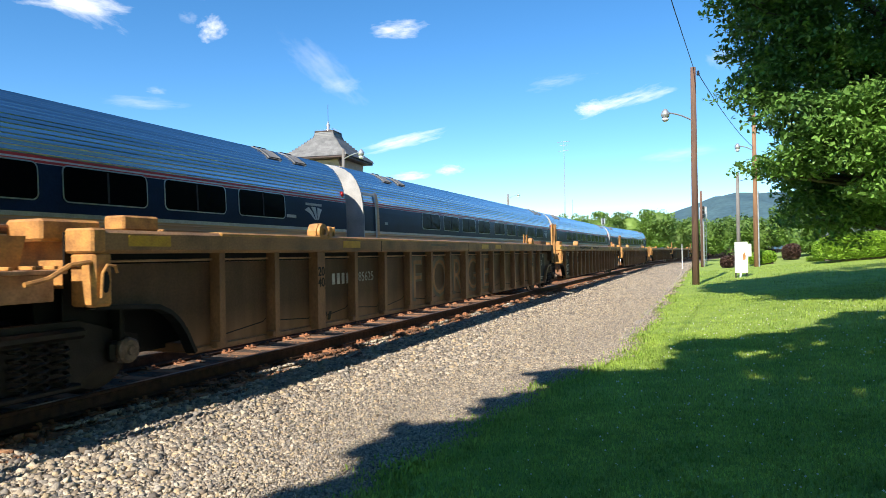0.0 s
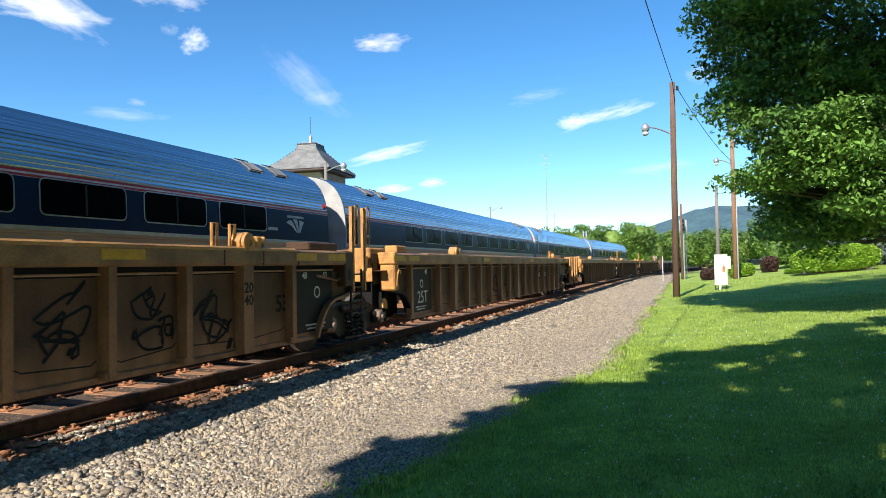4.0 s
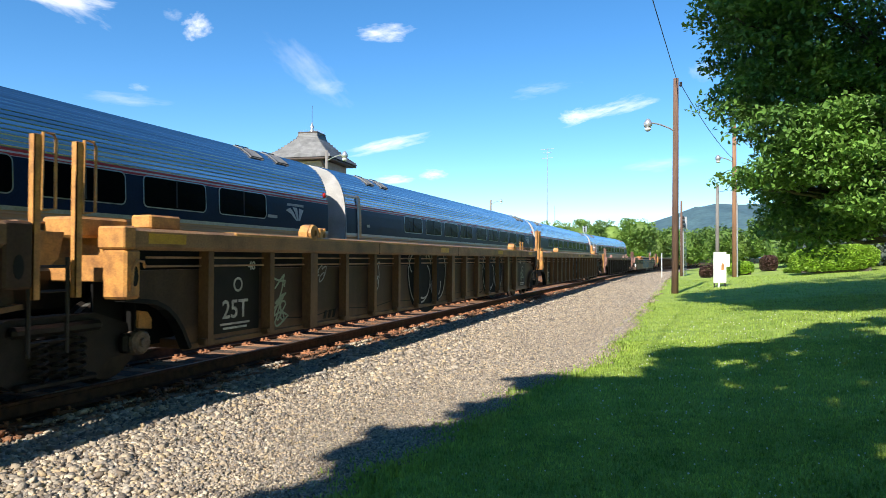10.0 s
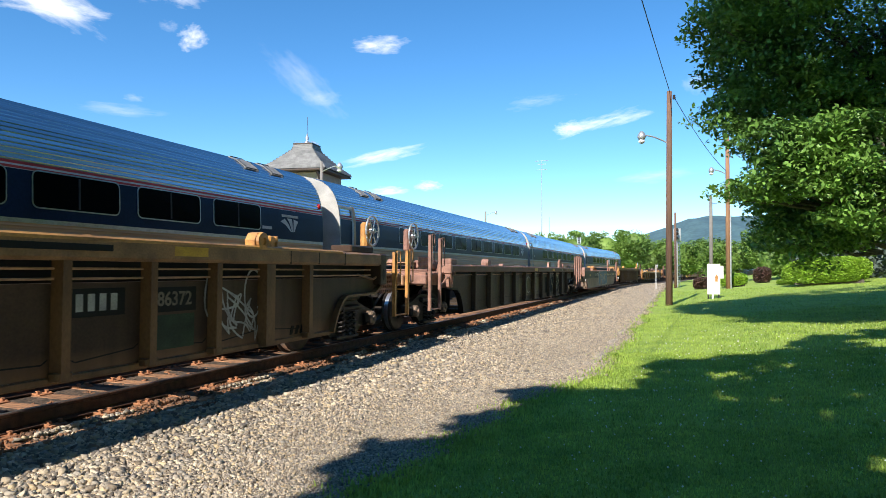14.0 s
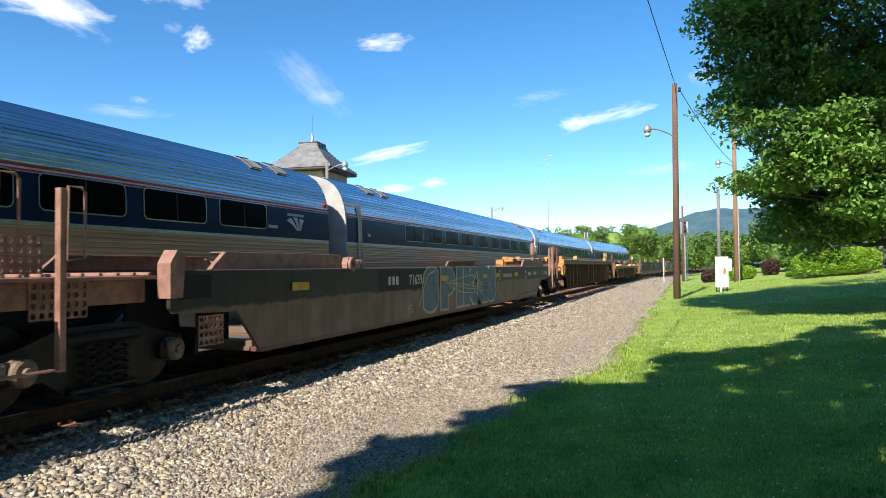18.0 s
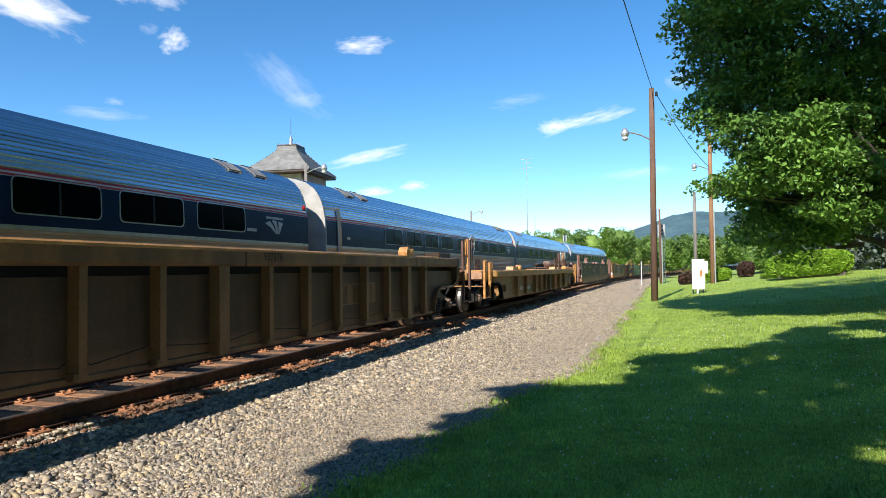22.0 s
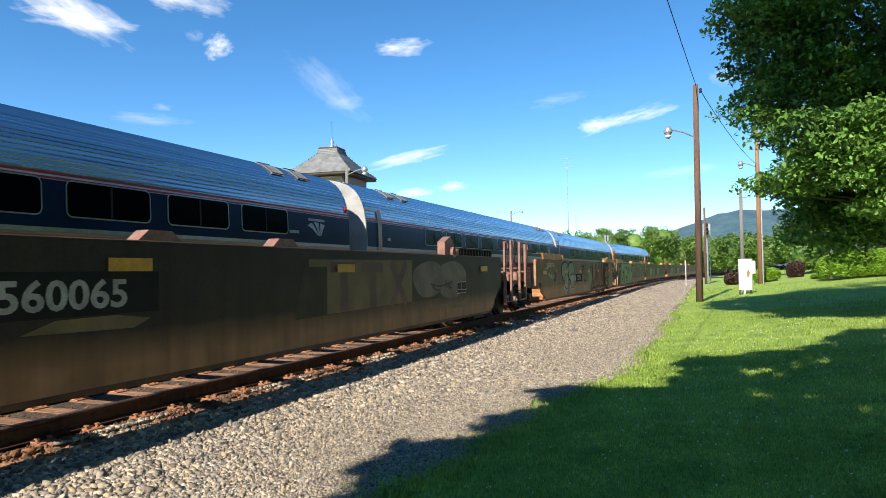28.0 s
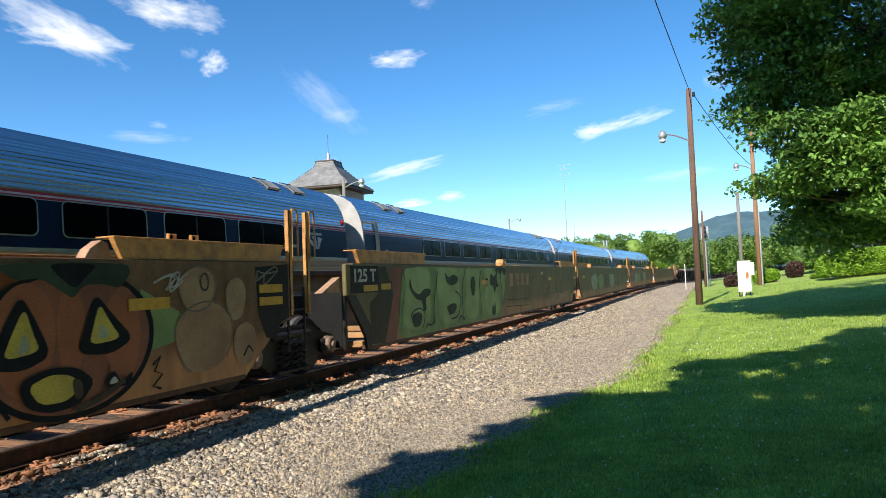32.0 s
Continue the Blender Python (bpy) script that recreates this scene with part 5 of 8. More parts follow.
# ---- clouds: thin fair-weather wisps, far off
def cloud_material(name, density, wisp):
    m = bpy.data.materials.new(name)
    m.use_nodes = True
    nt = m.node_tree
    nt.nodes.remove(nt.nodes["Principled BSDF"])
    tc = nt.nodes.new("ShaderNodeTexCoord")
    gr = nt.nodes.new("ShaderNodeTexGradient")
    gr.gradient_type = "SPHERICAL"
    mp = nt.nodes.new("ShaderNodeMapping")
    rag = nt.nodes.new("ShaderNodeTexNoise")
    rag.inputs["Scale"].default_value, rag.inputs["Detail"].default_value, rag.inputs["Roughness"].default_value = 1.3, 5, 0.6
    rag.noise_dimensions = "4D"
    mid = nt.nodes.new("ShaderNodeVectorMath")
    mid.operation, mid.inputs[1].default_value = "SUBTRACT", (0.5, 0.5, 0.5)
    far = nt.nodes.new("ShaderNodeVectorMath")
    far.operation, far.inputs[1].default_value = "MULTIPLY_ADD", (1.1, 1.3, 0.0)
    nt.links.new(tc.outputs["Object"], rag.inputs["Vector"])
    nt.links.new(rag.outputs["Color"], mid.inputs[0])
    nt.links.new(mid.outputs[0], far.inputs[0])
    nt.links.new(tc.outputs["Object"], far.inputs[2])
    nt.links.new(far.outputs[0], mp.inputs["Vector"])
    nt.links.new(mp.outputs["Vector"], gr.inputs["Vector"])
    oi = nt.nodes.new("ShaderNodeObjectInfo")
    ns = nt.nodes.new("ShaderNodeTexNoise")
    ns.noise_dimensions = "4D"
    ns.inputs["Scale"].default_value, ns.inputs["Detail"].default_value, ns.inputs["Roughness"].default_value = wisp, 7, 0.62
    mul = nt.nodes.new("ShaderNodeMath")
    mul.operation, mul.inputs[1].default_value = "MULTIPLY", 40
    nt.links.new(oi.outputs["Random"], mul.inputs[0])
    nt.links.new(mul.outputs[0], ns.inputs["W"])
    nt.links.new(mul.outputs[0], rag.inputs["W"])
    nt.links.new(tc.outputs["Object"], ns.inputs["Vector"])
    pw = nt.nodes.new("ShaderNodeMath")
    pw.operation, pw.inputs[1].default_value = "POWER", 0.75
    nt.links.new(gr.outputs["Fac"], pw.inputs[0])
    mx = nt.nodes.new("ShaderNodeMath")
    mx.operation = "MULTIPLY"
    nt.links.new(pw.outputs[0], mx.inputs[0])
    nt.links.new(ns.outputs["Fac"], mx.inputs[1])
    mr = nt.nodes.new("ShaderNodeMapRange")
    mr.inputs["From Min"].default_value, mr.inputs["From Max"].default_value = 0.18, 0.58
    mr.inputs["To Max"].default_value = density
    nt.links.new(mx.outputs[0], mr.inputs["Value"])
    em = nt.nodes.new("ShaderNodeEmission")
    em.inputs["Color"].default_value, em.inputs["Strength"].default_value = (1.0, 0.99, 0.97, 1), 0.95
    tr = nt.nodes.new("ShaderNodeBsdfTransparent")
    ms = nt.nodes.new("ShaderNodeMixShader")
    nt.links.new(mr.outputs["Result"], ms.inputs[0])
    nt.links.new(tr.outputs[0], ms.inputs[1])
    nt.links.new(em.outputs[0], ms.inputs[2])
    nt.links.new(ms.outputs[0], nt.nodes["Material Output"].inputs["Surface"])
    return m


CLOUD = cloud_material("cloud", 0.78, 2.4)
WISP = cloud_material("wispy_cloud", 0.2, 2.8)
FAR = 2600.0


def cloud(azimuth, elevation, wide, tall, tilt, material, label):
    """A patch of cloud; angles in degrees: azimuth to the left of the line, height, size."""
    a, e = radians(azimuth), radians(elevation)
    p = Vector((-math.sin(a) * math.cos(e), math.cos(a) * math.cos(e), math.sin(e))) * FAR + Vector((0, 0, 1.6))
    grid = 8
    v = [(-1 + 2 * i / grid, -1 + 2 * j / grid, .1 * math.sin(i * 2.1) * math.cos(j * 1.7)) for j in range(grid + 1) for i in range(grid + 1)]
    f = [(j * (grid + 1) + i, j * (grid + 1) + i + 1, (j + 1) * (grid + 1) + i + 1, (j + 1) * (grid + 1) + i) for j in range(grid) for i in range(grid)]
    c = new("backdrop_cloud", raw("cloud", v, f, material, True))
    c.matrix_basis = look(p, (0, 0, 1.6), 0) @ pose(0, 0, 0, 0, 0, -tilt) @ Matrix.Diagonal((FAR * math.tan(radians(wide * .42)), FAR * math.tan(radians(tall * .36)), 40, 1))
    c.visible_shadow = False
    return tagged(c, label, "cloud", kind="structure")


CLOUDS = [
    (50.6, 18.7, 11.5, 2.9, 0, CLOUD, "thin white fair-weather cloud"),
    (42.2, 18.7, 2.4, 1.7, 0, WISP, "faint white wisp of cloud"),
    (40.3, 18.1, 3.9, 3.3, 30, CLOUD, "thin white fair-weather cloud"),
    (25.2, 18.7, 7.9, 2.9, 5, CLOUD, "thin white fair-weather cloud"),
    (31.4, 15.5, 13.4, 5.2, -38, WISP, "faint white wisp of cloud"),
    (30.0, 14.2, 5.5, 2.6, 10, WISP, "faint white wisp of cloud"),
    (45.7, 12.1, 10.3, 2.0, 0, WISP, "faint white wisp of cloud"),
    (25.0, 9.6, 12.7, 2.2, 14, CLOUD, "thin white fair-weather cloud"),
    (24.2, 6.7, 5.5, 1.6, 4, CLOUD, "thin white fair-weather cloud"),
    (20.8, 7.2, 4.2, 1.7, 4, CLOUD, "thin white fair-weather cloud"),
    (11.4, 14.2, 9.1, 2.4, 8, WISP, "faint white wisp of cloud"),
    (6.0, 12.3, 12.1, 2.9, 14, CLOUD, "thin white fair-weather cloud"),
    (8.8, 11.9, 4.2, 2.2, 0, CLOUD, "thin white fair-weather cloud"),
    (1.9, 7.8, 10.3, 2.2, 6, WISP, "faint white wisp of cloud"),
    (-1.4, 14.9, 3.6, 3.3, 0, WISP, "faint white wisp of cloud"),
    (44.5, 13.1, 2.4, 1.2, 0, WISP, "faint white wisp of cloud"),
    (51.6, 19.7, 15.8, 5.9, -22, CLOUD, "thin white fair-weather cloud"),
    (43.6, 21.6, 12.1, 5.2, -5, CLOUD, "thin white fair-weather cloud"),
    (22.7, 23.0, 3.6, 2.0, 0, WISP, "faint white wisp of cloud"),
]
for spec in CLOUDS:
    cloud(*spec)


# ---- the freight train: empty container well cars
WHEELS = None
MOVING_WHEELS = []


def truck(parent, y, label="cast steel freight truck"):
    """A two-axle truck; its side frames, springs and wheelsets."""
    global WHEELS
    if WHEELS is None:
        WHEELS = {}
        w = Mesh()
        w.lathe([(-.76, .17), (-.745, .40), (-.70, .428), (-.61, .420), (-.585, .455), (-.565, .45), (-.56, .36), (-.60, .30), (-.58, .16), (-.40, .085), (.40, .085), (.58, .16), (.60, .30),
                 (.56, .36), (.565, .45), (.585, .455), (.61, .420), (.70, .428), (.745, .40), (.76, .17), (.70, .12)][::-1], (0, 0, 0), "x", 28)
        me = w.mesh("wheelset", WHEELSTEEL)
        me.materials.append(TREAD)
        for p in me.polygons:
            if .60 < abs(p.center.x) < .71 and math.hypot(p.center.y, p.center.z) > .405:
                p.material_index = 1
        WHEELS["set"] = me
        for s in (-1, 1):
            f = Mesh()
            x0, x1 = sorted((s * .93, s * 1.07))
            f.prism([(-1.12, .34), (-.62, .30), (-.42, .16), (.42, .16), (.62, .30), (1.12, .34), (1.12, .56), (.80, .64), (.45, .76), (-.45, .76), (-.80, .64), (-1.12, .56)], "x", x0, x1)
            xa, xb = sorted((s * 1.05, s * 1.16))
            f.box(xa, xb, -1.06, -.72, .33, .53, .03)
            f.box(xa, xb, .72, 1.06, .33, .53, .03)
            f.box(xa, xb, -.46, .46, .60, .70, .03)
            f.box(xa, xb, -.40, .40, .14, .20, .02)
            WHEELS["frame", s] = f.mesh("side_frame", BLACKSTEEL)
        WHEELS["bolster"] = Mesh().box(-1.0, 1.0, -.22, .22, .42, .66, .04).box(-.4, .4, -.3, .3, .64, .76, .05).mesh("truck", BLACKSTEEL)
        c = Mesh()
        c.tube([(.05 * math.cos(a), .07 * math.sin(a), .21 + .38 * a / (2 * math.pi * 5)) for a in [2 * math.pi * 5 * i / 40 for i in range(41)]], .017, 5)
        WHEELS["spring"] = c.mesh("spring", BLACKSTEEL)
        WHEELS["cap"] = Mesh().lathe([(-.08, .13), (.03, .125), (.05, .10), (.052, .05), (.08, .045), (.085, .02)], (0, 0, 0), "x", 14).mesh("bearing_cap", CAPSTEEL)
    t = part("truck", WHEELS["bolster"], None, parent, label, at=pose(0, y, 0))
    for s in (-1, 1):
        part("side_frame", WHEELS["frame", s], None, t, "cast side frame")
        for dy in (-.2, 0, .2):
            part("spring", WHEELS["spring"], None, t, "coil spring", at=pose(s * 1.13, dy, 0))
        for dy in (-.89, .89):
            part("bearing_cap", WHEELS["cap"], None, t, at=pose(s * 1.17, dy, .43, 0, 0, 0 if s > 0 else 180))
    for dy in (-.89, .89):
        w = part("wheelset", WHEELS["set"], None, t, "steel wheels with polished treads on an axle", at=pose(0, dy, .43))
        MOVING_WHEELS.append((parent, w, y + dy))
    return t


def ladder(parent, x, y, z0, z1, width, material, rungs):
    m = Mesh().tube([(x, y, z0), (x, y, z1)], .018, 6).tube([(x, y + width, z0), (x, y + width, z1)], .018, 6)
    for i in range(rungs):
        z = z0 + .12 + (z1 - z0 - .2) * i / max(1, rungs - 1)
        m.tube([(x, y, z), (x, y + width, z)], .014, 6)
    return part("ladder", m, material, parent, "steel ladder")


def grab_post(parent, x, y, z0, z1, material, hoop=0.2):
    """A tall angle post with a hoop handle."""
    m = Mesh().box(x - .015, x + .05, y - .035, y - .022, z0, z1, .004).box(x + .037, x + .05, y - .035, y + .03, z0, z1, .004)
    part("corner_post", m, material, parent, "tall angle post at the car end")
    h = Mesh().tube([(x + .05, y + .03, z1 - .62), (x + .05, y + .03 + hoop, z1 - .60), (x + .05, y + .03 + hoop, z1 - .02), (x + .05, y + .03 + hoop * .8, z1 + .02), (x + .05, y + .04, z1 + .02), (x + .05, y + .03, z1 - .62)], .013, 6)
    part("handhold", h, material, parent, "round bar handhold")


def lock_bracket(parent, y, z, material, x=1.42):
    """A container guide bracket on the top chord."""
    m = Mesh().prism([(y - .17, z - .02), (y + .10, z - .02), (y + .12, z + .14), (y + .08, z + .25), (y - .02, z + .31), (y - .12, z + .29), (y - .18, z + .20)], "x", x - .12, x + .02)
    m.lathe([(x + .02, .115), (x + .06, .11), (x + .065, .05), (x + .04, .045)], (0, y - .04, z + .19), "x", 16)
    m.box(x - .10, x + .045, y + .12, y + .24, z + .06, z + .27, .02)
    m.tube([(x - .02, y + .10, z + .22), (x - .02, y + .34, z + .22)], .035, 8)
    m.box(x - .05, x + .01, y + .32, y + .36, z + .10, z + .27, .01)
    part("lock_bracket", m, material, parent, "container locking bracket")


def brake_wheel(parent, x, y, z, material):
    b = part("brake_stand", Mesh().box(x - .20, x - .06, y - .16, y + .14, z - .34, z + .16, .04).box(x - .17, x - .09, y - .07, y + .07, z - .95, z - .3, .01), material, parent, "brake gear housing on a stand")
    pts = [(x, y + .28 * math.cos(a), z + .28 * math.sin(a)) for a in [2 * math.pi * i / 24 for i in range(25)]]
    part("brake_rim", Mesh().tube(pts, .02, 6), GALV, b, "pale hand wheel rim")
    spoke = Mesh().tube([(0, 0, 0), (0, .28, 0)], .012, 5).mesh("spoke", GALV)
    for i in range(6):
        part("spoke", spoke, None, b, at=pose(x, y, z, 60 * i))
    part("hub", Mesh().lathe([(x - .06, .05), (x + .05, .05)], (0, y, z), "x", 10), GALV, b)


GRATES = {}
RIBS = {}


def grating(nx, nz, cell):
    """An upright panel with rows of round holes."""
    if (nx, nz) not in GRATES:
        m = Mesh()
        for i in range(nx):
            for j in range(nz):
                cy, cz = (i + .5) * cell, (j + .5) * cell
                sq = [(cy + cell / 2 * p, cz + cell / 2 * q) for p, q in ((1, 0), (1, 1), (0, 1), (-1, 1), (-1, 0), (-1, -1), (0, -1), (1, -1))]
                ci = [(cy + cell * .34 * math.cos(k * math.pi / 4), cz + cell * .34 * math.sin(k * math.pi / 4)) for k in range(8)]
                v = [(0, *p) for p in sq] + [(0.004, *p) for p in ci] + [(-.02, *p) for p in ci]
                m.add(v, [(k, (k + 1) % 8, 8 + (k + 1) % 8, 8 + k) for k in range(8)] + [(8 + k, 8 + (k + 1) % 8, 16 + (k + 1) % 8, 16 + k) for k in range(8)])
        GRATES[nx, nz] = m.mesh("grating", PINK)
    return GRATES[nx, nz]


def end_deck(parent, L, front, out, material, post_mat, post_top, wheel=False, side_x=1.51):
    """The open platform and coupler beyond one end; out is its length."""
    s = -1 if front else 1
    y0 = 0.0 if front else L

    def at(d):
        return y0 + s * d
    lo, hi = sorted((at(-0.9), at(out)))
    part("draft_gear", Mesh().box(-.36, .36, lo, hi, .70, .94, .02), BLACKSTEEL, parent, "greasy draft gear housing")
    part("centre_sill", Mesh().box(-.42, .42, lo, hi, .944, 1.22, .02), material, parent, "heavy centre sill")
    lo, hi = sorted((at(0.0), at(out - .25)))
    m = Mesh().box(-1.35, 1.35, lo, hi, 1.20, 1.235, .004)
    part("end_platform", m, material, parent, "end platform plate")
    # grating tread plates with round holes, as bars and posts
    key = ("slat", post_mat.name)
    if key not in RIBS:
        RIBS[key] = Mesh().box(-1.30, 1.34, -.02, .02, 1.24, 1.27, .004).mesh("walkway_slat", post_mat)
    for i in range(9):
        part("walkway_slat", RIBS[key], None, parent, at=pose(0, lo + (hi - lo) * (i + .5) / 9, 0))
    # made-up black plates that stand in for the deep shade behind the truck
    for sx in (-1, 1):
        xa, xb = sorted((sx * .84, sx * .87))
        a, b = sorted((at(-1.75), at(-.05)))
        part("inner_apron", Mesh().box(xa, xb, a, b, .40, 1.19, .005), DARKPAINT, parent, "added black plate that darkens the space behind the truck")
    g = grating(7, 4, .085)
    part("grating", g, None, parent, "perforated safety tread", at=pose(side_x - .35, lo + .05, 1.26))
    part("grating", g, None, parent, "perforated safety tread", at=pose(side_x - .30, at(out * .5) - .3, .86))
    for sx in (-1, 1):
        xa, xb = sorted((sx * 1.12, sx * 1.19))
        part("platform_beam", Mesh().box(xa, xb, lo, hi, .96, 1.20, .01), material, parent, "platform side beam")
    lo, hi = sorted((at(out - .32), at(out - .05)))
    part("end_beam", Mesh().box(-1.45, 1.43, lo, hi, 1.0, 1.2, .02), material, parent, "end beam")
    lo, hi = sorted((at(out - .1), at(out + .62)))
    c = Mesh().box(-.10, .10, lo, hi, .78, .96, .03)
    lo2, hi2 = sorted((at(out + .45), at(out + .82)))
    c.box(-.17, .15, lo2, hi2, .70, 1.06, .06)
    part("coupler", c, BLACKSTEEL, parent, "knuckle coupler")
    part("air_hose", Mesh().tube([(.45, at(out - .1), .85), (.50, at(out + .25), .72), (.42, at(out + .5), .45), (.2, at(out + .7), .38)], .025, 6), RUBBER, parent, "rubber brake hose")
    pa, pb = out - .2, out - .82
    grab_post(parent, side_x - .06, at(pa), .44, post_top, post_mat, .18)
    grab_post(parent, side_x - .06, at(pb), .44, post_top - .05, post_mat, .18)
    m = Mesh().tube([(side_x - .05, at(pa), .46), (side_x - .05, at(pb), .46)], .016, 6)
    part("step", m, post_mat, parent, "bar step")
    part("cross_rail", Mesh().tube([(side_x - .1, at(out - .2), post_top - .75), (-side_x + .1, at(out - .2), post_top - .75)], .016, 6), post_mat, parent, "cross handrail")
    if wheel:
        brake_wheel(parent, .9, at(out * .55), 2.05, post_mat)


def ribbed_side(parent, L, s, top, bottom, chord, ribs, skin_mat, rib_mat, front_arch, rear_arch, side_x=1.51, slot=0.17, pipes=1, chord_mat=None, shade_strips=False, stout=None, cap_mat=None, corner=0.0):
    """One side of a ribbed well: recessed plate, stout ribs, top chord and bottom sill."""
    def arch(y, reach, d):
        """Lower border of the plate at one end, from the sill outwards: a rounded sweep over the truck."""
        if reach > 1.7:
            pts = [(0, bottom + .03), (.10, bottom + .24), (.20, .70), (.32, .82), (.46, .88), (reach - .3, .89), (reach - .05, 1.02)]
        else:
            pts = [(0, bottom + .02), (.05, .42), (.12, .55), (.22, .68), (.34, .78), (.50, .85), (reach - .02, .90)]
        return [(y - d * p, z) for p, z in pts]
    fa, ra = front_arch, L - rear_arch
    low_rear, low_front = arch(ra, rear_arch, -1), arch(fa, front_arch - corner, 1)
    plate = low_rear + [(L - .05, top - chord - slot), (corner + .05, top - chord - slot)] + low_front[::-1]
    x0, x1 = sorted((s * (side_x - .16), s * (side_x - .14)))
    part("side_plate", Mesh().prism(plate, "x", x0, x1), skin_mat, parent, "dished steel side plate")
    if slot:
        # black plate added to paint the shadow under the chord
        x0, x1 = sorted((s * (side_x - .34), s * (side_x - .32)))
        part("inner_plate", Mesh().prism([(.1, top - chord - slot - .25), (L - .1, top - chord - slot - .25), (L - .1, top - .02), (.1, top - .02)], "x", x0, x1), DARKPAINT, parent, "set-back black plate standing in for shade under the chord")
        x0, x1 = sorted((s * (side_x - .33), s * (side_x - .15)))
        part("slot_ledge", Mesh().box(x0, x1, .1, L - .1, top - chord - slot - .015, top - chord - slot, .003), skin_mat, parent, "ledge under the slot")
    xa, xb = sorted((s * (side_x - .20), s * side_x))
    part("top_chord", Mesh().box(xa, xb, corner, L, top - chord, top, .032), chord_mat or rib_mat, parent, "box-section top chord")
    # the sunlit top edge is put in as a strip of brighter paint
    xa, xb = sorted((s * (side_x - .19), s * (side_x + .004)))
    part("chord_cap", Mesh().box(xa, xb, corner + 1.6, L - 1.6, top - .050, top + .012, .030), cap_mat or CAPLIT, parent, "chord top edge coloured brighter to look sunlit")
    xa, xb = sorted((s * (side_x - .17), s * (side_x - .115)))
    part("bottom_sill", Mesh().box(xa, xb, fa - .02, ra + .02, bottom - .01, bottom + .06, .012), rib_mat, parent, "bottom sill")
    xa, xb = sorted((s * (side_x - .14), s * (side_x - .035)))
    for k in range(pipes):
        z = top - chord - slot * (.35 + .45 * k) if pipes > 1 else top - chord - slot * .7
        part("inner_rail", Mesh().tube([(s * (side_x - .12), .4, z), (s * (side_x - .12), L - .4, z)], .013, 6), TANPINK, parent, "thin pipe under the chord")
    # splices in the chord, and a pressed seam low in each bay
    if s > 0:
        for y in (.30 * L, .53 * L, L - 3.1, L - 2.35, L - 1.55):
            part("chord_splice", Mesh().box(side_x - .01, side_x + .003, y, y + .018, top - chord + .01, top - .02, .001), DARKPAINT, parent, "dark splice in the chord")
        for a, b in zip(ribs, ribs[1:]):
            w, x = b - a - .16, side_x - .1385
            kz = .035 * math.sin(a * 3)
            part("plate_seam", stroke([(a + .09, .60 + kz), (a + .13, .52 + kz), (a + .20, .485 + kz), (b - .14, .50 - kz), (b - .08, .54 - kz)], .014, x), DARKPAINT, parent, "dark pressed seam")
    for low, end_mat in ((low_front, DARKPAINT), (low_rear, rib_mat)):
        m = Mesh()
        for (ya, za), (yb, zb) in zip(low, low[1:]):
            n = Vector((zb - za, -(yb - ya))).normalized() * .022
            m.prism([(ya - n.x, za - n.y), (yb - n.x, zb - n.y), (yb + n.x, zb + n.y), (ya + n.x, za + n.y)], "x", *sorted((s * (side_x - .18), s * (side_x - .05))))
        part("wheel_arch", m, end_mat, parent, "flange round the truck opening")
    # ribs share one mesh
    key = (side_x, s, top, bottom, chord, rib_mat.name)
    if key not in RIBS:
        r = Mesh().prism([(s * (side_x - .14), -.060), (s * (side_x - .02), -.045), (s * (side_x - .02), .045), (s * (side_x - .14), .060)], "z", bottom + .02, top - chord + .002)
        r.box(*sorted((s * (side_x - .14), s * (side_x - .025))), -.085, .085, bottom + .02, bottom + .10, .012)
        RIBS[key] = r.mesh("rib", rib_mat)
        w = Mesh().prism([(s * (side_x - .14), -.115), (s * (side_x - .012), -.095), (s * (side_x - .012), .095), (s * (side_x - .14), .115)], "z", bottom + .01, top - chord + .002)
        RIBS[key, 1] = w.mesh("wide_rib", rib_mat)
    for k, y in enumerate(ribs):
        wide = any(abs(y - q) < .5 for q in (stout or (3.85, 9.8, L - 3.6)))
        # shade beside each rib, laid on the plate as a black strip
        if shade_strips:
            part("rib_recess", Mesh().box(*sorted((s * (side_x - .155), s * (side_x - .136))), y + .05, y + .24, bottom + .16, top - chord - .06, .01), DARKPAINT, parent, "black strip painted as shade beside the rib")
        part("wide_rib" if wide else "rib", RIBS[key, 1] if wide else RIBS[key], None, parent, at=pose(0, y, 0))


def rib_rows(a, b, step):
    n = max(2, round((b - a) / step))
    return [a + (b - a) * i / n for i in range(n + 1)]


def well_floor(parent, L, fa, ra, bottom, material, side_x=1.51, solid=False):
    if solid:
        part("well_floor", Mesh().box(-side_x + .17, side_x - .17, fa, L - ra, bottom - .02, bottom + .004, .004), material, parent, "well floor plate")
    bar = Mesh().box(-side_x + .15, side_x - .15, -.12, .12, bottom, bottom + .10, .01).mesh("cross_bearer", material)
    for y in rib_rows(fa + .15, L - ra - .15, 1.62):
        part("cross_bearer", bar, None, parent, at=pose(0, y, 0))
    for sx in (-1, 1):
        x0, x1 = sorted((sx * (side_x - .34), sx * (side_x - .16)))
        part("floor_angle", Mesh().box(x0, x1, fa, L - ra, bottom + .005, bottom + .03, .004), material, parent, "floor angle along the side")
    for y, s in ((fa * .5, 1), (L - ra * .5, -1)):
        a, b = sorted((y, y + s * .06))
        part("bulkhead", Mesh().box(-side_x + .34, side_x - .34, a, b, bottom + .02, 1.22, .01), DARKPAINT, parent, "well end bulkhead")


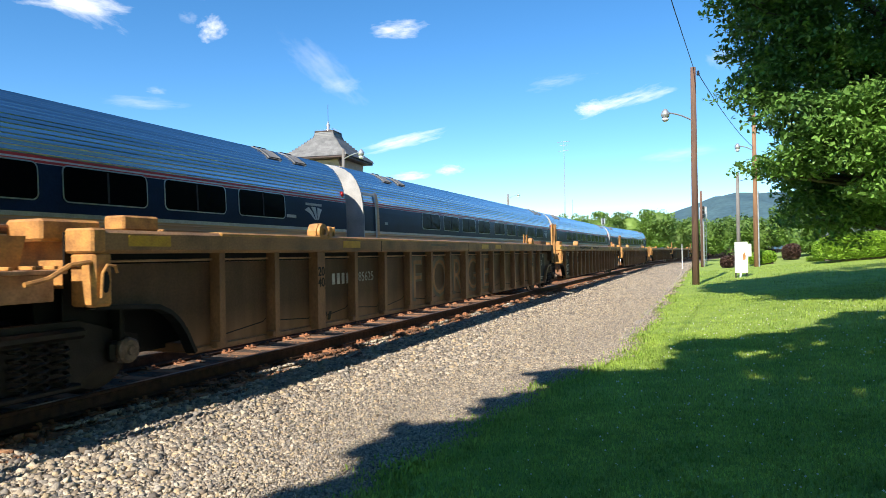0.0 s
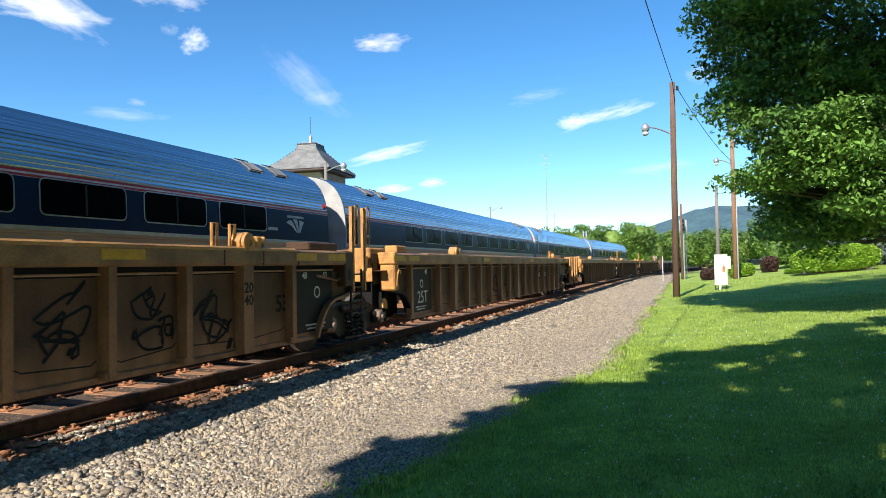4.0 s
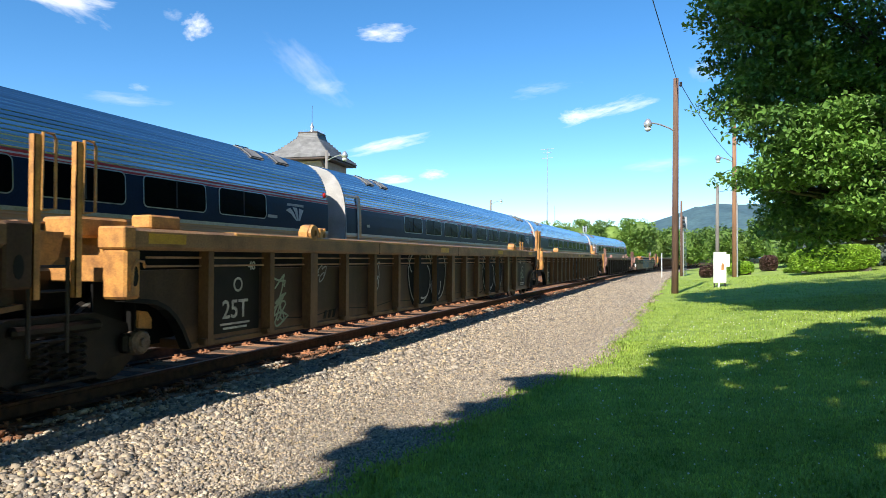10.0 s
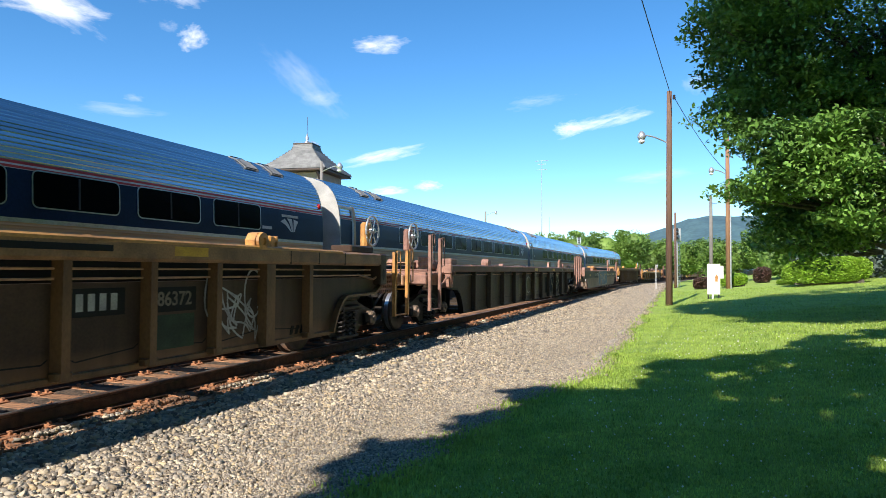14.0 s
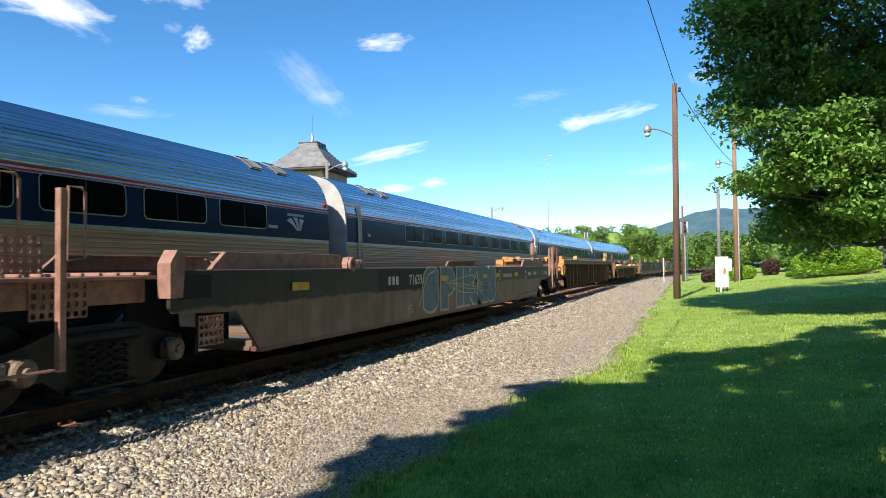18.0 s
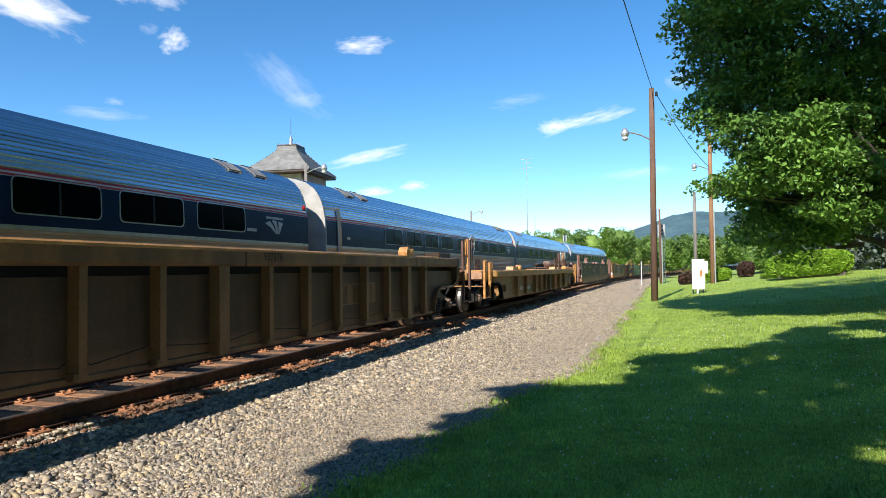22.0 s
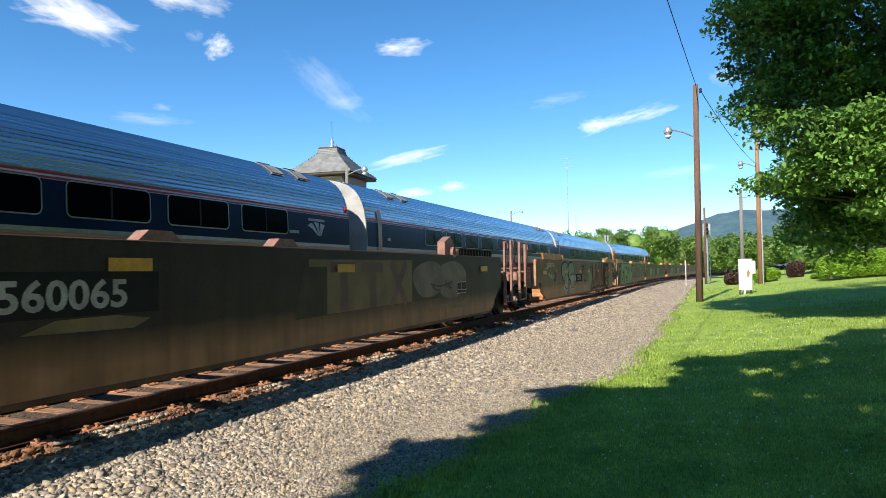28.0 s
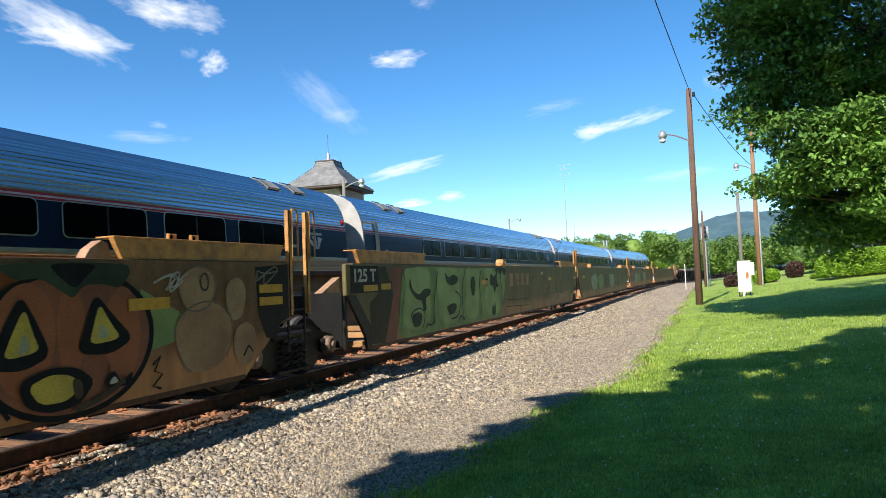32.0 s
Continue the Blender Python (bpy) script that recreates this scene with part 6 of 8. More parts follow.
def front_corner(parent, y, top, material, side_x=1.51, pipe=False):
    """The leading corners: a box post under the chord's end with a hand slot, pads on the chord, and a ledge towards the truck."""
    for sx in (-1, 1):
        def span(a, b):
            return sorted((sx * (side_x - a), sx * (side_x - b)))
        m = Mesh().box(*span(.30, .004), y - .03, y + .17, .90, top - .205, .025)
        m.box(*span(.34, -.006), y - .05, y + .10, top - .21, top + .012, .02)
        post = part("corner_post", m, material, parent, "box-section corner post under the chord")
        part("hand_slot", Mesh().prism([(y + .09 + .04 * math.cos(a), 1.12 + .10 * math.sin(a)) for a in [math.pi * k / 6 for k in range(12)]], "x", *span(-.001, .006)), DARKPAINT, post, "dark oval hand slot")
        part("slot_loop", Mesh().tube([(sx * (side_x + .01), y + .03, .98), (sx * (side_x + .03), y + .03, 1.20), (sx * (side_x + .03), y + .08, 1.27), (sx * (side_x + .03), y + .16, 1.26), (sx * (side_x + .01), y + .20, 1.20)], .014, 6), material, post, "bent bar loop")
        part("corner_pad", Mesh().box(*span(.85, .40), y - .22, y + .40, top - .10, top + .10, .025), material, parent, "raised pad beside the chord")
        part("corner_pad", Mesh().box(*span(.42, .16), y + .44, y + .88, top + .003, top + .15, .02), material, parent, "raised pad on the chord")
        part("end_plate", Mesh().box(*span(1.05, .31), y + .02, y + .06, 1.06, top - .09, .012), material, parent, "upright plate across the end")
        g = Mesh().prism([(y - .66, top - .06), (y - .40, top - .06), (y - .46, top - .30), (y - .56, top - .38), (y - .66, top - .36)], "x", *span(.50, .34))
        part("guide_horn", g, material, parent, "curved guide horn")
        if pipe:
            part("hand_pipe", Mesh().tube([(sx * (side_x - .04), y + .02, top - .28), (sx * (side_x - .05), y - .22, top - .31), (sx * (side_x - .06), y - .42, top - .42), (sx * (side_x - .07), y - .62, top - .46)], .022, 6), material, parent, "curved pipe beside the corner")
    part("top_plate", Mesh().box(-side_x + .80, side_x - .80, y - .5, y + 1.3, top + .03, top + .055, .004), TANPINK, parent, "cover plate over the well end")


def end_block(parent, L, top, material, side_x=1.51):
    """The corner where the chord ends over the trailing platform."""
    y = L
    for sx in (-1, 1):
        xa, xb = sorted((sx * (side_x - .5), sx * (side_x + .002)))
        m = Mesh().box(xa, xb, y - .22, y + .03, 1.04, top - .002, .02)
        c = part("corner_casting", m, material, parent, "corner box at the end platform")
        xc, xd = sorted((sx * (side_x + .001), sx * (side_x + .006)))
        part("hand_slot", Mesh().prism([(y - .10 + .045 * math.cos(a), 1.22 + .10 * math.sin(a)) for a in [math.pi * k / 6 for k in range(12)]], "x", xc, xd), DARKPAINT, c, "dark oval hand slot")
        a, b = y - .95, y - .1
        xa, xb = sorted((sx * (side_x - .6), sx * (side_x - .2)))
        part("corner_pad", Mesh().box(xa, xb, a, b, top + .003, top + .13, .02), material, parent, "raised pad on the chord")
    part("top_plate", Mesh().box(-side_x + .62, side_x - .62, y - 1.1, y + .2, top + .03, top + .05, .004), material, parent, "cover plate over the well end")


def tape(parent, y, z, length, height, x, material=None):
    part("reflector", Mesh().box(x, x + .004, y, y + length, z, z + height, .001), material or REFLECT, parent, "yellow reflective patch")


def decal(parent, me, y, z, x, label=""):
    return part(me.name, me, None, parent, label, at=pose(x, y, z))


def stroke(pts, w, x, closed=False):
    """A spray line of even width on the side plate; pts in y and z."""
    m = Mesh()
    if closed:
        pts = pts + [pts[0]]
    L, R = [], []
    n = len(pts)
    for i in range(n):
        a, b = Vector(pts[max(0, i - 1)]), Vector(pts[min(n - 1, i + 1)])
        if closed and i in (0, n - 1):
            a, b = Vector(pts[-2]), Vector(pts[1])
        d = (b - a).normalized() if (b - a).length else Vector((1, 0))
        q = Vector((-d.y, d.x)) * w / 2
        p = Vector(pts[i])
        L.append(p + q)
        R.append(p - q)
    verts = [(x, *p) for p in L] + [(x, *p) for p in R]
    return m.add(verts, [(i, i + 1, n + i + 1, n + i) for i in range(n - 1)])


def blob(cy, cz, ry, rz, x, wob=0.0, seed=0, n=28):
    rng = random.Random(seed)
    ph = [rng.uniform(0, 6.28) for _ in range(3)]
    pts = []
    for i in range(n):
        a = 2 * math.pi * i / n
        k = 1 + wob * (math.sin(3 * a + ph[0]) + .6 * math.sin(5 * a + ph[1]))
        pts.append((cy + ry * k * math.cos(a), cz + rz * k * math.sin(a)))
    return pts


def fill(pts, x):
    return Mesh().add([(x, *p) for p in pts], [tuple(range(len(pts)))])


def well_unit(front_end, rear_end, L, style):
    """A ribbed articulated well unit."""
    s = style
    u = thing("well_car", s["label"], "freight car", "cars of the passing freight train")
    top, bottom, chord = s["top"], s["bottom"], s["chord"]
    c0 = s.get("corner", 0.0)
    fa, ra = c0 + (s.get("front_arch", 1.1) if front_end else .92), (1.78 if rear_end else .95)
    r0 = s.get("rib0", 1.8)
    ribs = [r0 + s["step"] * k for k in range(40) if r0 + s["step"] * k < L - ra - .2]
    if not front_end:
        ribs = [s.get("rib_first", 1.2)] + ribs
    ribs = s.get("ribs", ribs)
    ribs = [y for y in ribs if y < s.get("rib_end", 99)]
    for sd in (1, -1):
        ribbed_side(u, L, sd, top, bottom, chord, ribs, s["skin"], s["rib"], fa, ra, slot=s.get("slot", .10), pipes=s.get("pipes", 1), chord_mat=s.get("chord_mat"), shade_strips=s.get("shade_strips", False), stout=s.get("stout"), cap_mat=s.get("cap"), corner=c0)
    # made-up black plates, so that the arch openings read as shaded
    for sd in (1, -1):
        part("arch_backing", Mesh().box(*sorted((sd * .98, sd * 1.01)), c0 + .06, fa + .25, bottom + .05, 1.16, .004), DARKPAINT, u, "added black plate that darkens the arch opening")
    well_floor(u, L, fa, ra, bottom, s["skin"], solid=s.get("solid", False))
    finish_unit(u, front_end, rear_end, L, s)
    return u, ribs


def finish_unit(u, front_end, rear_end, L, s):
    top = s["top"]
    if front_end:
        truck(u, s.get("front_truck", -.45))
        end_deck(u, L, True, s.get("out_front", 2.05), s["deck"], s["post"], s["post_top"], s.get("front_wheel", False))
    if rear_end:
        truck(u, L - .75)
        end_deck(u, L, False, s.get("out_rear", 1.3), s["deck"], s["post"], s["post_top"], s.get("rear_wheel", False))
    else:
        truck(u, L + s.get("shared_truck", .6))
        for dy in (-.62, -.22):
            grab_post(u, 1.46, L + dy + .68, .95, 2.3, ORANGE, .13)
        ladder(u, 1.47, L + .02, .48, 1.3, .36, BLACKSTEEL, 4)
        part("connector", Mesh().box(-.45, .45, L - .8, L + .9, .72, 1.15, .04), BLACKSTEEL, u, "articulation connector")
    if not front_end:
        part("connector", Mesh().box(-.5, .5, -.5, .9, .75, 1.2, .04), BLACKSTEEL, u, "articulation connector")
    if s.get("blocks", True):
        front_corner(u, s.get("corner", 0.0), top, s.get("pad", s["deck"]), pipe=front_end)
        end_block(u, L, top, s["skin"])
    for y in s.get("brackets", (3.2, L - 3.3)):
        for sx in (1, -1):
            lock_bracket(u, y, top - .12, s.get("pad", s["deck"]), 1.46 if sx > 0 else -1.36)


def top_pins(u, y, z, material):
    """A pair of small guide loops on the chord."""
    for d in (0, .32):
        part("guide_loop", Mesh().tube([(1.38, y + d, z), (1.38, y + d, z + .28), (1.38, y + d + .09, z + .28), (1.38, y + d + .09, z)], .018, 6), material, u, "small guide loop")


def smooth_unit(front_end, rear_end, L, s):
    """A well unit with plain outer side sheets."""
    u = thing("well_car", s["label"], "freight car", "cars of the passing freight train")
    top, bottom = s["top"], s["bottom"]
    fa, ra = s.get("fa", .7), s.get("ra", .9)
    for sd in (1, -1):
        x0, x1 = sorted((sd * 1.46, sd * 1.51))
        cut = s.get("cut", 0.85)
        pts = [(fa, bottom), (L - ra, bottom), (L - ra * s.get("cut_at", .25), cut), (L, cut + .05), (L, top), (0, top), *s.get("nose", [(0, .66), (.08, .60)])] if front_end else [(fa, bottom), (L - ra, bottom), (L - ra * .25, cut), (L, cut + .05), (L, top), (0, top), (0, 1.1), (.08, 1.02)]
        part("side_sheet", Mesh().prism(pts, "x", x0, x1), s["skin"], u, "smooth painted side sheet")
        xa, xb = sorted((sd * 1.34, sd * 1.50))
        part("top_chord", Mesh().box(xa, xb, .03, L - .03, top - .10, top + .012, .01), s["rib"], u, "top chord")
        xa, xb = sorted((sd * 1.36, sd * 1.515))
        part("bottom_sill", Mesh().box(xa, xb, fa, L - ra, bottom - .03, bottom + .03, .008), s["rib"], u, "bottom sill")
        if s.get("wing", True):
            for a, b in (s.get("wing_front", (.2, 3.6)), s.get("wing_rear", (L - 3.6, L - .2))):
                f = s.get("flare", -.25)
                w = Mesh().prism([(a, top + .013), (b, top + .013), (b + f, top + .21), (a - f, top + .21)], "x", *sorted((sd * s.get("wing_x", 1.30), sd * (s.get("wing_x", 1.30) + .06))))
                g = part("container_guide", w, s.get("pad", s["deck"]), u, "sloping container guide plate")
                part("lip", Mesh().box(*sorted((sd * (s.get("wing_x", 1.30) - .16), sd * (s.get("wing_x", 1.30) + .064))), a - f, b + f, top + .205, top + .222, .004), s.get("pad", s["deck"]), g, "bright bent lip")
    well_floor(u, L, fa, ra, bottom, s["skin"], solid=s.get("solid", False))
    s2 = dict(s)
    s2["blocks"] = False
    finish_unit(u, front_end, rear_end, L, s2)
    return u


STY = dict(label="grimy yellow ribbed container well car", top=1.585, bottom=.31, chord=.215, step=1.01, skin=PLATE, rib=RIBPAINT, chord_mat=CHORD, deck=TANPINK, post=ORANGE, post_top=1.68, pad=ORANGE, front_arch=1.26, front_truck=-.1, brackets=(3.9, 15.9))
STY_LOW = dict(label="oxide brown shallow ribbed well car", top=1.43, bottom=.24, chord=.17, step=1.5, skin=LOWPLATE, rib=LOWPLATE, chord_mat=LOWCHORD, cap=PINK, deck=PINK, post=PINK, post_top=2.05, out=1.75, blocks=True)
STY_YLOW = dict(label="shallow ochre ribbed well car", top=1.25, bottom=.31, chord=.21, step=1.58, rib0=1.35, skin=SIDE_Y, rib=SIDE_Y, chord_mat=OCHRE, solid=True, pad=ORANGE, deck=TANPINK, post=ORANGE, post_top=1.55, blocks=False, shade_strips=True, pipes=0, slot=.03)
STY_TALL = dict(label="smooth olive and tan sided container well car", top=1.62, bottom=.31, skin=SIDE_C, rib=YELLOW_DK, deck=ORANGE, post=ORANGE, post_top=2.1)
STY_FEC = dict(label="smooth taupe low sided container well car", top=1.28, bottom=.30, skin=SIDE_F, rib=BROWN, solid=True, deck=PINK, post=PINK, post_top=2.05, fa=1.53, nose=[(0, .90), (.06, .84), (1.08, .80)], ra=2.1, cut_at=.64, brackets=(4.0,), cut=.79, wing_front=(.8, 4.1))

UNITS = []


def put(unit, front):
    """Notes a unit with the place of its front end along the train."""
    unit["half"] = max(c.bound_box[6][1] for c in unit.children if c.name.startswith("top_chord")) / 2
    UNITS.append((unit, front))
    return unit


# ---- painting on the sides
XR, XSM = 1.377, 1.514


def txt(u, text, y, z, h, m, x=XR, bold=0.0, squeeze=1.0, label="painted lettering"):
    return decal(u, lettering(text, h, m, "lettering", bold, squeeze), y, z, x, label)


def bar(u, y, z, w, h, m=None, x=XR, label="painted lettering bar"):
    part("lettering_bar", Mesh().box(x, x + .003, y - w / 2, y + w / 2, z - h / 2, z + h / 2, .0005), m or WHITEPAINT, u, label)


def marks(u, y, z, w, h, n, m=None, x=XR):
    """A company mark drawn as plain upright strokes."""
    for i in range(n):
        c = y - w / 2 + w * (i + .5) / n
        s = Mesh().add([(x, c - w / n * .30, z - h / 2), (x, c + w / n * .30, z - h / 2), (x, c + w / n * .30, z + h / 2), (x, c - w / n * .30, z + h / 2)], [(0, 1, 2, 3)])
        part("company_mark", s, m or WHITEPAINT, u, "company mark as a plain block")


def spray(u, shapes, x=XR):
    """Layers of spray paint: (kind, points or size, colour); each lies a hair above the last."""
    for k, (kind, a, m) in enumerate(shapes):
        xx = x + .0015 * (k + 1)
        if kind == "fill":
            part("spray_fill", fill(a, xx), m, u, "sprayed paint patch")
        else:
            part("spray_line", stroke(a, kind, xx), m, u, "sprayed paint line")


def ring_pts(cy, cz, ry, rz, n=26, a0=0, a1=360, wob=0.0):
    return [(cy + ry * (1 + wob * math.sin(3 * a)) * math.cos(a), cz + rz * (1 + wob * math.sin(2 * a + 1)) * math.sin(a)) for a in [radians(a0 + (a1 - a0) * i / n) for i in range(n + 1)]]


def soft(shapes):
    """Rounds the corners of sprayed shapes."""
    out = []
    for kind, p, m in shapes:
        for _ in range(2):
            q = []
            pairs = list(zip(p, p[1:] + p[:1])) if kind == "fill" else list(zip(p, p[1:]))
            for a, b in pairs:
                q += [(.8 * a[0] + .2 * b[0], .8 * a[1] + .2 * b[1]), (.2 * a[0] + .8 * b[0], .2 * a[1] + .8 * b[1])]
            p = q
        out.append((kind, p, m))
    return out


def scribble(y, z, w, h, seed, n=9):
    rng = random.Random(seed)
    pts, out = [(y + w * rng.uniform(-.5, .5), z + h * rng.uniform(-.5, .5)) for _ in range(n)], []
    for a, b in zip(pts, pts[1:]):
        k = rng.uniform(-.12, .12)
        for i in range(6):
            f = i / 6
            out.append((a[0] + (b[0] - a[0]) * f + k * math.sin(f * math.pi), a[1] + (b[1] - a[1]) * f + k * math.sin(f * math.pi)))
    return out


def stencil_panel(u, y0, y1, words, z0=.42, z1=1.33):
    part("stencil_panel", Mesh().box(1.370, 1.374, y0, y1, z0, z1, .001), DARKPAINT, u, "black stencil panel")
    c = (y0 + y1) / 2
    for text, dy, z, h in words:
        txt(u, text, c + dy, z, h, WHITEPAINT, bold=.004)
    for z, w in ((.62, .0), (.52, .55), (.47, .45)):
        if w:
            bar(u, c, z, w, .025, WHITEPAINT)
    part("round_stencil", stroke(ring_pts(c + .05, .98, .075, .075, 14), .028, XR), WHITEPAINT, u, "round stencil")


def load_marks(u, y):
    txt(u, "20", y, 1.10, .125, DARKPAINT, 1.500, .004)
    txt(u, "40", y, .95, .125, DARKPAINT, 1.500, .004)


def chord_tapes(u, ys, top, x=1.513, z=None):
    for y in ys:
        tape(u, y, (z or top - .15), .52, .10, x)


def bubbles(u, y, z, s, seed, x=XR):
    """A rounded throw-up: dark fill, pale outline curls."""
    rng = random.Random(seed)
    shapes = []
    for dy, dz, ry, rz in ((-.45, .05, .55, .52), (.35, .1, .45, .5), (-.1, -.15, .6, .40)):
        p = ring_pts(y + dy * s, z + dz * s, ry * s, rz * s, 26, 0, 354, .06)
        shapes.append(("fill", p, GRAF_BLACK))
    for dy, dz, ry, rz, a0, a1 in ((-.45, .1, .5, .48, 20, 340), (.38, .1, .40, .46, -160, 150), (-.3, .0, .3, .3, -200, 60), (.3, -.1, .22, .2, 100, 380), (-.75, .35, .2, .2, 60, 250), (.05, .42, .25, .14, 0, 190)):
        shapes.append((.028 * s, ring_pts(y + dy * s, z + dz * s, ry * s, rz * s, 24, a0, a1, .05), GRAF_WHITE))
    spray(u, shapes, x)
    # the paint runs on over the ribs
    for k, r in enumerate([c for c in u.children if c.name.startswith(("rib", "wide_rib")) and abs(c.matrix_basis.translation.y - y) < .85 * s]):
        ry = r.matrix_basis.translation.y
        part("spray_fill", fill([(ry - .05, z - .36 * s), (ry + .05, z - .36 * s), (ry + .05, z + .42 * s), (ry - .05, z + .42 * s)], 1.5005 if r.name.startswith("wide") else 1.4925), GRAF_BLACK, u, "sprayed paint patch")


def side_fittings(u, L, top, front_open=False, front_at=0.0, pins=15.35):
    """Small things along a ribbed side: loops, slots, holes, lamp-like reflectors."""
    if pins:
        top_pins(u, pins, top, ORANGE)
    for y in (3.9, L - 2.9):
        m = Mesh()
        for k in range(3):
            m.prism([(y + .13 * k, .40), (y + .07 + .13 * k, .40), (y + .12 + .13 * k, .52), (y + .05 + .13 * k, .52)], "x", 1.374, 1.379)
        tagged(part("lifting_slot", m, DARKPAINT, u, "slanting dark slots"), kind="stuff")
    if front_open:
        return
    c = front_at
    part("flag_bracket", Mesh().prism([(c + .42, .58), (c + .60, .56), (c + .60, .66), (c + .54, .74), (c + .42, .76)], "x", 1.20, 1.23), ORANGE, u, "small orange bracket behind the arch")
    part("end_pipe", Mesh().tube([(1.40, L - .9, 1.22), (1.42, L - .35, 1.14), (1.42, L - .1, 1.2)], .02, 6), RIBPAINT, u, "bent brake pipe")


# ---- the consist, front to rear
u1, _ = well_unit(True, False, 18.8, dict(STY, corner=.16, shared_truck=1.0, stout=(3.82, 9.88, 15.94)))
put(u1, 4.1)
load_marks(u1, 3.82)
load_marks(u1, 15.94)
stencil_panel(u1, 17.1, 18.05, (("48", -.28, 1.2, .10), ("53", .28, 1.2, .10)), .34, 1.30)
marks(u1, 4.55, .98, .55, .16, 4)
txt(u1, "85625", 5.35, .98, .15, GRAF_WHITE)
for y, c in ((7.35, "F"), (8.5, "O"), (9.55, "R"), (10.55, "G"), (11.6, "E")):
    txt(u1, c, y, .82, .82, GRAF_FAINT, XR, .03)
    txt(u1, c, y + .02, .82, .76, PLATE, XR + .003, -.012)
bar(u1, 8.2, 1.50, .9, .03, GRAF_FAINT, 1.513)
txt(u1, "785856", 12.4, 1.49, .09, DARKPAINT, 1.513)
chord_tapes(u1, (.5, 4.4, 10.9, 12.0), 1.585)
side_fittings(u1, 18.8, 1.585, True)

u2, _ = well_unit(False, False, 18.5, dict(STY, corner=.52, shared_truck=.8, rib0=2.74, rib_first=1.42, stout=(3.75, 9.8, 15.87)))
put(u2, 23.95)
stencil_panel(u2, 1.55, 2.72, (("48", .32, 1.22, .10), ("125T", 0, .70, .25)))
load_marks(u2, 3.75)
for y in (3.3, 4.45):
    spray(u2, [(.02, [(y, 1.15), (y + .12, .95), (y + .26, .88), (y + .12, .80), (y, .55), (y - .1, .80), (y - .25, .88), (y - .1, .95), (y, 1.15)], GRAF_WHITE)])
for y, p in ((5.45, [(-.2, -.3), (-.17, .3), (0, 0), (.17, .3), (.2, -.3)]), (6.35, [(.2, .28), (-.15, .25), (-.12, 0), (.12, .03), (-.12, 0), (-.18, -.28), (.2, -.25)]), (7.4, [(-.22, .26), (.2, .27), (-.2, -.25), (.22, -.22), (-.2, -.25), (0, 0), (.15, .02), (-.15, -.02)])):
    spray(u2, [(.03, [(y + a, .88 + b) for a, b in p], GRAF_WHITE)])
spray(u2, [(.045, [(4.3 + .16 * i, 1.50 + (.035 if i % 2 else -.035)) for i in range(34)], GRAF_BLACK)], 1.512)
spray(u2, [(.05, ring_pts(8.5, 1.22, .38, .38, 16, 180, 360), GRAF_BLACK)])
spray(u2, [(.022, scribble(8.1, .52, .8, .22, 3), GRAF_WHITE), (.022, scribble(9.2, .6, .8, .25, 4), GRAF_WHITE)])
for y, sd in ((13.4, 5), (14.45, 6), (15.4, 7)):
    spray(u2, [(.03, scribble(y, .95, .55, .45, sd), GRAF_BLACK), (.03, scribble(y, .68, .5, .3, sd + 20), GRAF_BLACK)])
load_marks(u2, 15.87)
txt(u2, "53", 16.75, .86, .22, DARKPAINT, XR, .008)
stencil_panel(u2, 17.1, 18.1, (("48", -.28, 1.22, .09), ("53", .28, 1.22, .09)))
chord_tapes(u2, (.2, .95, 2.6, 7.3, 13.7, 16.9, 17.75), 1.585)
side_fittings(u2, 18.5, 1.585, front_at=.62)

u3, _ = well_unit(False, True, 19.5, dict(STY, corner=.36, rib0=2.78, rib_first=1.2))
put(u3, 43.75)
stencil_panel(u3, 1.3, 2.5, (("48", .3, 1.22, .10), ("25T", .1, .70, .25)))
spray(u3, [(.035, scribble(7.7, .8, .9, .6, 8), GRAF_BLACK), (.035, scribble(8.9, .8, .8, .6, 9), GRAF_BLACK), (.035, scribble(9.9, .75, .6, .5, 10), GRAF_BLACK)])
bar(u3, 14.2, .97, 2.2, .26, DARKPAINT, 1.372)
marks(u3, 13.45, .97, .5, .17, 3)
txt(u3, "785825", 14.5, .97, .17, WHITEPAINT, XR, .006)
txt(u3, "A", 15.1, .99, .10, REFLECT)
load_marks(u3, 15.91)
txt(u3, "53", 16.6, .82, .26, GRAF_BLACK, XR, .014)
stencil_panel(u3, 17.0, 17.95, (("45", -.2, 1.22, .09),))
spray(u3, [(.028, scribble(17.45, .8, .6, .5, 11), GRAF_WHITE), (.028, scribble(17.5, .7, .5, .5, 12), GRAF_PALE)], XR + .003)
chord_tapes(u3, (.3, 1.0, 6, 11.5, 17.0, 18.6), 1.585)
side_fittings(u3, 19.5, 1.585)

STY_B = dict(STY, slot=.20, pipes=2, skin=PLATE_DK, rib=YELLOW)
u4, _ = well_unit(True, False, 19.1, dict(STY_B, corner=.16))
put(u4, 66.95)
load_marks(u4, 3.82)
marks(u4, 4.6, .98, .55, .16, 4, GRAF_WHITE)
txt(u4, "88872", 5.5, .98, .15, GRAF_GHOST)
spray(u4, [("fill", ring_pts(3.05, .7, .3, .2, 16, 0, 350, .1), GRAF_DKGREEN)], 1.371)
txt(u4, "UG", 13.25, 1.05, .2, GRAF_PALE, XR, .01)
spray(u4, [("fill", ring_pts(14.5, .85, .33, .34, 16, 0, 350, .15), GRAF_DKGREEN)])
txt(u4, "51", 17.3, .95, .1, WHITEPAINT)
chord_tapes(u4, (.5, 11.6), 1.585)
side_fittings(u4, 19.1, 1.585, True)

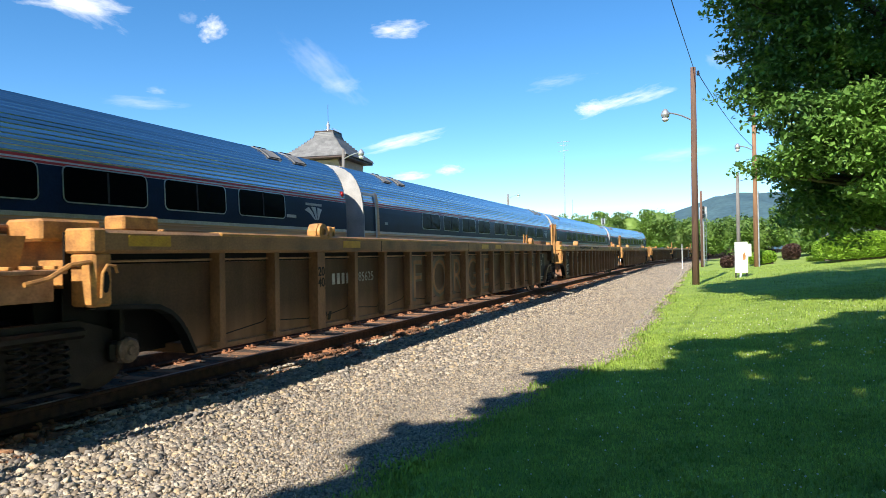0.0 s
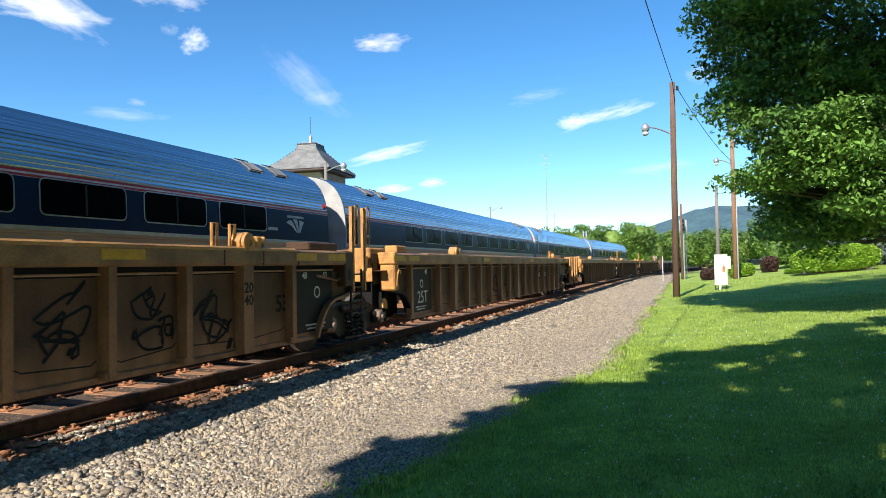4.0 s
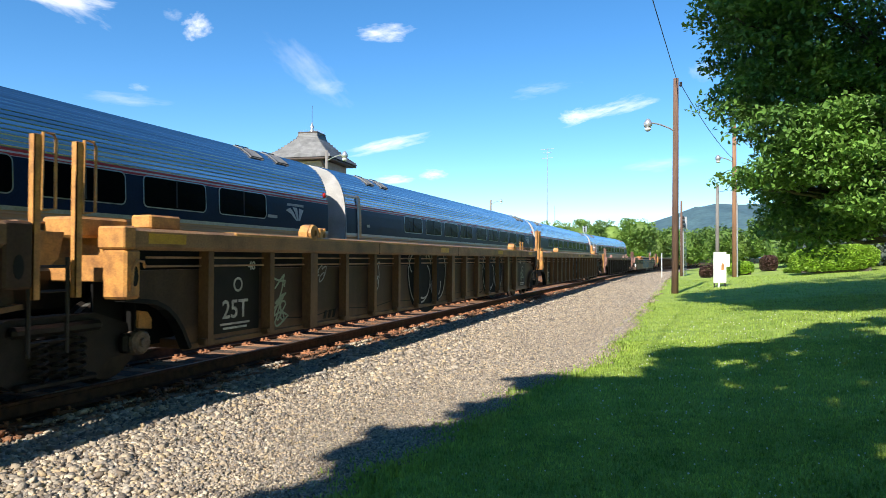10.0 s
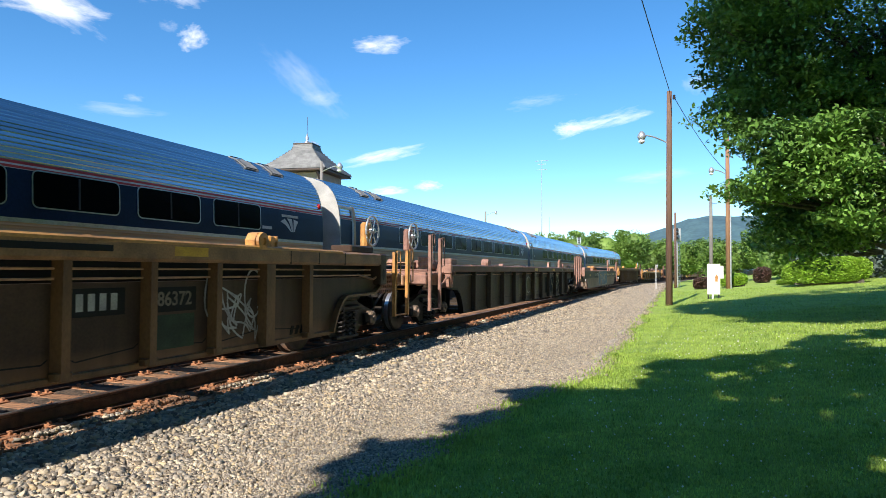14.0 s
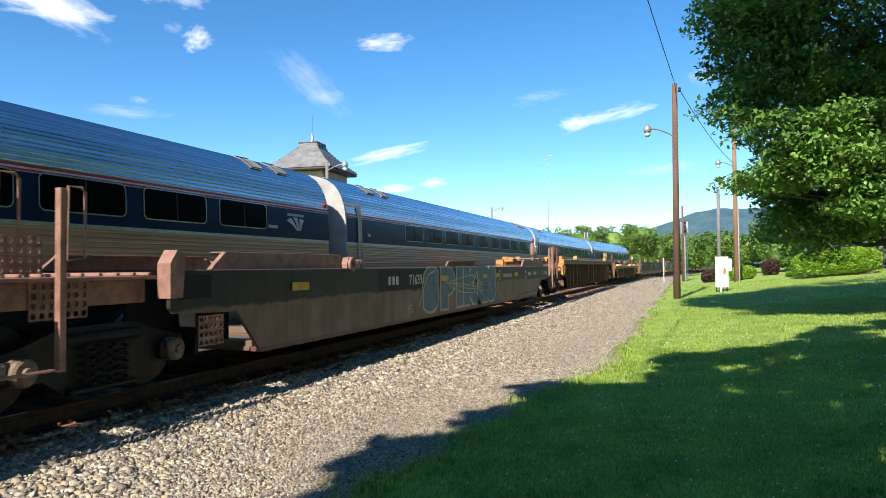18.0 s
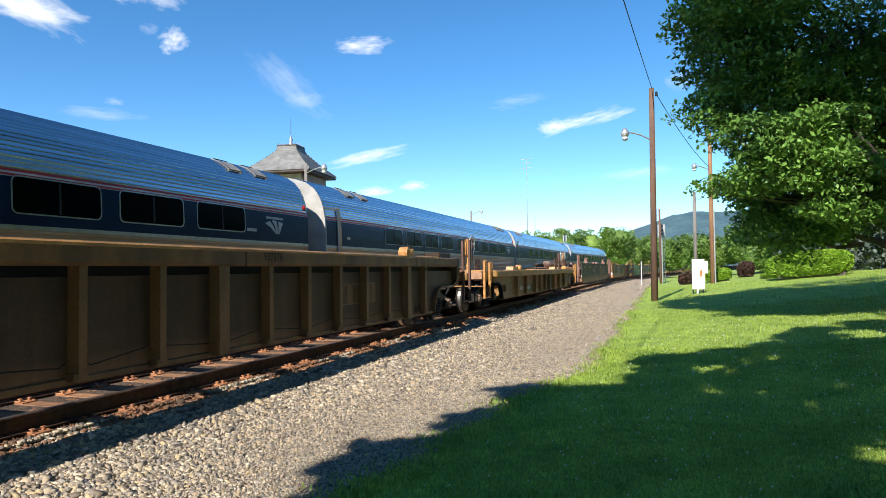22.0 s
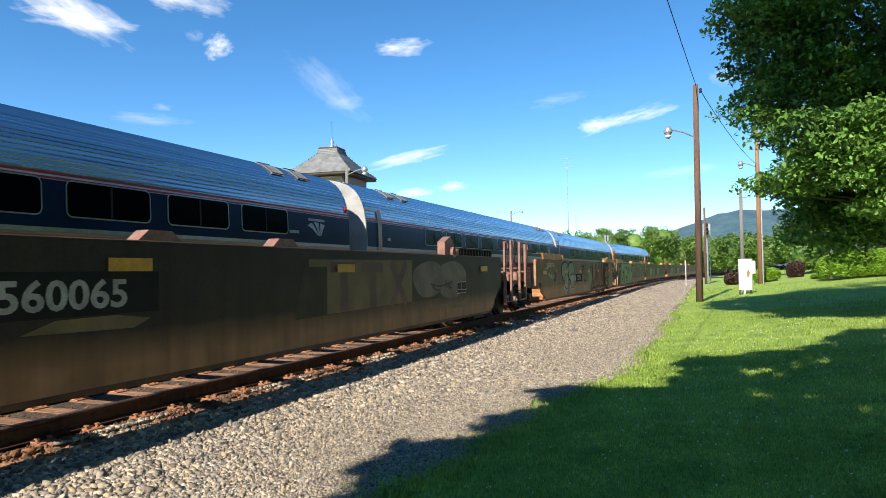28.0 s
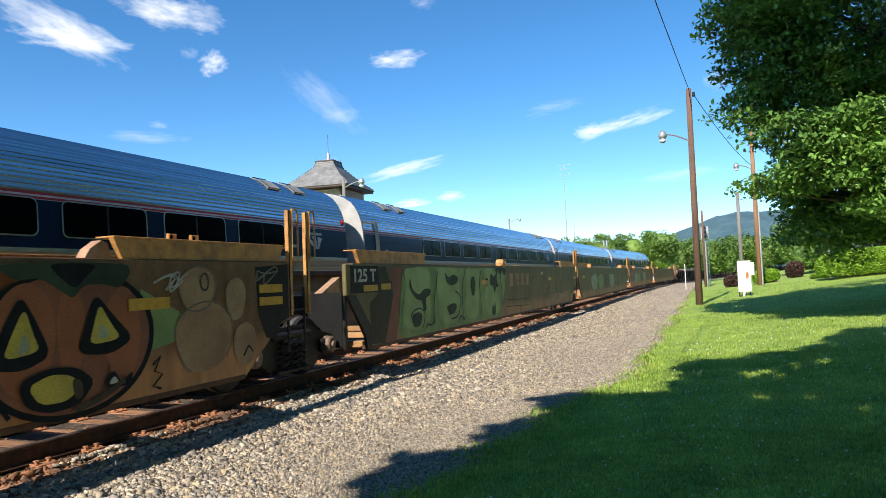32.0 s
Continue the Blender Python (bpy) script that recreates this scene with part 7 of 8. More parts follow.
u5, _ = well_unit(False, False, 18.5, dict(STY_B, corner=.05, brackets=(3.44, 15.2), rib0=2.42, rib_first=1.25, rib_end=16.2))
put(u5, 87.0)
stencil_panel(u5, 1.35, 2.3, (("48", .32, 1.2, .10), ("25T", 0, .68, .22)))
spray(u5, [(.028, scribble(2.75, .75, .45, .8, 13, 12), GRAF_PALE), (.028, scribble(2.8, .6, .4, .5, 14), GRAF_PALE)])
spray(u5, [(.02, scribble(3.7, 1.1, .4, .2, 15), GRAF_WHITE), (.022, scribble(5.7, .9, .3, .55, 16, 12), GRAF_WHITE)])
bubbles(u5, 8.3, .84, 1.22, 17)
spray(u5, [(.03, ring_pts(12.0, .8, .4, .38), GRAF_BLACK)])
bubbles(u5, 13.3, .84, 1.15, 18)
txt(u5, "53", 15.85, .86, .25, GRAF_BLACK, XR, .014)
stencil_panel(u5, 16.3, 17.3, (("48", -.28, 1.2, .09), ("53", .28, 1.2, .09)))
spray(u5, [(.03, scribble(16.8, .75, .7, .6, 19, 14), GRAF_PALE)], XR + .003)
chord_tapes(u5, (.3, 8.6, 13.3, 17.2), 1.585)
side_fittings(u5, 18.5, 1.585, front_at=.05, pins=16.5)

u6, _ = well_unit(False, True, 18.9, dict(STY_B, corner=.12, brackets=(3.3, 15.2), rear_wheel=True, rib0=2.24, rib_first=1.1))
put(u6, 106.45)
stencil_panel(u6, 1.2, 2.2, (("125T", 0, .68, .22),))
spray(u6, [(.03, scribble(2.7, .75, .5, .8, 21, 14), GRAF_WHITE), (.026, scribble(4.65, .88, .62, .62, 22, 16), GRAF_WHITE), (.026, scribble(4.7, .6, .4, .2, 23), GRAF_WHITE)])
bubbles(u6, 9.15, .84, 1.16, 24)
spray(u6, [(.026, scribble(14.6, .85, .7, .8, 25, 14), GRAF_WHITE), (.026, scribble(14.9, .75, .6, .7, 27, 12), GRAF_WHITE), (.03, ring_pts(15.15, 1.0, .18, .3, 16, 60, 330), GRAF_WHITE)])
bar(u6, 12.76, .99, .66, .26, DARKPAINT, 1.372)
marks(u6, 12.76, .99, .52, .16, 4, GRAF_WHITE)
bar(u6, 13.72, .98, .76, .26, DARKPAINT, 1.372)
txt(u6, "786372", 13.72, .98, .15, GRAF_FAINT, XR, .004)
spray(u6, [("fill", [(13.34, .46), (14.08, .46), (14.08, .82), (13.34, .82)], GRAF_DKGREEN)], 1.3705)
bar(u6, 12.0, 1.49, 1.6, .06, DARKPAINT, 1.513)
chord_tapes(u6, (8.9, 9.9, 13.6), 1.585)
side_fittings(u6, 18.9, 1.585, pins=None)

u7, _ = well_unit(True, True, 19.15, dict(STY_LOW, front_wheel=True, rib0=2.05, out_front=1.5))
put(u7, 129.0)
spray(u7, [("fill", [(7.45, .42), (11.35, .42), (11.35, 1.05), (7.45, 1.05)], OLIVE), ("fill", [(12.05, .42), (15.75, .42), (15.75, 1.05), (12.05, 1.05)], GRAF_BLACK)], 1.369)
spray(u7, [(.05, [(12.72, .34), (12.80, .95), (12.72, 1.10), (13.25, 1.14), (13.52, .72), (13.64, 1.14), (14.0, 1.10), (13.88, .74), (13.73, .70), (13.69, .34)], GRAF_CREAM),
           (.05, [(14.26, 1.06), (14.50, 1.04), (14.8, 1.12), (15.0, 1.10), (15.32, .80), (15.64, .34), (15.30, .40), (15.05, .60), (14.98, .80), (14.78, .56), (14.55, .36), (14.30, .32)], GRAF_CREAM),
           ("fill", [(14.42, .70), (15.06, 1.0), (14.62, .74), (14.95, .62)], GRAF_PALE), (.04, ring_pts(8.95, .8, .35, .28, 18, 40, 300), GRAF_WHITE)])
part("guide_casting", Mesh().prism([(15.15, 1.40), (15.72, 1.40), (15.72, 1.72), (15.62, 1.80), (15.32, 1.80), (15.15, 1.70)], "x", 1.36, 1.44), PINK, u7, "upright guide casting on the chord")
part("guide_casting", Mesh().prism([(12.55, 1.40), (13.1, 1.40), (13.1, 1.58), (12.95, 1.66), (12.65, 1.64)], "x", 1.36, 1.44), PINK, u7, "low guide casting on the chord")
part("release_bar", Mesh().tube([(1.40, 15.72, 1.56), (1.40, 17.0, 1.55), (1.40, 18.7, 1.53)], .02, 6), PINK, u7, "long release bar")
txt(u7, "40", 15.55, 1.345, .1, WHITEPAINT, 1.513)
txt(u7, "48", 16.85, 1.345, .1, WHITEPAINT, 1.513)
txt(u7, "53", 17.65, 1.345, .1, WHITEPAINT, 1.513)
chord_tapes(u7, (9.45, 13.05), 1.43, z=1.29)

u8 = smooth_unit(True, True, 19.7, dict(STY_FEC, rear_wheel=True))
put(u8, 151.9)
part("grating", grating(5, 4, .085), None, u8, "perforated safety tread", at=pose(1.40, .55, .44))
part("marker_panel", Mesh().box(1.512, 1.52, .12, .62, .98, 1.24, .004), DARKPAINT, u8, "small black panel")
part("guide_casting", Mesh().prism([(-.02, 1.0), (.16, 1.0), (.20, 1.44), (.08, 1.50), (-.02, 1.36)], "x", 1.36, 1.53), PINK, u8, "upright guide casting at the corner")
part("stencil_panel", Mesh().box(1.511, 1.5135, 4.9, 7.35, .88, 1.26, .001), DARKPAINT, u8, "black stencil panel")
marks(u8, 5.5, 1.06, .5, .15, 3, WHITEPAINT, XSM)
txt(u8, "71639", 6.55, 1.05, .19, WHITEPAINT, XSM, .006)
txt(u8, "FS.", 6.3, .50, .17, GRAF_WHITE, XSM)
letters = [(7.35, "S"), (8.35, "P"), (9.2, "I"), (10.0, "K"), (11.0, "E"), (11.85, "S")]
for y, c in letters:
    decal(u8, lettering(c, .74, GRAF_CREAM, "spray_letter", .135, 1.42), y, .79, XSM + .003, "cream outline of a spray letter")
    decal(u8, lettering(c, .74, GRAF_TEAL, "spray_letter", .092, 1.42), y + .01, .80, XSM + .006, "teal spray letter")
spray(u8, [(.03, [(6.7, .55), (7.0, .95), (7.2, 1.15), (7.6, 1.22)], GRAF_CREAM), (.03, [(12.2, 1.1), (12.4, .9), (12.6, .78), (12.5, .62), (12.75, .55), (12.8, .42)], GRAF_CREAM), (.02, scribble(9.5, .9, 3.2, .5, 26, 12), GRAF_CREAM)], XSM + .006)
for y in (2.2, 7.9, 11.0, 12.25, 14.35, 17.0):
    tape(u8, y, 1.0, .42, .11, XSM + .02)
part("emblem", stroke(ring_pts(12.75, 1.05, .13, .13, 18), .03, XSM), WHITEPAINT, u8, "round white emblem")
marks(u8, 13.6, 1.04, 1.1, .10, 9, WHITEPAINT, XSM)
txt(u8, "40", 15.95, 1.12, .13, WHITEPAINT, XSM, .004)
txt(u8, "20", 15.95, .95, .13, WHITEPAINT, XSM, .004)
for c, y in (("45", 17.2), ("40", 17.75), ("53", 18.7)):
    txt(u8, c, y, 1.07, .12, WHITEPAINT, XSM, .003)
bar(u8, 16.5, 1.05, .5, .10, ENDGREY, XSM)
bar(u8, 19.2, 1.06, .4, .12, ENDGREY, XSM)
txt(u8, "53", 14.9, .62, .30, GRAF_FAINT, XSM, .01)
spray(u8, [(.02, [(14.6, .32), (15.1, .42), (17.4, .46), (18.3, .80), (19.2, .82)], DARKPAINT)], XSM)

u9, _ = well_unit(True, True, 19.4, dict(STY, corner=.2, front_arch=1.0, post=BROWN, deck=OCHRE, chord_mat=YELLOW, rib=YELLOW, post_top=2.1, skin=PLATE_DK, pipes=0))
put(u9, 174.95)
marks(u9, 4.55, .95, .6, .19, 4, GRAF_WHITE)
txt(u9, "53376", 5.5, .93, .17, GRAF_WHITE)
bar(u9, 13.7, .90, 1.6, .36, YELLOW, 1.372)
marks(u9, 13.7, .90, 1.5, .30, 3, YELLOW_DK, XR)
txt(u9, "937376", 10.9, 1.49, .11, DARKPAINT, 1.513)
side_fittings(u9, 19.4, 1.585, True, pins=None)

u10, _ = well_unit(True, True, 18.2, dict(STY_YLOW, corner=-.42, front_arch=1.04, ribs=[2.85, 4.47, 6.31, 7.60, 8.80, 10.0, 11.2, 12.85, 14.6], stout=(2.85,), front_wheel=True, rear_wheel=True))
put(u10, 198.85)
marks(u10, 3.95, .58, .62, .16, 4)
bar(u10, 5.33, .55, 1.25, .24, DARKPAINT, 1.372)
txt(u10, "466925", 5.33, .55, .17, WHITEPAINT, XR, .006)
part("side_box", Mesh().box(1.38, 1.47, .92, 1.20, .55, .77, .02), YELLOW, u10, "small square side box")
for y in (2.1, 11.4):
    part("guide_pad", Mesh().prism([(y, 1.262), (y + .85, 1.262), (y + .80, 1.38), (y + .05, 1.38)], "x", 1.2, 1.46), ORANGE, u10, "orange guide pad on the chord")
for p in ([(1.35, .44), (1.35, .98)], [(2.05, .44), (2.05, .98)], [(2.3, .44), (2.3, .80), (2.62, .80), (2.62, .44)]):
    part("panel_seam", stroke(p, .016, 1.3725), DARKPAINT, u10, "dark seam between panels")
bar(u10, 3.3, .80, .5, .22, YELLOW_DK)
txt(u10, "53", 8.2, .66, .25, DARKPAINT, XR, .006)
spray(u10, [("fill", [(11.5, .40), (12.9, .44), (12.6, .70), (12.9, .95), (11.5, .92)], GRAF_ORANGE)], 1.3695)
txt(u10, "5", 6.75, .72, .2, YELLOW_DK)
spray(u10, [("fill", [(8.9, .36), (9.93, .36), (9.93, .98), (8.9, .98)], GRAF_DKGREEN), ("fill", [(10.08, .36), (11.13, .36), (11.13, .98), (10.08, .98)], GRAF_DKGREEN)
            ], 1.370)
for y in (15.0, 16.2):
    part("side_box", Mesh().box(1.38, 1.46, y, y + .9, .45, .85, .01), YELLOW, u10, "shallow side box")
part("side_pipe", Mesh().tube([(1.46, 14.4, .5), (1.46, 14.4, .72), (1.46, 14.9, .72)], .015, 6), DARKPAINT, u10, "thin bent pipe")
m = Mesh()
for k in range(9):
    m.box(.5, 1.3, 15.6 + .27 * k, 15.78 + .27 * k, 1.27, 1.36, .02)
tagged(part("floor_rollers", m, ORANGE, u10, "row of orange rollers on the end"), kind="stuff")
brake_wheel(u10, 1.2, 15.4, 1.95, BROWN)
for y in (13.6, 14.3, 16.4, 17.2):
    part("stack_frame", Mesh().tube([(1.1, y, 1.25), (1.1, y, 1.75), (1.1, y + .4, 1.8), (1.1, y + .6, 1.55), (.6, y + .6, 1.5)], .03, 6), BROWN, u10, "bent brown pipework")
part("air_tank", Mesh().lathe([(14.4, .05), (14.45, .2), (15.9, .2), (15.95, .05)], (.6, 0, 1.5), "y", 14), BROWN, u10, "brake air reservoir")

u11 = smooth_unit(True, True, 20.1, dict(STY_TALL, wing=False, post=PINK, deck=PINK, skin=SIDE_A))
put(u11, 221.3)
for y, z in ((1.2, 1.30), (4.55, 1.30), (8.1, 1.34), (12.0, 1.30), (18.4, 1.28)):
    tape(u11, y, z, .5, .12, XSM + .02)
part("stencil_panel", Mesh().box(1.511, 1.5135, 5.2, 8.7, .96, 1.34, .001), DARKPAINT, u11, "black painted field")
marks(u11, 6.2, 1.14, 1.1, .25, 4, GRAF_FAINT, XSM)
txt(u11, "560065", 7.72, 1.13, .25, GRAF_WHITE, XSM, .008, 1.2)
spray(u11, [("fill", [(7.3, .84), (8.4, .82), (8.6, .90), (8.2, .95), (7.6, .94)], GRAF_OCHRE)], XSM)
spray(u11, [("fill", [(11.0, .70), (15.0, .76), (17.6, .80), (18.2, 1.1), (17.4, 1.50), (11.2, 1.50)], GRAF_DKOLIVE)], XSM - .001)
spray(u11, [("fill", [(11.3, 1.38), (11.75, 1.38), (11.75, .72), (14.6, .76), (14.6, 1.50), (11.3, 1.48)], GRAF_OCHRE)], XSM)
for y in (12.2, 13.1):
    part("company_mark", Mesh().add([(XSM + .004, y + p, z) for p, z in ((-.36, 1.30), (.36, 1.30), (.36, 1.45), (-.36, 1.45), (-.10, .74), (.12, .74), (.12, 1.31), (-.10, 1.31))], [(0, 1, 2, 3), (4, 5, 6, 7)]), BROWN, u11, "maroon block mark")
part("company_mark", stroke([(13.75, .74), (14.35, 1.45)], .16, XSM + .004), BROWN, u11, "maroon block mark")
part("company_mark", stroke([(13.75, 1.45), (14.35, .74)], .16, XSM + .006), BROWN, u11, "maroon block mark")
spray(u11, [("fill", ring_pts(15.4, 1.15, .75, .36, 24, 0, 350, .06), GRAF_FAINT), ("fill", ring_pts(16.6, 1.12, .85, .40, 24, 0, 350, .05), GRAF_FAINT), (.05, scribble(16.3, .62, 2.6, .3, 51, 9), GRAF_OCHRE), (.03, scribble(15.9, 1.12, 1.4, .4, 52, 7), GRAF_DKOLIVE)], XSM)
part("stencil_panel", Mesh().box(XSM + .01, XSM + .013, 16.85, 17.4, .83, 1.06, .001), DARKPAINT, u11, "small black stencil panel")
for p in ([(16.85, .83), (17.4, .83), (17.4, 1.06), (16.85, 1.06), (16.85, .83)], [(17.12, .9), (17.12, 1.06)], [(16.85, .9), (17.4, .9)]):
    part("stencil_line", stroke(p, .014, XSM + .016), WHITEPAINT, u11, "white stencil line")
for y in (3.4, 16.4):
    part("guide_casting", Mesh().prism([(y, 1.62), (y + .55, 1.62), (y + .55, 1.85), (y + .32, 2.02), (y, 1.90)], "x", 1.28, 1.44), PINK, u11, "angular pink guide casting")
for y in (8.5, 10.6):
    part("guide_casting", Mesh().prism([(y, 1.62), (y + .6, 1.62), (y + .45, 1.74), (y + .15, 1.74)], "x", 1.28, 1.44), PINK, u11, "low pink guide casting")
m = Mesh()
for k in range(14):
    m.box(1.0, 1.4, 17.0 + .2 * k, 17.1 + .2 * k, 1.63, 1.78, .02)
m.box(.98, 1.42, 16.95, 19.8, 1.78, 1.80, .004)
tagged(part("crossover_board", m, BLACKSTEEL, u11, "dark slatted running board"), kind="stuff")

u12 = smooth_unit(True, False, 17.9, dict(STY_TALL, post=PINK, deck=PINK, pad=ORANGE, skin=SIDE_B, fa=1.34, nose=[(0, .92), (.05, .88), (.52, .88), (.56, .62)], wing_front=(1.1, 3.75), wing_rear=(15.33, 17.74), flare=.10, wing_x=1.42, brackets=(4.0,)))
put(u12, 245.2)
part("front_panel", Mesh().box(1.44, 1.50, -.17, .52, .90, 1.60, .015), SIDE_B, u12, "dusty panel ahead of the side sheet")
part("brace", Mesh().box(1.47, 1.535, -.20, -.13, .80, 1.62, .01), TANPINK, u12, "upright brace")
tape(u12, .0, 1.20, .38, .20, 1.503)
part("grating", grating(7, 4, .085), None, u12, "perforated safety tread", at=pose(1.40, -.95, 1.05))
spray(u12, [(.03, scribble(1.9, 1.42, 1.6, .22, 31, 12), GRAF_CREAM), (.03, scribble(2.2, 1.15, 1.4, .2, 32, 10), GRAF_CREAM)], XSM)
txt(u12, "53", 2.62, 1.02, .30, DARKPAINT, XSM, .016)
for y, seed in ((4.25, 33), (5.45, 34)):
    rng2 = random.Random(seed)
    spray(u12, [("fill", ring_pts(y, 1.22, .62, .40, 24, 0, 350, .08), GRAF_BLACK), ("fill", ring_pts(y + .04, 1.22, .55, .35, 24, 0, 350, .08), GRAF_PALE), ("fill", ring_pts(y + .28, .85, .34, .26, 20, 0, 350, .05), GRAF_PALE), ("fill", ring_pts(y + .12, .58, .42, .20, 20, 0, 350, .12), GRAF_CREAM),
                (.035, ring_pts(y + .28, .85, .36, .28, 22, 60, 300), GRAF_BLACK), (.025, ring_pts(y + .35, 1.3, .08, .12, 14), GRAF_BLACK)], XSM)
    dots = Mesh()
    for _ in range(60):
        a, b = rng2.uniform(-.42, .15), rng2.uniform(-.28, .28)
        dots.add([(XSM + .02, y + a + .018 * math.cos(k), 1.22 + b + .018 * math.sin(k)) for k in (0, 1.26, 2.5, 3.77, 5)], [(0, 1, 2, 3, 4)])
    for _ in range(26):
        a, b = rng2.uniform(-.25, .4), rng2.uniform(-.14, .14)
        dots.add([(XSM + .02, y + a + .016 * math.cos(k), .57 + b + .016 * math.sin(k)) for k in (0, 1.26, 2.5, 3.77, 5)], [(0, 1, 2, 3, 4)])
    tagged(part("spray_dots", dots, GRAF_BLACK, u12, "black sprayed dots"), kind="stuff")
marks(u12, 5.75, .95, 1.1, .2, 4, WHITEPAINT, XSM + .03)
bar(u12, 7.1, .95, 1.5, .30, GRAF_BLACK, XSM + .001)
txt(u12, "724941", 7.15, .95, .20, GRAF_WHITE, XSM + .006, .004)
txt(u12, "A", 8.55, .93, .28, GRAF_BLACK, XSM, .04)
txt(u12, "A", 8.55, .93, .26, GRAF_WHITE, XSM + .003, .008)
spray(u12, [(.05, [(7.72, 1.50), (7.70, 1.1), (7.74, .72), (7.69, .42)], GRAF_FAINT), (.04, [(9.02, 1.5), (9.0, 1.2), (9.03, .9)], GRAF_FAINT), (.026, scribble(8.05, 1.40, .85, .16, 35, 12), GRAF_BLACK), (.026, scribble(8.1, 1.20, .8, .14, 45, 10), GRAF_BLACK), (.03, scribble(10.0, 1.2, .5, .5, 36, 10), GRAF_BLACK)], XSM)
mural = [("fill", [(9.35, .40), (9.9, .36), (10.5, .9), (10.3, 1.42), (9.9, 1.50), (9.5, 1.1)], GRAF_GREEN),
         ("fill", [(9.85, .34), (10.6, .42), (11.2, .36), (12.0, .44), (12.9, .36), (13.8, .44), (14.4, .60), (14.5, 1.50), (13.6, 1.56), (12.7, 1.50), (11.9, 1.56), (11.1, 1.48), (10.45, 1.56), (10.2, 1.25), (10.3, .85)], GRAF_ORANGE)]
DROP = [(0, 1), (.28, .45), (.48, 0), (.50, -.35), (.34, -.72), (0, -.86), (-.34, -.72), (-.50, -.35), (-.46, 0), (-.22, .5)]
# pale drips along the top, uneven
for k, (y, w, d) in enumerate(((10.95, .17, .36), (11.55, .10, .22), (12.15, .15, .30), (13.35, .19, .40))):
    mural.append(("fill", [(y - w, 1.55), (y + w, 1.54), (y + w * .8, 1.55 - d * .35), (y + w * .35, 1.55 - d * .45), (y + w * .25, 1.55 - d), (y + w * .08, 1.55 - d), (y - w * .1, 1.55 - d * .5), (y - w * .6, 1.55 - d * .62), (y - w * .75, 1.55 - d * .3)], GRAF_GREEN))
# dark edges sweeping down between the letters
for y, lean, w in ((10.42, .22, .10), (11.28, -.20, .12), (12.28, .24, .10), (13.12, -.22, .13), (13.98, .16, .09)):
    a = [(y + lean * (f * f * 1.2 - .2) + .03 * math.sin(7 * f), 1.54 - 1.05 * f) for f in [q / 9 for q in range(10)]]
    side = [(p + w * (1 - q / 9) ** .7 + .015, z) for q, (p, z) in enumerate(a)]
    mural.append(("fill", a + side[::-1], GRAF_DKBLUE if w > .1 else GRAF_BLACK))
# letter counters
for k, (y, z, ry, rz, tip) in enumerate(((10.85, .74, .26, .20, .10), (11.74, .98, .30, .36, .02), (12.70, .98, .24, .30, -.04), (13.55, .88, .20, .34, .05))):
    mural += [("fill", [(y + ry * p + tip * q, z + rz * q) for p, q in DROP], GRAF_DKBLUE), ("fill", [(y + ry * .55 * p, z - rz * .25 + rz * .5 * q) for p, q in DROP], GRAF_ORANGE if k % 2 else GRAF_TEAL), ("fill", [(y - .02 + ry * .2 * p, z + rz * .35 + rz * .2 * q) for p, q in DROP], GRAF_PALE)]
mural += [(.05, [(9.85, .34), (10.3, .80), (10.42, 1.2), (10.30, 1.5)], GRAF_BLACK), (.06, [(9.9, .32), (10.35, .44), (10.8, .43), (11.1, .52), (11.35, .40), (11.6, .52), (11.9, .42), (12.2, .55), (12.6, .42), (13.0, .52), (13.4, .42), (13.8, .50)], GRAF_BLACK),
          (.02, [(12.9, .50), (12.95, .8), (13.05, .5), (13.15, .82), (13.3, .46)], GRAF_WHITE), (.03, [(11.0, .45), (11.1, .75), (11.05, .52)], GRAF_PALE)]
spray(u12, mural, XSM)
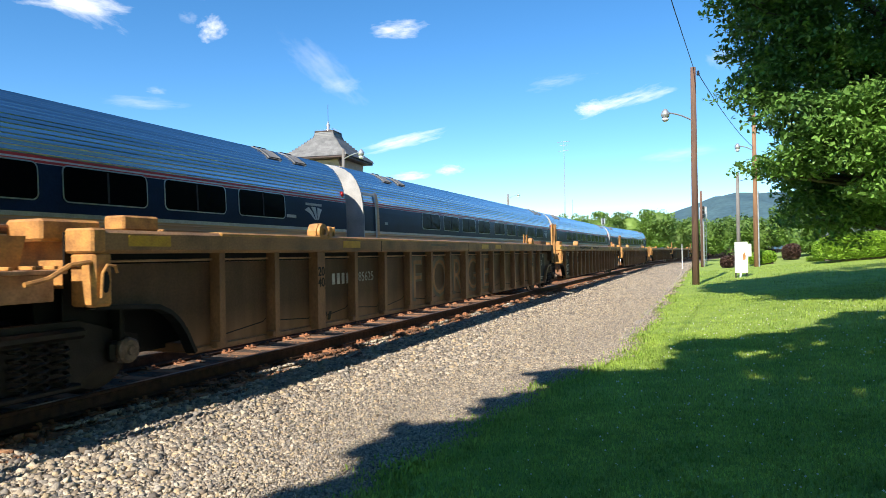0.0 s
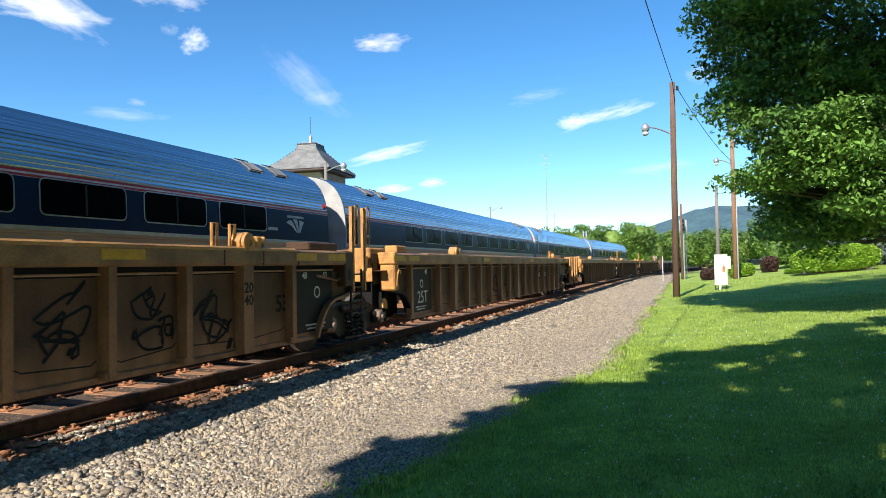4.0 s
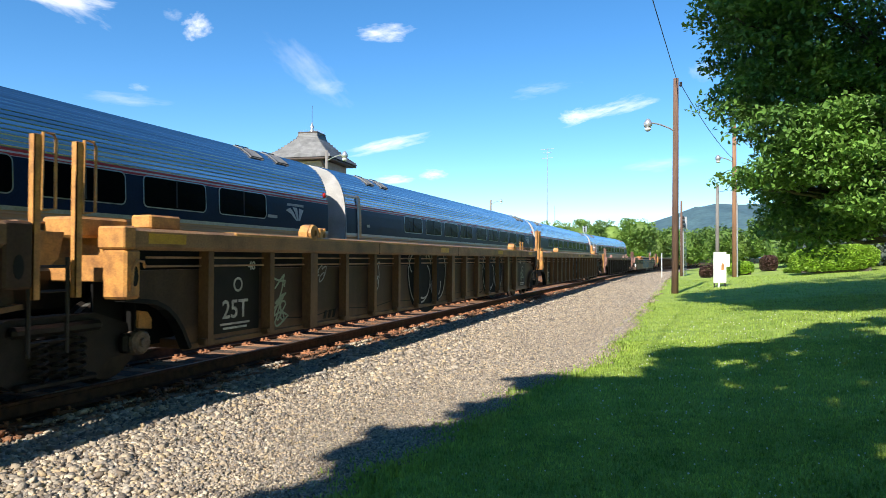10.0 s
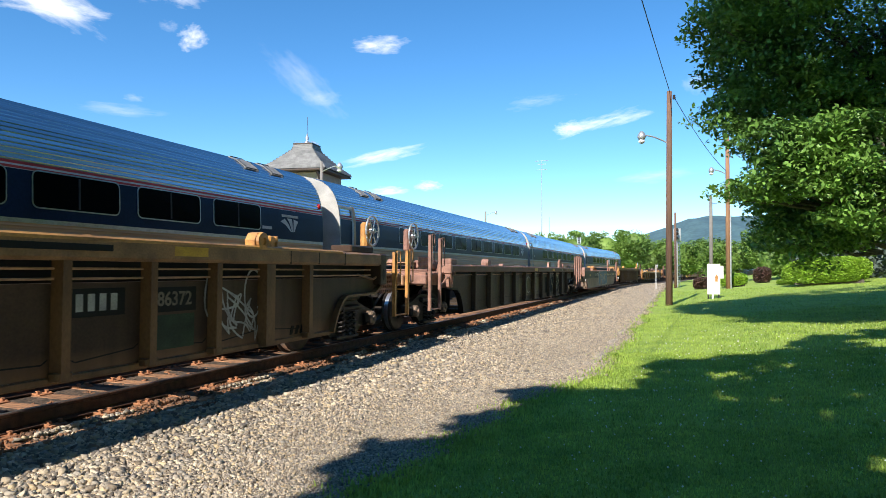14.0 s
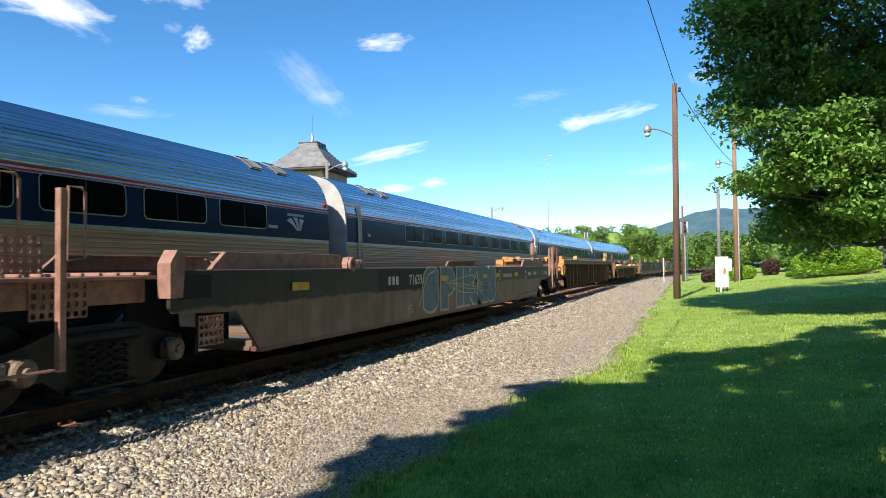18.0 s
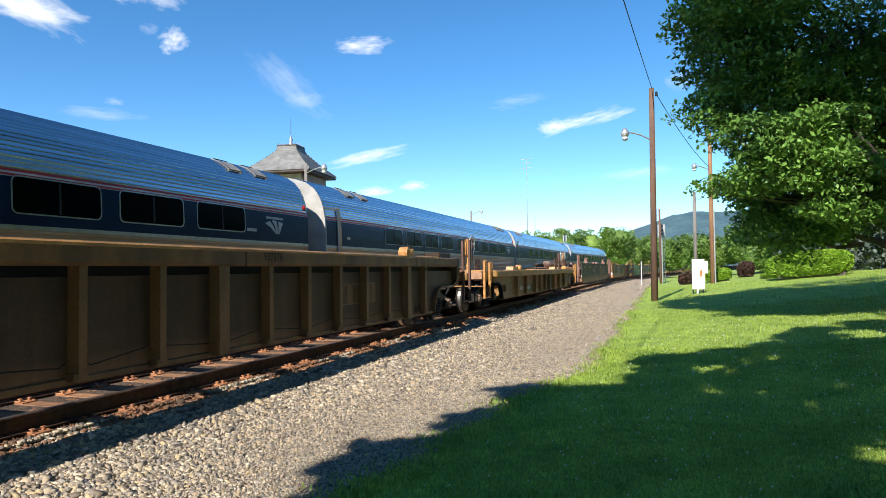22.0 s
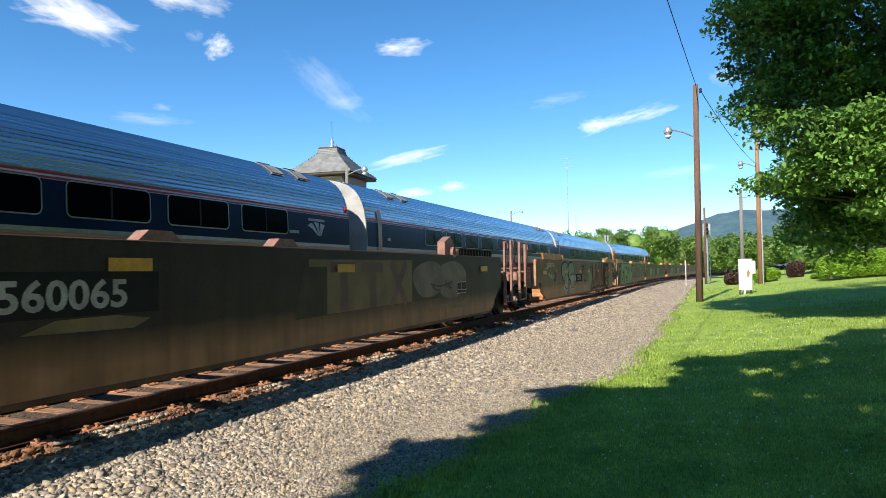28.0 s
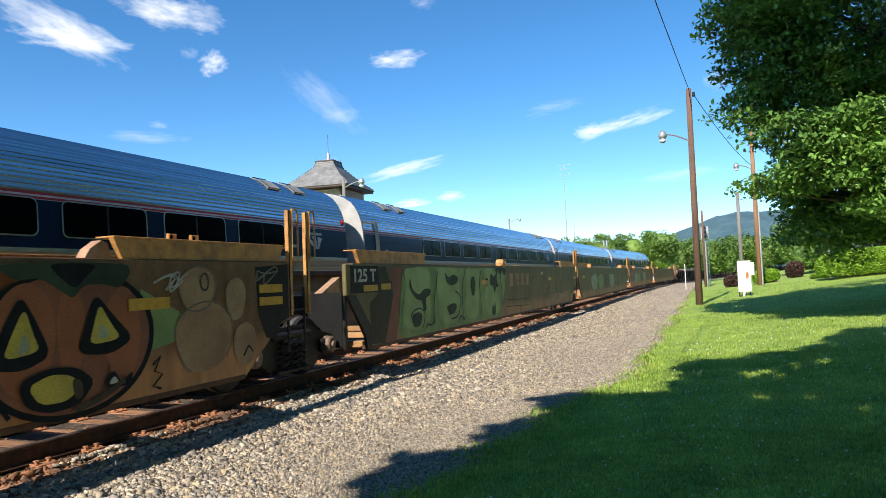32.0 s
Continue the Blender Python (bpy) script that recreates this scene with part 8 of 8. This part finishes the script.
# orange painted gourd with cut-out face
g = [("fill", ring_pts(14.75, .92, .86, .64, 30, 0, 350, .02), GRAF_BLACK), ("fill", ring_pts(14.75, .92, .80, .59, 30, 0, 350, .02), GRAF_RUST),
     ("fill", ring_pts(14.32, .98, .26, .46, 22, 0, 350, .04), GRAF_ORANGE), ("fill", ring_pts(14.72, 1.0, .13, .40, 22, 0, 350, .05), GRAF_ORANGE), ("fill", ring_pts(15.24, .95, .20, .44, 22, 0, 350, .04), GRAF_ORANGE),
     ("fill", [(14.05, 1.58), (14.22, 1.44), (14.45, 1.46), (14.62, 1.36), (14.74, 1.28), (14.84, 1.40), (15.05, 1.40), (15.22, 1.36), (15.34, 1.50), (15.3, 1.59)], GRAF_DKGREEN), ("fill", [(14.5, 1.58), (14.62, 1.46), (14.76, 1.36), (14.88, 1.48), (15.0, 1.58)], GRAF_BLACK),
     ("fill", [(14.02, .78), (14.12, 1.06), (14.28, 1.34), (14.40, 1.14), (14.54, .84), (14.3, .74)], GRAF_BLACK), ("fill", [(14.13, .84), (14.20, 1.02), (14.31, 1.24), (14.38, 1.02), (14.44, .88)], GRAF_YELLOW), ("fill", [(14.24, .86), (14.30, 1.06), (14.36, .90)], GRAF_PALE),
     ("fill", [(14.76, .82), (14.84, 1.04), (14.95, 1.33), (15.12, 1.14), (15.36, .90), (15.1, .78)], GRAF_BLACK), ("fill", [(14.88, .88), (14.93, 1.06), (14.99, 1.24), (15.10, 1.06), (15.22, .91)], GRAF_YELLOW), ("fill", [(14.96, .92), (15.0, 1.08), (15.10, .94)], GRAF_PALE),
     ("fill", [(14.24, .66), (14.5, .74), (14.76, .72), (14.94, .58), (14.78, .40), (14.5, .38), (14.3, .46)], GRAF_BLACK), ("fill", [(14.32, .62), (14.52, .69), (14.70, .66), (14.80, .56), (14.66, .45), (14.42, .46)], GRAF_YELLOW), ("fill", [(14.70, .63), (14.80, .61), (14.82, .47), (14.74, .44)], GRAF_DKOLIVE),
     ("fill", [(15.0, .50), (15.12, .66), (15.2, .52), (15.34, .62), (15.3, .48)], GRAF_BLACK), ("fill", [(15.06, .52), (15.12, .60), (15.18, .53)], GRAF_WHITE), (.05, [(14.6, .34), (15.0, .42), (15.35, .60)], GRAF_DKOLIVE), (.04, [(13.95, .6), (14.1, .5), (14.2, .36)], GRAF_BLACK)]
spray(u12, soft(g), XSM + .045)
spray(u12, [("fill", [(15.5, 1.35), (16.0, 1.1), (16.1, .85), (15.6, .75), (15.4, .45), (15.5, .9)], GRAF_GREEN), ("fill", ring_pts(16.25, 1.33, .26, .24, 22, 0, 350, .08), GRAF_GHOST), ("fill", ring_pts(16.35, .82, .42, .38, 24, 0, 350, .06), GRAF_GHOST), ("fill", ring_pts(17.0, .68, .2, .26, 18, 0, 350, .06), GRAF_GHOST), ("fill", ring_pts(16.85, 1.2, .17, .26, 18, 0, 350, .1), GRAF_GHOST), 
            (.018, ring_pts(16.25, 1.33, .27, .25, 22, 150, 480, .08), GRAF_FAINT), (.018, ring_pts(16.35, .82, .43, .39, 24, -40, 240, .06), GRAF_FAINT), (.02, ring_pts(16.35, 1.4, .06, .09, 12), GRAF_DKOLIVE), (.025, [(15.62, .62), (15.72, .70), (15.64, .56), (15.74, .52), (15.62, .42), (15.72, .38)], GRAF_BLACK), (.025, [(16.95, .55), (17.05, .66), (17.12, .58)], GRAF_BLACK), (.02, scribble(15.8, 1.42, .7, .16, 37), GRAF_WHITE)], XSM)
for y in (.6, 4.0, 6.9, 8.9, 11.6, 15.3):
    tape(u12, y, 1.15, .5, .11, XSM + .063)
part("end_panel", Mesh().prism([(17.22, 1.56), (17.88, 1.60), (17.88, .92), (17.70, .88), (17.58, .66), (17.40, .72), (17.26, 1.0)], "x", 1.5105, 1.5135), DARKPAINT, u12, "black painted end of the side")
for z in (1.10, 1.25):
    tape(u12, 17.28, z, .46, .10, XSM + .002)
spray(u12, [(.02, scribble(17.5, 1.46, .5, .12, 71, 8), GRAF_FAINT)], XSM)
top_pins(u12, 16.0, 1.62, ORANGE)
part("guide_casting", Mesh().prism([(14.98, 1.634), (15.28, 1.634), (15.22, 1.78), (15.16, 1.80), (15.04, 1.72)], "x", 1.30, 1.415), TANPINK, u12, "angular guide casting")

u13 = smooth_unit(False, False, 17.9, dict(STY_TALL, skin=SIDE_C, fa=.46, wing_front=(.28, 2.76), wing_rear=(15.4, 17.7), flare=.12, wing_x=1.42, brackets=(8.0,)))
put(u13, 264.75)
part("front_panel", Mesh().box(1.44, 1.508, -.21, .0, 1.14, 1.615, .01), SIDE_C, u13, "side sheet over the end platform")
part("brace", Mesh().prism([(-.20, 1.14), (.06, 1.14), (.34, .84), (.53, .62), (.53, .30), (.38, .30), (.34, .50), (-.05, .98)], "x", 1.47, 1.518), BLACKSTEEL, u13, "black slanting corner brace")
part("brace", Mesh().box(1.42, 1.47, -.21, -.13, .34, 1.14, .01), BLACKSTEEL, u13, "black upright brace")
part("stencil_panel", Mesh().box(1.511, 1.5135, -.08, .84, 1.17, 1.59, .001), DARKPAINT, u13, "black stencil panel")
txt(u13, "125 T", .36, 1.43, .20, WHITEPAINT, XSM, .008, 1.15)
part("end_casting", Mesh().prism([(-.75, 1.20), (-.25, 1.20), (-.25, 1.42)], "x", 1.30, 1.42), TANPINK, u13, "triangular bracket on the end platform")
spray(u13, [("fill", [(.5, .36), (1.0, .33), (1.25, .7), (1.3, 1.2), (1.1, 1.58), (.86, 1.58), (.84, 1.16), (.5, 1.0)], GRAF_DKOLIVE),
            ("fill", [(1.0, .34), (1.42, .34), (1.55, .85), (1.72, 1.58), (1.22, 1.58), (1.34, 1.1), (1.16, .7)], GRAF_RUST), ("fill", [(1.18, .95), (1.34, 1.05), (1.30, 1.35), (1.15, 1.2)], GRAF_DKGREEN)], XSM - .001)
layers = [("fill", [(1.45, .34), (2.6, .33), (3.6, .36), (4.8, .34), (6.2, .36), (7.6, .34), (7.75, .7), (8.0, 1.1), (8.15, 1.56), (6.6, 1.58), (5.1, 1.56), (3.5, 1.59), (1.75, 1.58), (1.62, 1.0)], GRAF_GREEN)]
# soft letter bodies, each with its own counters and lower edge
for y, w, tilt in ((2.35, .62, .05), (3.95, .66, -.06), (5.40, .46, .04), (6.85, .62, -.04)):
    layers.append(("fill", [(y - w + tilt, 1.55), (y - .1, 1.57), (y + w + tilt, 1.53), (y + w * .92, 1.0), (y + w - tilt, .55), (y + w * .4, .42), (y - w * .5, .45), (y - w - tilt, .60), (y - w * .9, 1.1)], GRAF_GREENLIT))
for p in ([(2.02, 1.42), (2.12, 1.16), (2.42, 1.06), (2.66, 1.18), (2.98, 1.16), (2.92, 1.04), (2.70, 1.0), (2.74, .78), (2.58, .74), (2.54, .96), (2.30, .98), (1.98, 1.18)], ring_pts(2.28, .62, .22, .15, 16, 0, 345, .15), [(3.72, 1.50), (3.9, 1.36), (4.22, 1.44), (4.5, 1.36), (4.42, 1.24), (4.0, 1.20), (3.8, 1.28)],
          ring_pts(4.05, .72, .26, .13, 16, 0, 345, .2), ring_pts(5.42, 1.16, .15, .24, 18, 0, 350, .1), ring_pts(6.42, 1.24, .12, .10, 14, 0, 345, .1), [(6.78, 1.46), (6.98, 1.34), (7.30, 1.48), (7.22, 1.26), (7.40, 1.10), (7.14, 1.10), (7.02, .92), (6.92, 1.14), (6.66, 1.16)], [(6.72, .42), (6.84, .74), (6.92, .56), (7.06, .78), (7.02, .40)]):
    layers.append(("fill", p, GRAF_DKGREEN))
for k, y in enumerate((1.72, 3.18, 4.78, 5.98, 7.66)):
    layers.append((.035 if k else .02, [(y + .14 * math.sin(5 * f + k) * (1 - f) - .12 * f, 1.54 - 1.12 * f) for f in [q / 9 for q in range(10)]], GRAF_DKGREEN))
layers += [(.03, [(2.6, .40), (2.72, .52), (2.9, .46), (3.1, .62)], GRAF_DKGREEN), (.03, [(4.3, .38), (4.5, .58), (4.72, .44), (4.86, .56)], GRAF_DKGREEN), (.025, ring_pts(2.28, .62, .30, .22, 16, -60, 170, .1), GRAF_DKGREEN), (.03, ring_pts(4.1, .8, .42, .30, 18, -120, 80, .1), GRAF_DKGREEN),
           ("fill", [(7.0, 1.58), (7.2, 1.40), (7.34, 1.56), (7.5, 1.36), (7.66, 1.54), (7.86, 1.34), (8.1, 1.57)], GRAF_DKGREEN)]
spray(u13, soft(layers), XSM)
# washed-out block shapes and a panel seam on the bare part
marks(u13, 9.5, 1.26, 2.3, .34, 4, GRAF_GHOST, XSM)
bar(u13, 12.2, 1.42, .3, .09, GRAF_CREAM, XSM)
part("panel_seam", stroke([(8.1, .56), (10.4, .50), (10.4, .68), (8.1, .74), (8.1, .56)], .02, XSM), GRAF_DKOLIVE, u13, "dark seam of a patch plate")
spray(u13, [(.03, scribble(12.9, 1.0, 1.0, .4, 39, 8), GRAF_GHOST), ("fill", [(13.6, .35), (16.8, .35), (16.6, .8), (15.2, .66), (14.0, .74)], GRAF_GHOST)], XSM)
tape(u13, .30, 1.19, .48, .10, XSM + .004)
tape(u13, .90, 1.20, .36, .10, XSM + .004)
for y in (5.9, 12.8, 17.2):
    tape(u13, y, 1.18, .45, .1, XSM + .06)
for k, f in enumerate((283.4, 302.9)):
    u = smooth_unit(False, False, 17.9, dict(STY_TALL, skin=(SIDE_C, SIDE_B)[k]))
    put(u, f)
    spray(u, [("fill", ring_pts(4 + 2 * q, .95, .9, .42, 22, 0, 350, .15), (GRAF_PALE, GRAF_GREEN, OLIVE)[q % 3]) for q in range(4)], XSM)
    for y in (.6, 8.6, 17.2):
        tape(u, y, 1.18, .45, .1, XSM + .06)
u = smooth_unit(False, True, 18.5, dict(STY_TALL, skin=SIDE_B))
put(u, 322.2)
for k in range(6):
    u, _ = well_unit(True, True, 18.3, STY_LOW)
    put(u, 344.6 + 22.6 * k)
u, _ = well_unit(True, True, 18.9, STY)
put(u, -19.2)


# ---- motion: the freight train rolls towards and past the viewer, slowing a little
def run(t):
    return 8.3157 * t - 0.009933 * t * t


def motions():
    times = [0.5 * i for i in range(65)]
    for unit, front in UNITS:
        half = unit["half"]
        rows = []
        for t in times:
            px, py, turn = line_at(front + half - run(t))
            rows.append((t, pose(px, py, RAIL, 0, 0, turn) @ pose(0, -half, 0)))
        walk(unit, rows)
    fronts = {u.name: f for u, f in UNITS}
    step = 1 / 15
    for unit, wheel, along in MOVING_WHEELS:
        base = wheel.matrix_basis.translation.copy()
        rows, last = [], None
        for i in range(int(32 / step) + 1):
            t = i * step
            y = fronts[unit.name] + along - run(t)
            if -6 < y < 34:
                rows.append((t, pose(*base, math.degrees(run(t) / 0.43) % 360)))
        if not rows:
            rows = [(0.0, pose(*base)), (32.0, pose(*base))]
        if rows[0][0] > 0:
            rows.insert(0, (0.0, rows[0][1]))
        if rows[-1][0] < 32:
            rows.append((32.0, rows[-1][1]))
        walk(wheel, rows)


motions()
